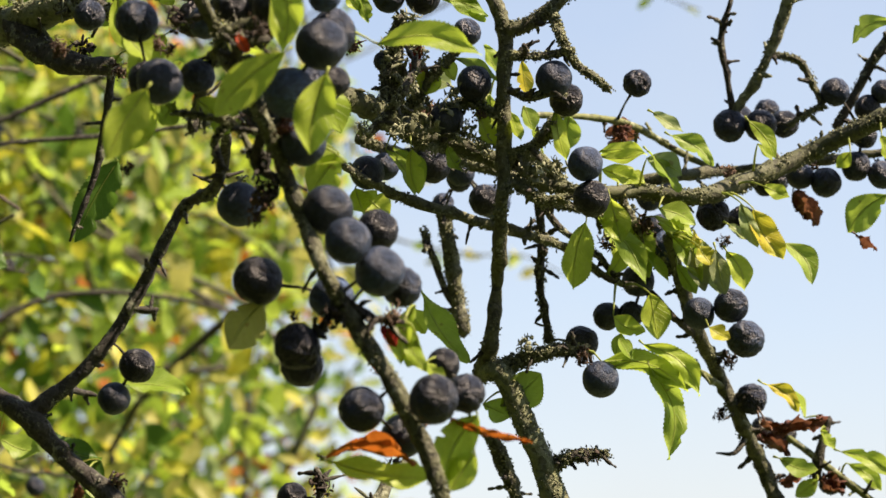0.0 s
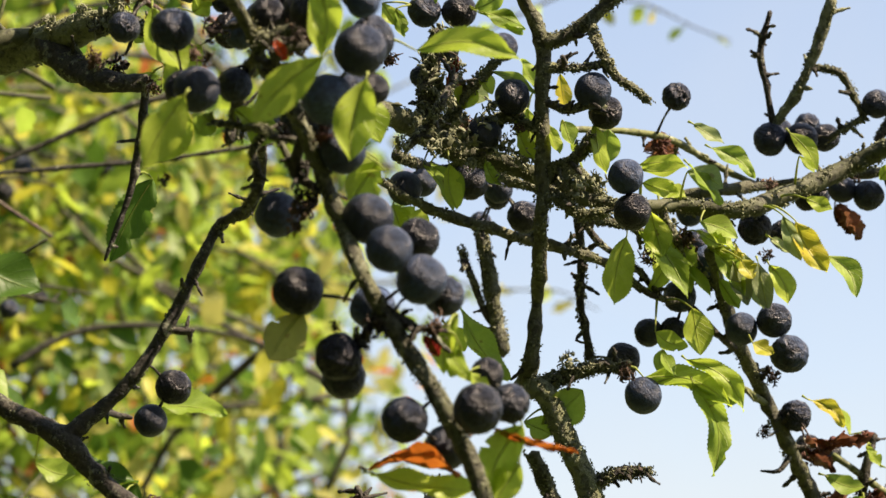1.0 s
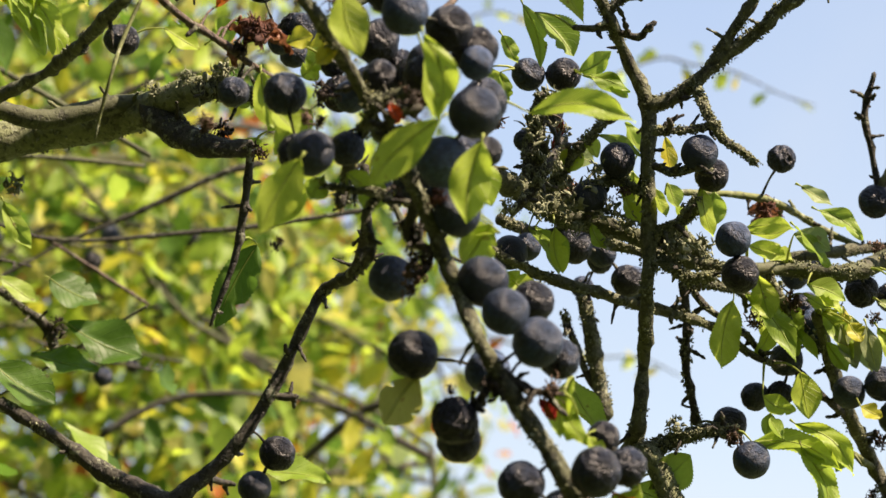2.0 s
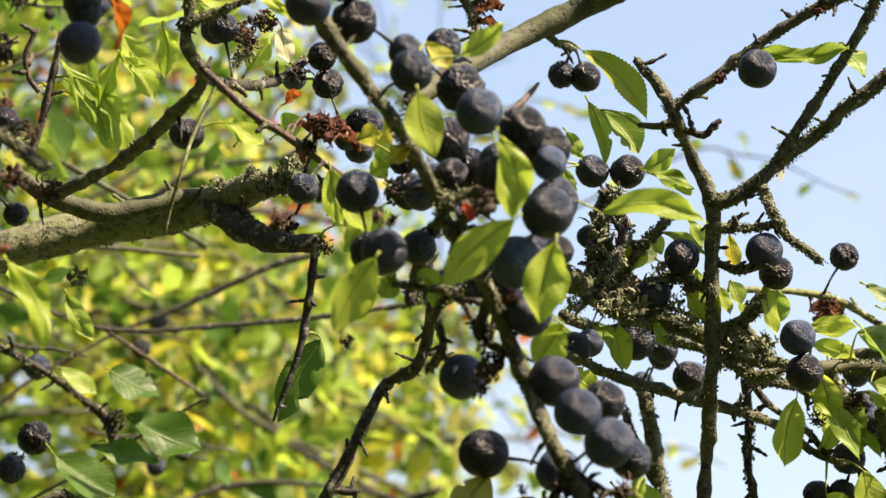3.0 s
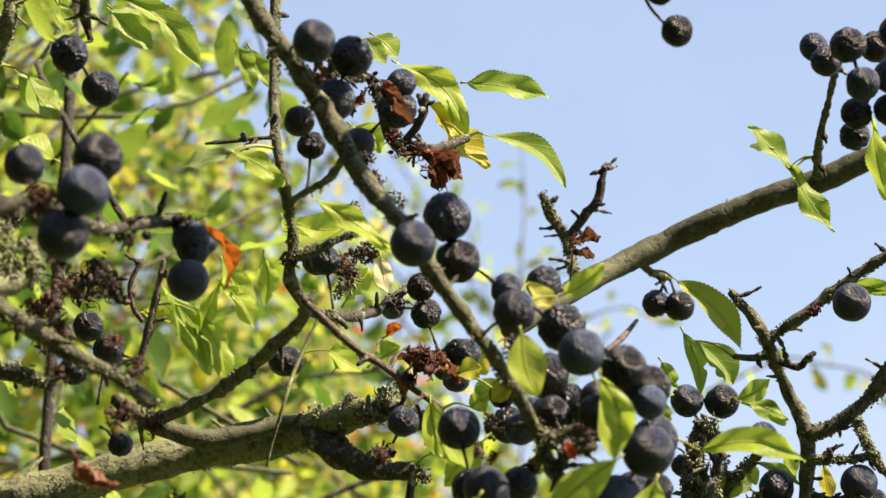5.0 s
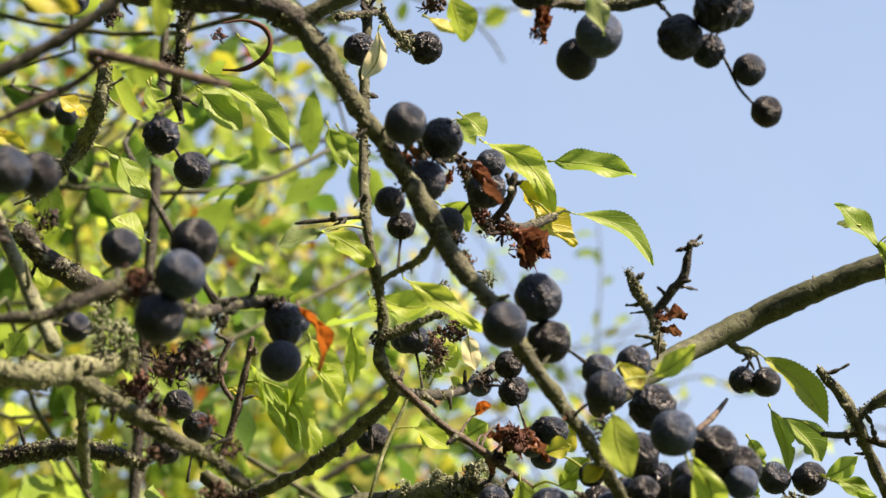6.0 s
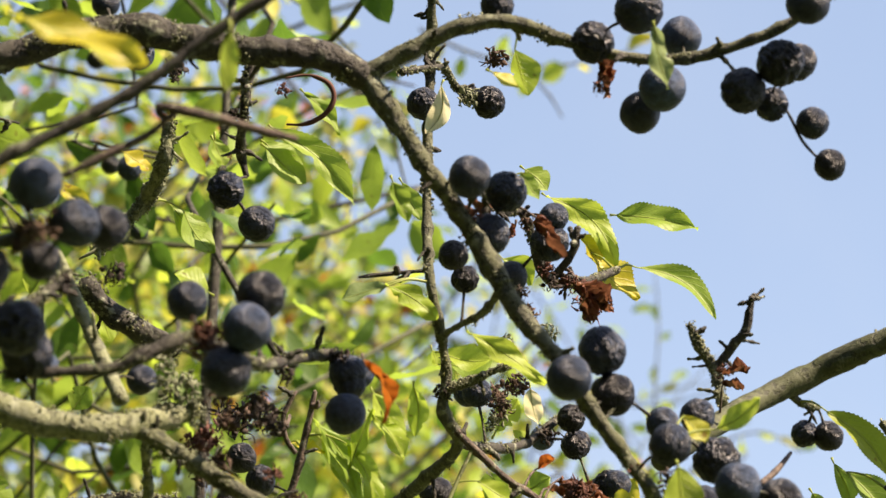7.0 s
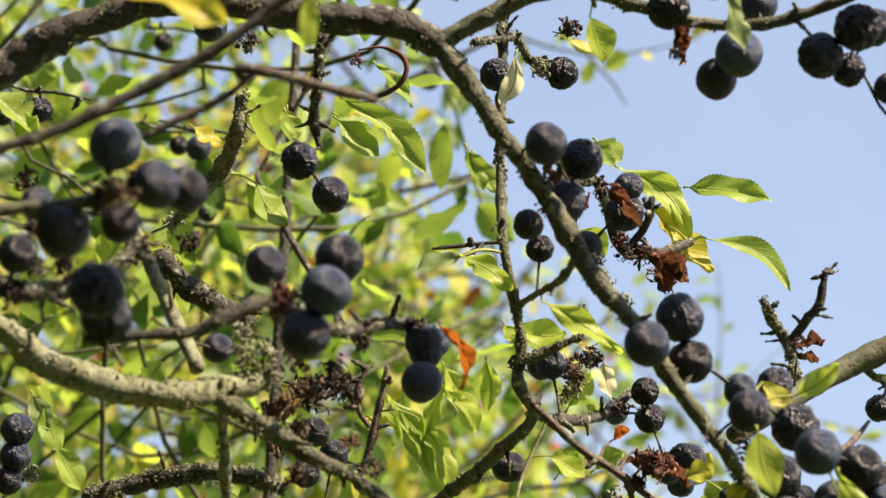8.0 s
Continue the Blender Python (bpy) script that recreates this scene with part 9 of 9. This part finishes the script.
tuft(diagonal2, (-0.0302, 0.9399, 1.5678), 9.5, 'brown', seed=36)
tuft(bottomtuft, (0.0377, 0.8456, 1.5601), 10.3, 'dark', seed=37)
tuft(bottommass, (0.0618, 0.8845, 1.5682), 10.8, 'dark', seed=38)
tuft(crossbit, (-0.0341, 0.7329, 1.6702), 7.7, 'brown', seed=39)
tuft(knuckle, (0.0323, 0.7164, 1.6699), 6.1, 'dark', seed=40)
tuft(paralleltwig, (0.2105, 0.9475, 1.6775), 7.8, 'dark', seed=41)
tuft(paralleltwig, (0.2337, 0.9455, 1.6772), 9.1, 'dark', seed=42)
tuft(fruitspur, (0.0285, 0.7088, 1.5943), 3.8, 'dark', seed=43)
tuft(stemside, (-0.0236, 0.7836, 1.7090), 12.8, 'rust', seed=44)
tuft(stemside, (-0.0285, 0.7848, 1.7043), 8.0, 'dark', seed=45)
tuft(wilttwig, (-0.0477, 0.8019, 1.7419), 9.3, 'brown', seed=46)
tuft(wilttwig, (-0.0502, 0.8035, 1.7363), 6.7, 'grey', seed=47)
tuft(palelimb2, (-0.1005, 0.6968, 1.6724), 10.5, 'brown', seed=48)
tuft(forkcross, (0.1278, 0.8347, 1.7615), 6.2, 'rust', seed=49)
tuft(forkcross, (0.0976, 0.8445, 1.7418), 5.9, 'rust', seed=50)
tuft(redspur, (0.0198, 0.6954, 1.6666), 7.2, 'dark', seed=51)
tuft(undertwig, (-0.0033, 0.7450, 1.6810), 9.4, 'dark', seed=52)
tuft(wilttwig, (-0.0334, 0.8441, 1.7439), 8.7, 'dark', seed=53)
tuft(hubknob, (0.0611, 0.8737, 1.7074), 7.2, 'grey', seed=54)
tuft(hubknob, (0.0691, 0.8743, 1.7020), 9.0, 'grey', seed=55)
tuft(leftlow, (-0.1062, 1.0057, 1.6618), 12.2, 'dark', seed=56)
tuft(diagonal2, (-0.1312, 0.9275, 1.6345), 10.7, 'grey', seed=57)
tuft(bigleft, (-0.1103, 0.9282, 1.6979), 9.4, 'grey', seed=58)
tuft(bigleft, (-0.0622, 0.8998, 1.7190), 4.8, 'dark', seed=59)
tuft(bigleft2, (-0.0381, 0.8796, 1.7037), 9.1, 'dark', seed=60)
tuft(boughtip, (-0.0255, 0.8522, 1.6899), 7.0, 'brown', seed=61)
tuft(knuckle, (0.0188, 0.7104, 1.6736), 5.8, 'brown', seed=62)
tuft(sidetwig, (-0.0201, 0.7885, 1.7701), 12.7, 'rust', seed=63)
tuft(sidespur, (-0.0271, 0.7796, 1.7728), 8.3, 'rust', seed=64)
tuft(stemside, (-0.0237, 0.7834, 1.7101), 11.4, 'rust', seed=65)
tuft(lowlimb, (-0.1012, 0.7733, 1.6881), 11.3, 'brown', seed=66)
tuft(palelimb2, (-0.1146, 0.6815, 1.6794), 8.5, 'brown', seed=67)
tuft(sidetwig, (-0.0385, 0.7581, 1.7844), 6.5, 'brown', seed=68)
tuft(sidetwig, (-0.0315, 0.7744, 1.7711), 7.2, 'dark', seed=69)
tuft(wilttwig, (-0.0433, 0.8244, 1.7550), 10.4, 'brown', seed=70)
tuft(wilttwig, (-0.0470, 0.8135, 1.7454), 7.5, 'grey', seed=71)
tuft(lowlimb, (-0.1164, 0.7603, 1.7278), 9.6, 'brown', seed=72)
tuft(thinstem, (-0.0631, 0.7751, 1.7374), 7.2, 'dark', seed=73)
tuft(skyspur, (0.0248, 0.9059, 1.7840), 7.6, 'rust', seed=74)
tuft(hubknob, (0.0659, 0.8722, 1.7121), 9.1, 'grey', seed=75)
tuft(hubknob, (0.0611, 0.8719, 1.7018), 10.7, 'grey', seed=76)
tuft(stemspur, (-0.0320, 0.7676, 1.7541), 6.4, 'grey', seed=77)
tuft(stemspur, (-0.0451, 0.7702, 1.7514), 6.5, 'grey', seed=78)
tuft(neartwig, (-0.0869, 0.7095, 1.7274), 8.5, 'dark', seed=79)
tuft(neartwig, (-0.1101, 0.6167, 1.7030), 10.6, 'brown', seed=80)
tuft(neartwig, (-0.1068, 0.6148, 1.7059), 6.6, 'rust', seed=81)
tuft(lowvert, (-0.1227, 0.7115, 1.7062), 10.8, 'rust', seed=82)
tuft(palelimb, (-0.1223, 0.6837, 1.7058), 8.8, 'grey', seed=83)
tuft(nearberry, (-0.1414, 0.5575, 1.7117), 8.5, 'brown', seed=84)
tuft(nearberry, (-0.1441, 0.5573, 1.7064), 7.3, 'brown', seed=85)
tuft(lowlimb, (-0.1297, 0.7592, 1.7083), 9.5, 'brown', seed=86)
tuft(wilttwig, (-0.0492, 0.8200, 1.7502), 9.8, 'brown', seed=87)
tuft(crosslink, (-0.0375, 0.7319, 1.7479), 8.9, 'brown', seed=88)
tuft(crosslink, (-0.0398, 0.7300, 1.7531), 7.0, 'dark', seed=89)
tuft(sidetwig, (-0.0330, 0.7717, 1.7745), 7.3, 'rust', seed=90)
tuft(thinstem, (-0.0571, 0.7725, 1.8299), 8.5, 'grey', seed=91)
tuft(whitetwig, (-0.0483, 0.7558, 1.8358), 9.8, 'brown', seed=92)
tuft(pairstem, (-0.1402, 0.7331, 1.8225), 9.9, 'dark', seed=93)
tuft(neartwig, (-0.1079, 0.7174, 1.7143), 11.1, 'dark', seed=94)
tuft(neartwig, (-0.0991, 0.6840, 1.7158), 7.4, 'dark', seed=95)
tuft(lowlimb, (-0.1378, 0.7643, 1.7013), 8.1, 'grey', seed=96)
tuft(lowlimb, (-0.2063, 0.7795, 1.7053), 8.6, 'grey', seed=97)
tuft(lowlimb, (-0.1699, 0.7773, 1.7030), 6.5, 'dark', seed=98)
tuft(shade, (-0.1623, 0.6136, 1.7129), 8.0, 'dark', seed=99)
tuft(arch, (-0.1896, 0.6774, 1.7589), 8.9, 'brown', seed=100)
tuft(greenrod, (-0.1463, 0.6878, 1.7447), 8.8, 'dark', seed=101)
tuft(palelimb, (-0.1292, 0.6786, 1.7119), 7.3, 'grey', seed=102)
part("dried_leaf", tube(spline([(-0.1127, 0.7720, 1.8366, 0.0003), (-0.1059, 0.7730, 1.8379, 0.0005), (-0.1002, 0.7740, 1.8359, 0.0007), (-0.0981, 0.7750, 1.8314, 0.0007), (-0.1008, 0.7760, 1.8263, 0.0008), (-0.1069, 0.7770, 1.8234, 0.0006), (-0.1126, 0.7780, 1.8238, 0.0003)], 0.0008), 7, 1.6, 1.0, 5), TUFT["rust"], thinstem, "rolled-up dry rust-red leaf")
tuft(pairstem, (-0.1095, 0.7377, 1.8188), 5.5, 'rust', seed=103)
tuft(pairstem, (-0.1234, 0.7387, 1.8113), 5.8, 'dark', seed=104)
tuft(topright, (-0.0171, 0.6898, 1.7987), 5.5, 'rust', seed=105)
tuft(main, (-0.0505, 0.6924, 1.7633), 5.1, 'rust', seed=106)
tuft(topright, (-0.0011, 0.6861, 1.8076), 4.6, 'dark', seed=107)
tuft(wilttwig, (-0.0481, 0.8123, 1.7406), 7.6, 'grey', seed=108)
tuft(nearberry, (-0.1368, 0.5634, 1.7165), 7.0, 'brown', seed=109)
tuft(neartwig, (-0.1041, 0.6276, 1.7044), 5.4, 'rust', seed=110)
tuft(tangle, (0.0663, 0.8583, 1.6858), 7.2, 'grey', seed=111)
tuft(tangle2, (0.0802, 0.8736, 1.6883), 7.2, 'grey', seed=112)
tuft(tangle2, (0.0884, 0.8744, 1.6811), 6.1, 'brown', seed=113)
tuft(tangle2, (0.0740, 0.8777, 1.6711), 6.5, 'grey', seed=114)
tuft(tangle2, (0.0838, 0.8805, 1.6664), 6.6, 'grey', seed=115)
tuft(tangle3, (0.1456, 0.9052, 1.6503), 10.5, 'brown', seed=116)
tuft(tanglelow, (0.1510, 0.9187, 1.6429), 9.5, 'grey', seed=117)
tuft(lowright, (0.1677, 0.9158, 1.6387), 7.6, 'brown', seed=118)
# Dark clumps put here as painted shade, to darken the near tangle.
tuft(shade, (-0.1693, 0.6089, 1.7113), 9.3, 'dark', seed=119)
tuft(shade, (-0.1742, 0.6089, 1.7043), 9.2, 'dark', seed=120)
tuft(shade, (-0.1634, 0.6116, 1.7150), 7.9, 'dark', seed=121)
tuft(shade, (-0.1488, 0.6351, 1.7246), 8.4, 'dark', seed=122)
tuft(shade, (-0.1688, 0.6022, 1.7188), 7.8, 'dark', seed=123)
tuft(shade, (-0.1744, 0.6083, 1.7154), 8.1, 'brown', seed=124)
tuft(palelimb, (-0.1276, 0.6777, 1.7070), 10.1, 'grey', seed=125)
tuft(palelimb, (-0.1236, 0.6788, 1.7119), 8.7, 'grey', seed=126)
tuft(neartwig, (-0.1135, 0.6622, 1.7037), 8.6, 'brown', seed=127)
tuft(palelimb, (-0.1129, 0.6859, 1.7034), 8.8, 'brown', seed=128)
tuft(lowvert, (-0.1253, 0.7060, 1.7031), 9.0, 'rust', seed=129)
tuft(palelimb2, (-0.1155, 0.6852, 1.6925), 9.0, 'brown', seed=130)
tuft(palelimb, (-0.1286, 0.6715, 1.7142), 8.6, 'grey', seed=131)
tuft(neartwig, (-0.1055, 0.6798, 1.7076), 8.8, 'dark', seed=132)
tuft(neartwig, (-0.1030, 0.6981, 1.7054), 7.5, 'dark', seed=133)
tuft(palelimb, (-0.1223, 0.6814, 1.7074), 7.2, 'grey', seed=134)
tuft(palelimb2, (-0.1010, 0.6881, 1.6903), 6.9, 'rust', seed=135)
tuft(palelimb2, (-0.0952, 0.6907, 1.6834), 6.9, 'brown', seed=136)
tuft(hubarm, (0.0771, 0.9235, 1.6894), 12.4, 'grey', seed=137)
tuft(hubtop, (0.0678, 0.8827, 1.6852), 7.4, 'grey', seed=138)
tuft(main, (0.0261, 0.7058, 1.6428), 5.7, 'rust', seed=139)
tuft(blackspur, (0.0202, 0.7196, 1.6265), 8.3, 'brown', seed=140)
tuft(knuckle, (0.0222, 0.7109, 1.6712), 6.4, 'rust', seed=141)
tuft(crossbit, (-0.0167, 0.7407, 1.6380), 4.3, 'dark', seed=142)
tuft(undertwig, (-0.0085, 0.7364, 1.6724), 7.6, 'brown', seed=143)
tuft(crossbit, (0.0153, 0.7238, 1.6474), 7.5, 'dark', seed=144)
tuft(hub, (0.0470, 0.8445, 1.6968), 8.5, 'brown', seed=145)
tuft(knuckle, (0.0179, 0.7133, 1.6688), 8.9, 'rust', seed=146)
tuft(main, (0.0019, 0.7021, 1.6910), 10.5, 'dark', seed=147)
tuft(undertwig, (0.0094, 0.7178, 1.6706), 7.5, 'grey', seed=148)
tuft(stemside, (-0.0032, 0.7883, 1.6920), 9.7, 'dark', seed=149)
tuft(knobstem, (0.0262, 0.7322, 1.6492), 9.2, 'rust', seed=150)
tuft(darklimb, (-0.1269, 0.7926, 1.7346), 15.1, 'dark', seed=151)
tuft(hubknob, (0.0631, 0.8751, 1.6942), 14.5, 'grey', seed=152)
tuft(undertwig, (0.0024, 0.7607, 1.6564), 9.6, 'grey', seed=153)
tuft(main, (-0.0085, 0.6977, 1.6944), 5.9, 'rust', seed=154)
tuft(bigleft, (-0.0370, 0.8730, 1.7213), 10.9, 'grey', seed=155)
tuft(boughtip, (-0.0422, 0.8776, 1.7172), 12.0, 'grey', seed=156)
tuft(bigleft, (-0.0507, 0.8856, 1.7225), 8.1, 'grey', seed=157)
tuft(bigleft, (-0.0614, 0.8922, 1.7207), 7.4, 'grey', seed=158)
tuft(tanglelow, (0.1468, 0.9195, 1.6443), 7.5, 'grey', seed=159)
tuft(tanglelow, (0.1358, 0.9209, 1.6503), 6.8, 'grey', seed=160)
tuft(tanglelow2, (0.1063, 0.9060, 1.6630), 7.4, 'grey', seed=161)
tuft(hubmass, (0.1158, 0.9068, 1.6650), 6.7, 'brown', seed=162)
tuft(tanglelow, (0.1558, 0.9182, 1.6383), 7.5, 'brown', seed=163)
tuft(tanglelow, (0.1404, 0.9240, 1.6433), 7.7, 'grey', seed=164)
tuft(nearberry, (-0.1386, 0.5540, 1.7084), 9.5, 'brown', seed=165)
tuft(neartwig, (-0.1096, 0.6076, 1.7022), 10.1, 'rust', seed=166)
tuft(hubarm, (0.0746, 0.9107, 1.6885), 11.9, 'brown', seed=167)
tuft(hub, (0.0819, 0.8953, 1.6815), 10.4, 'grey', seed=168)
tuft(hub, (0.0879, 0.8929, 1.6733), 8.4, 'grey', seed=169)
tuft(hub, (0.0770, 0.8972, 1.6757), 8.6, 'brown', seed=170)
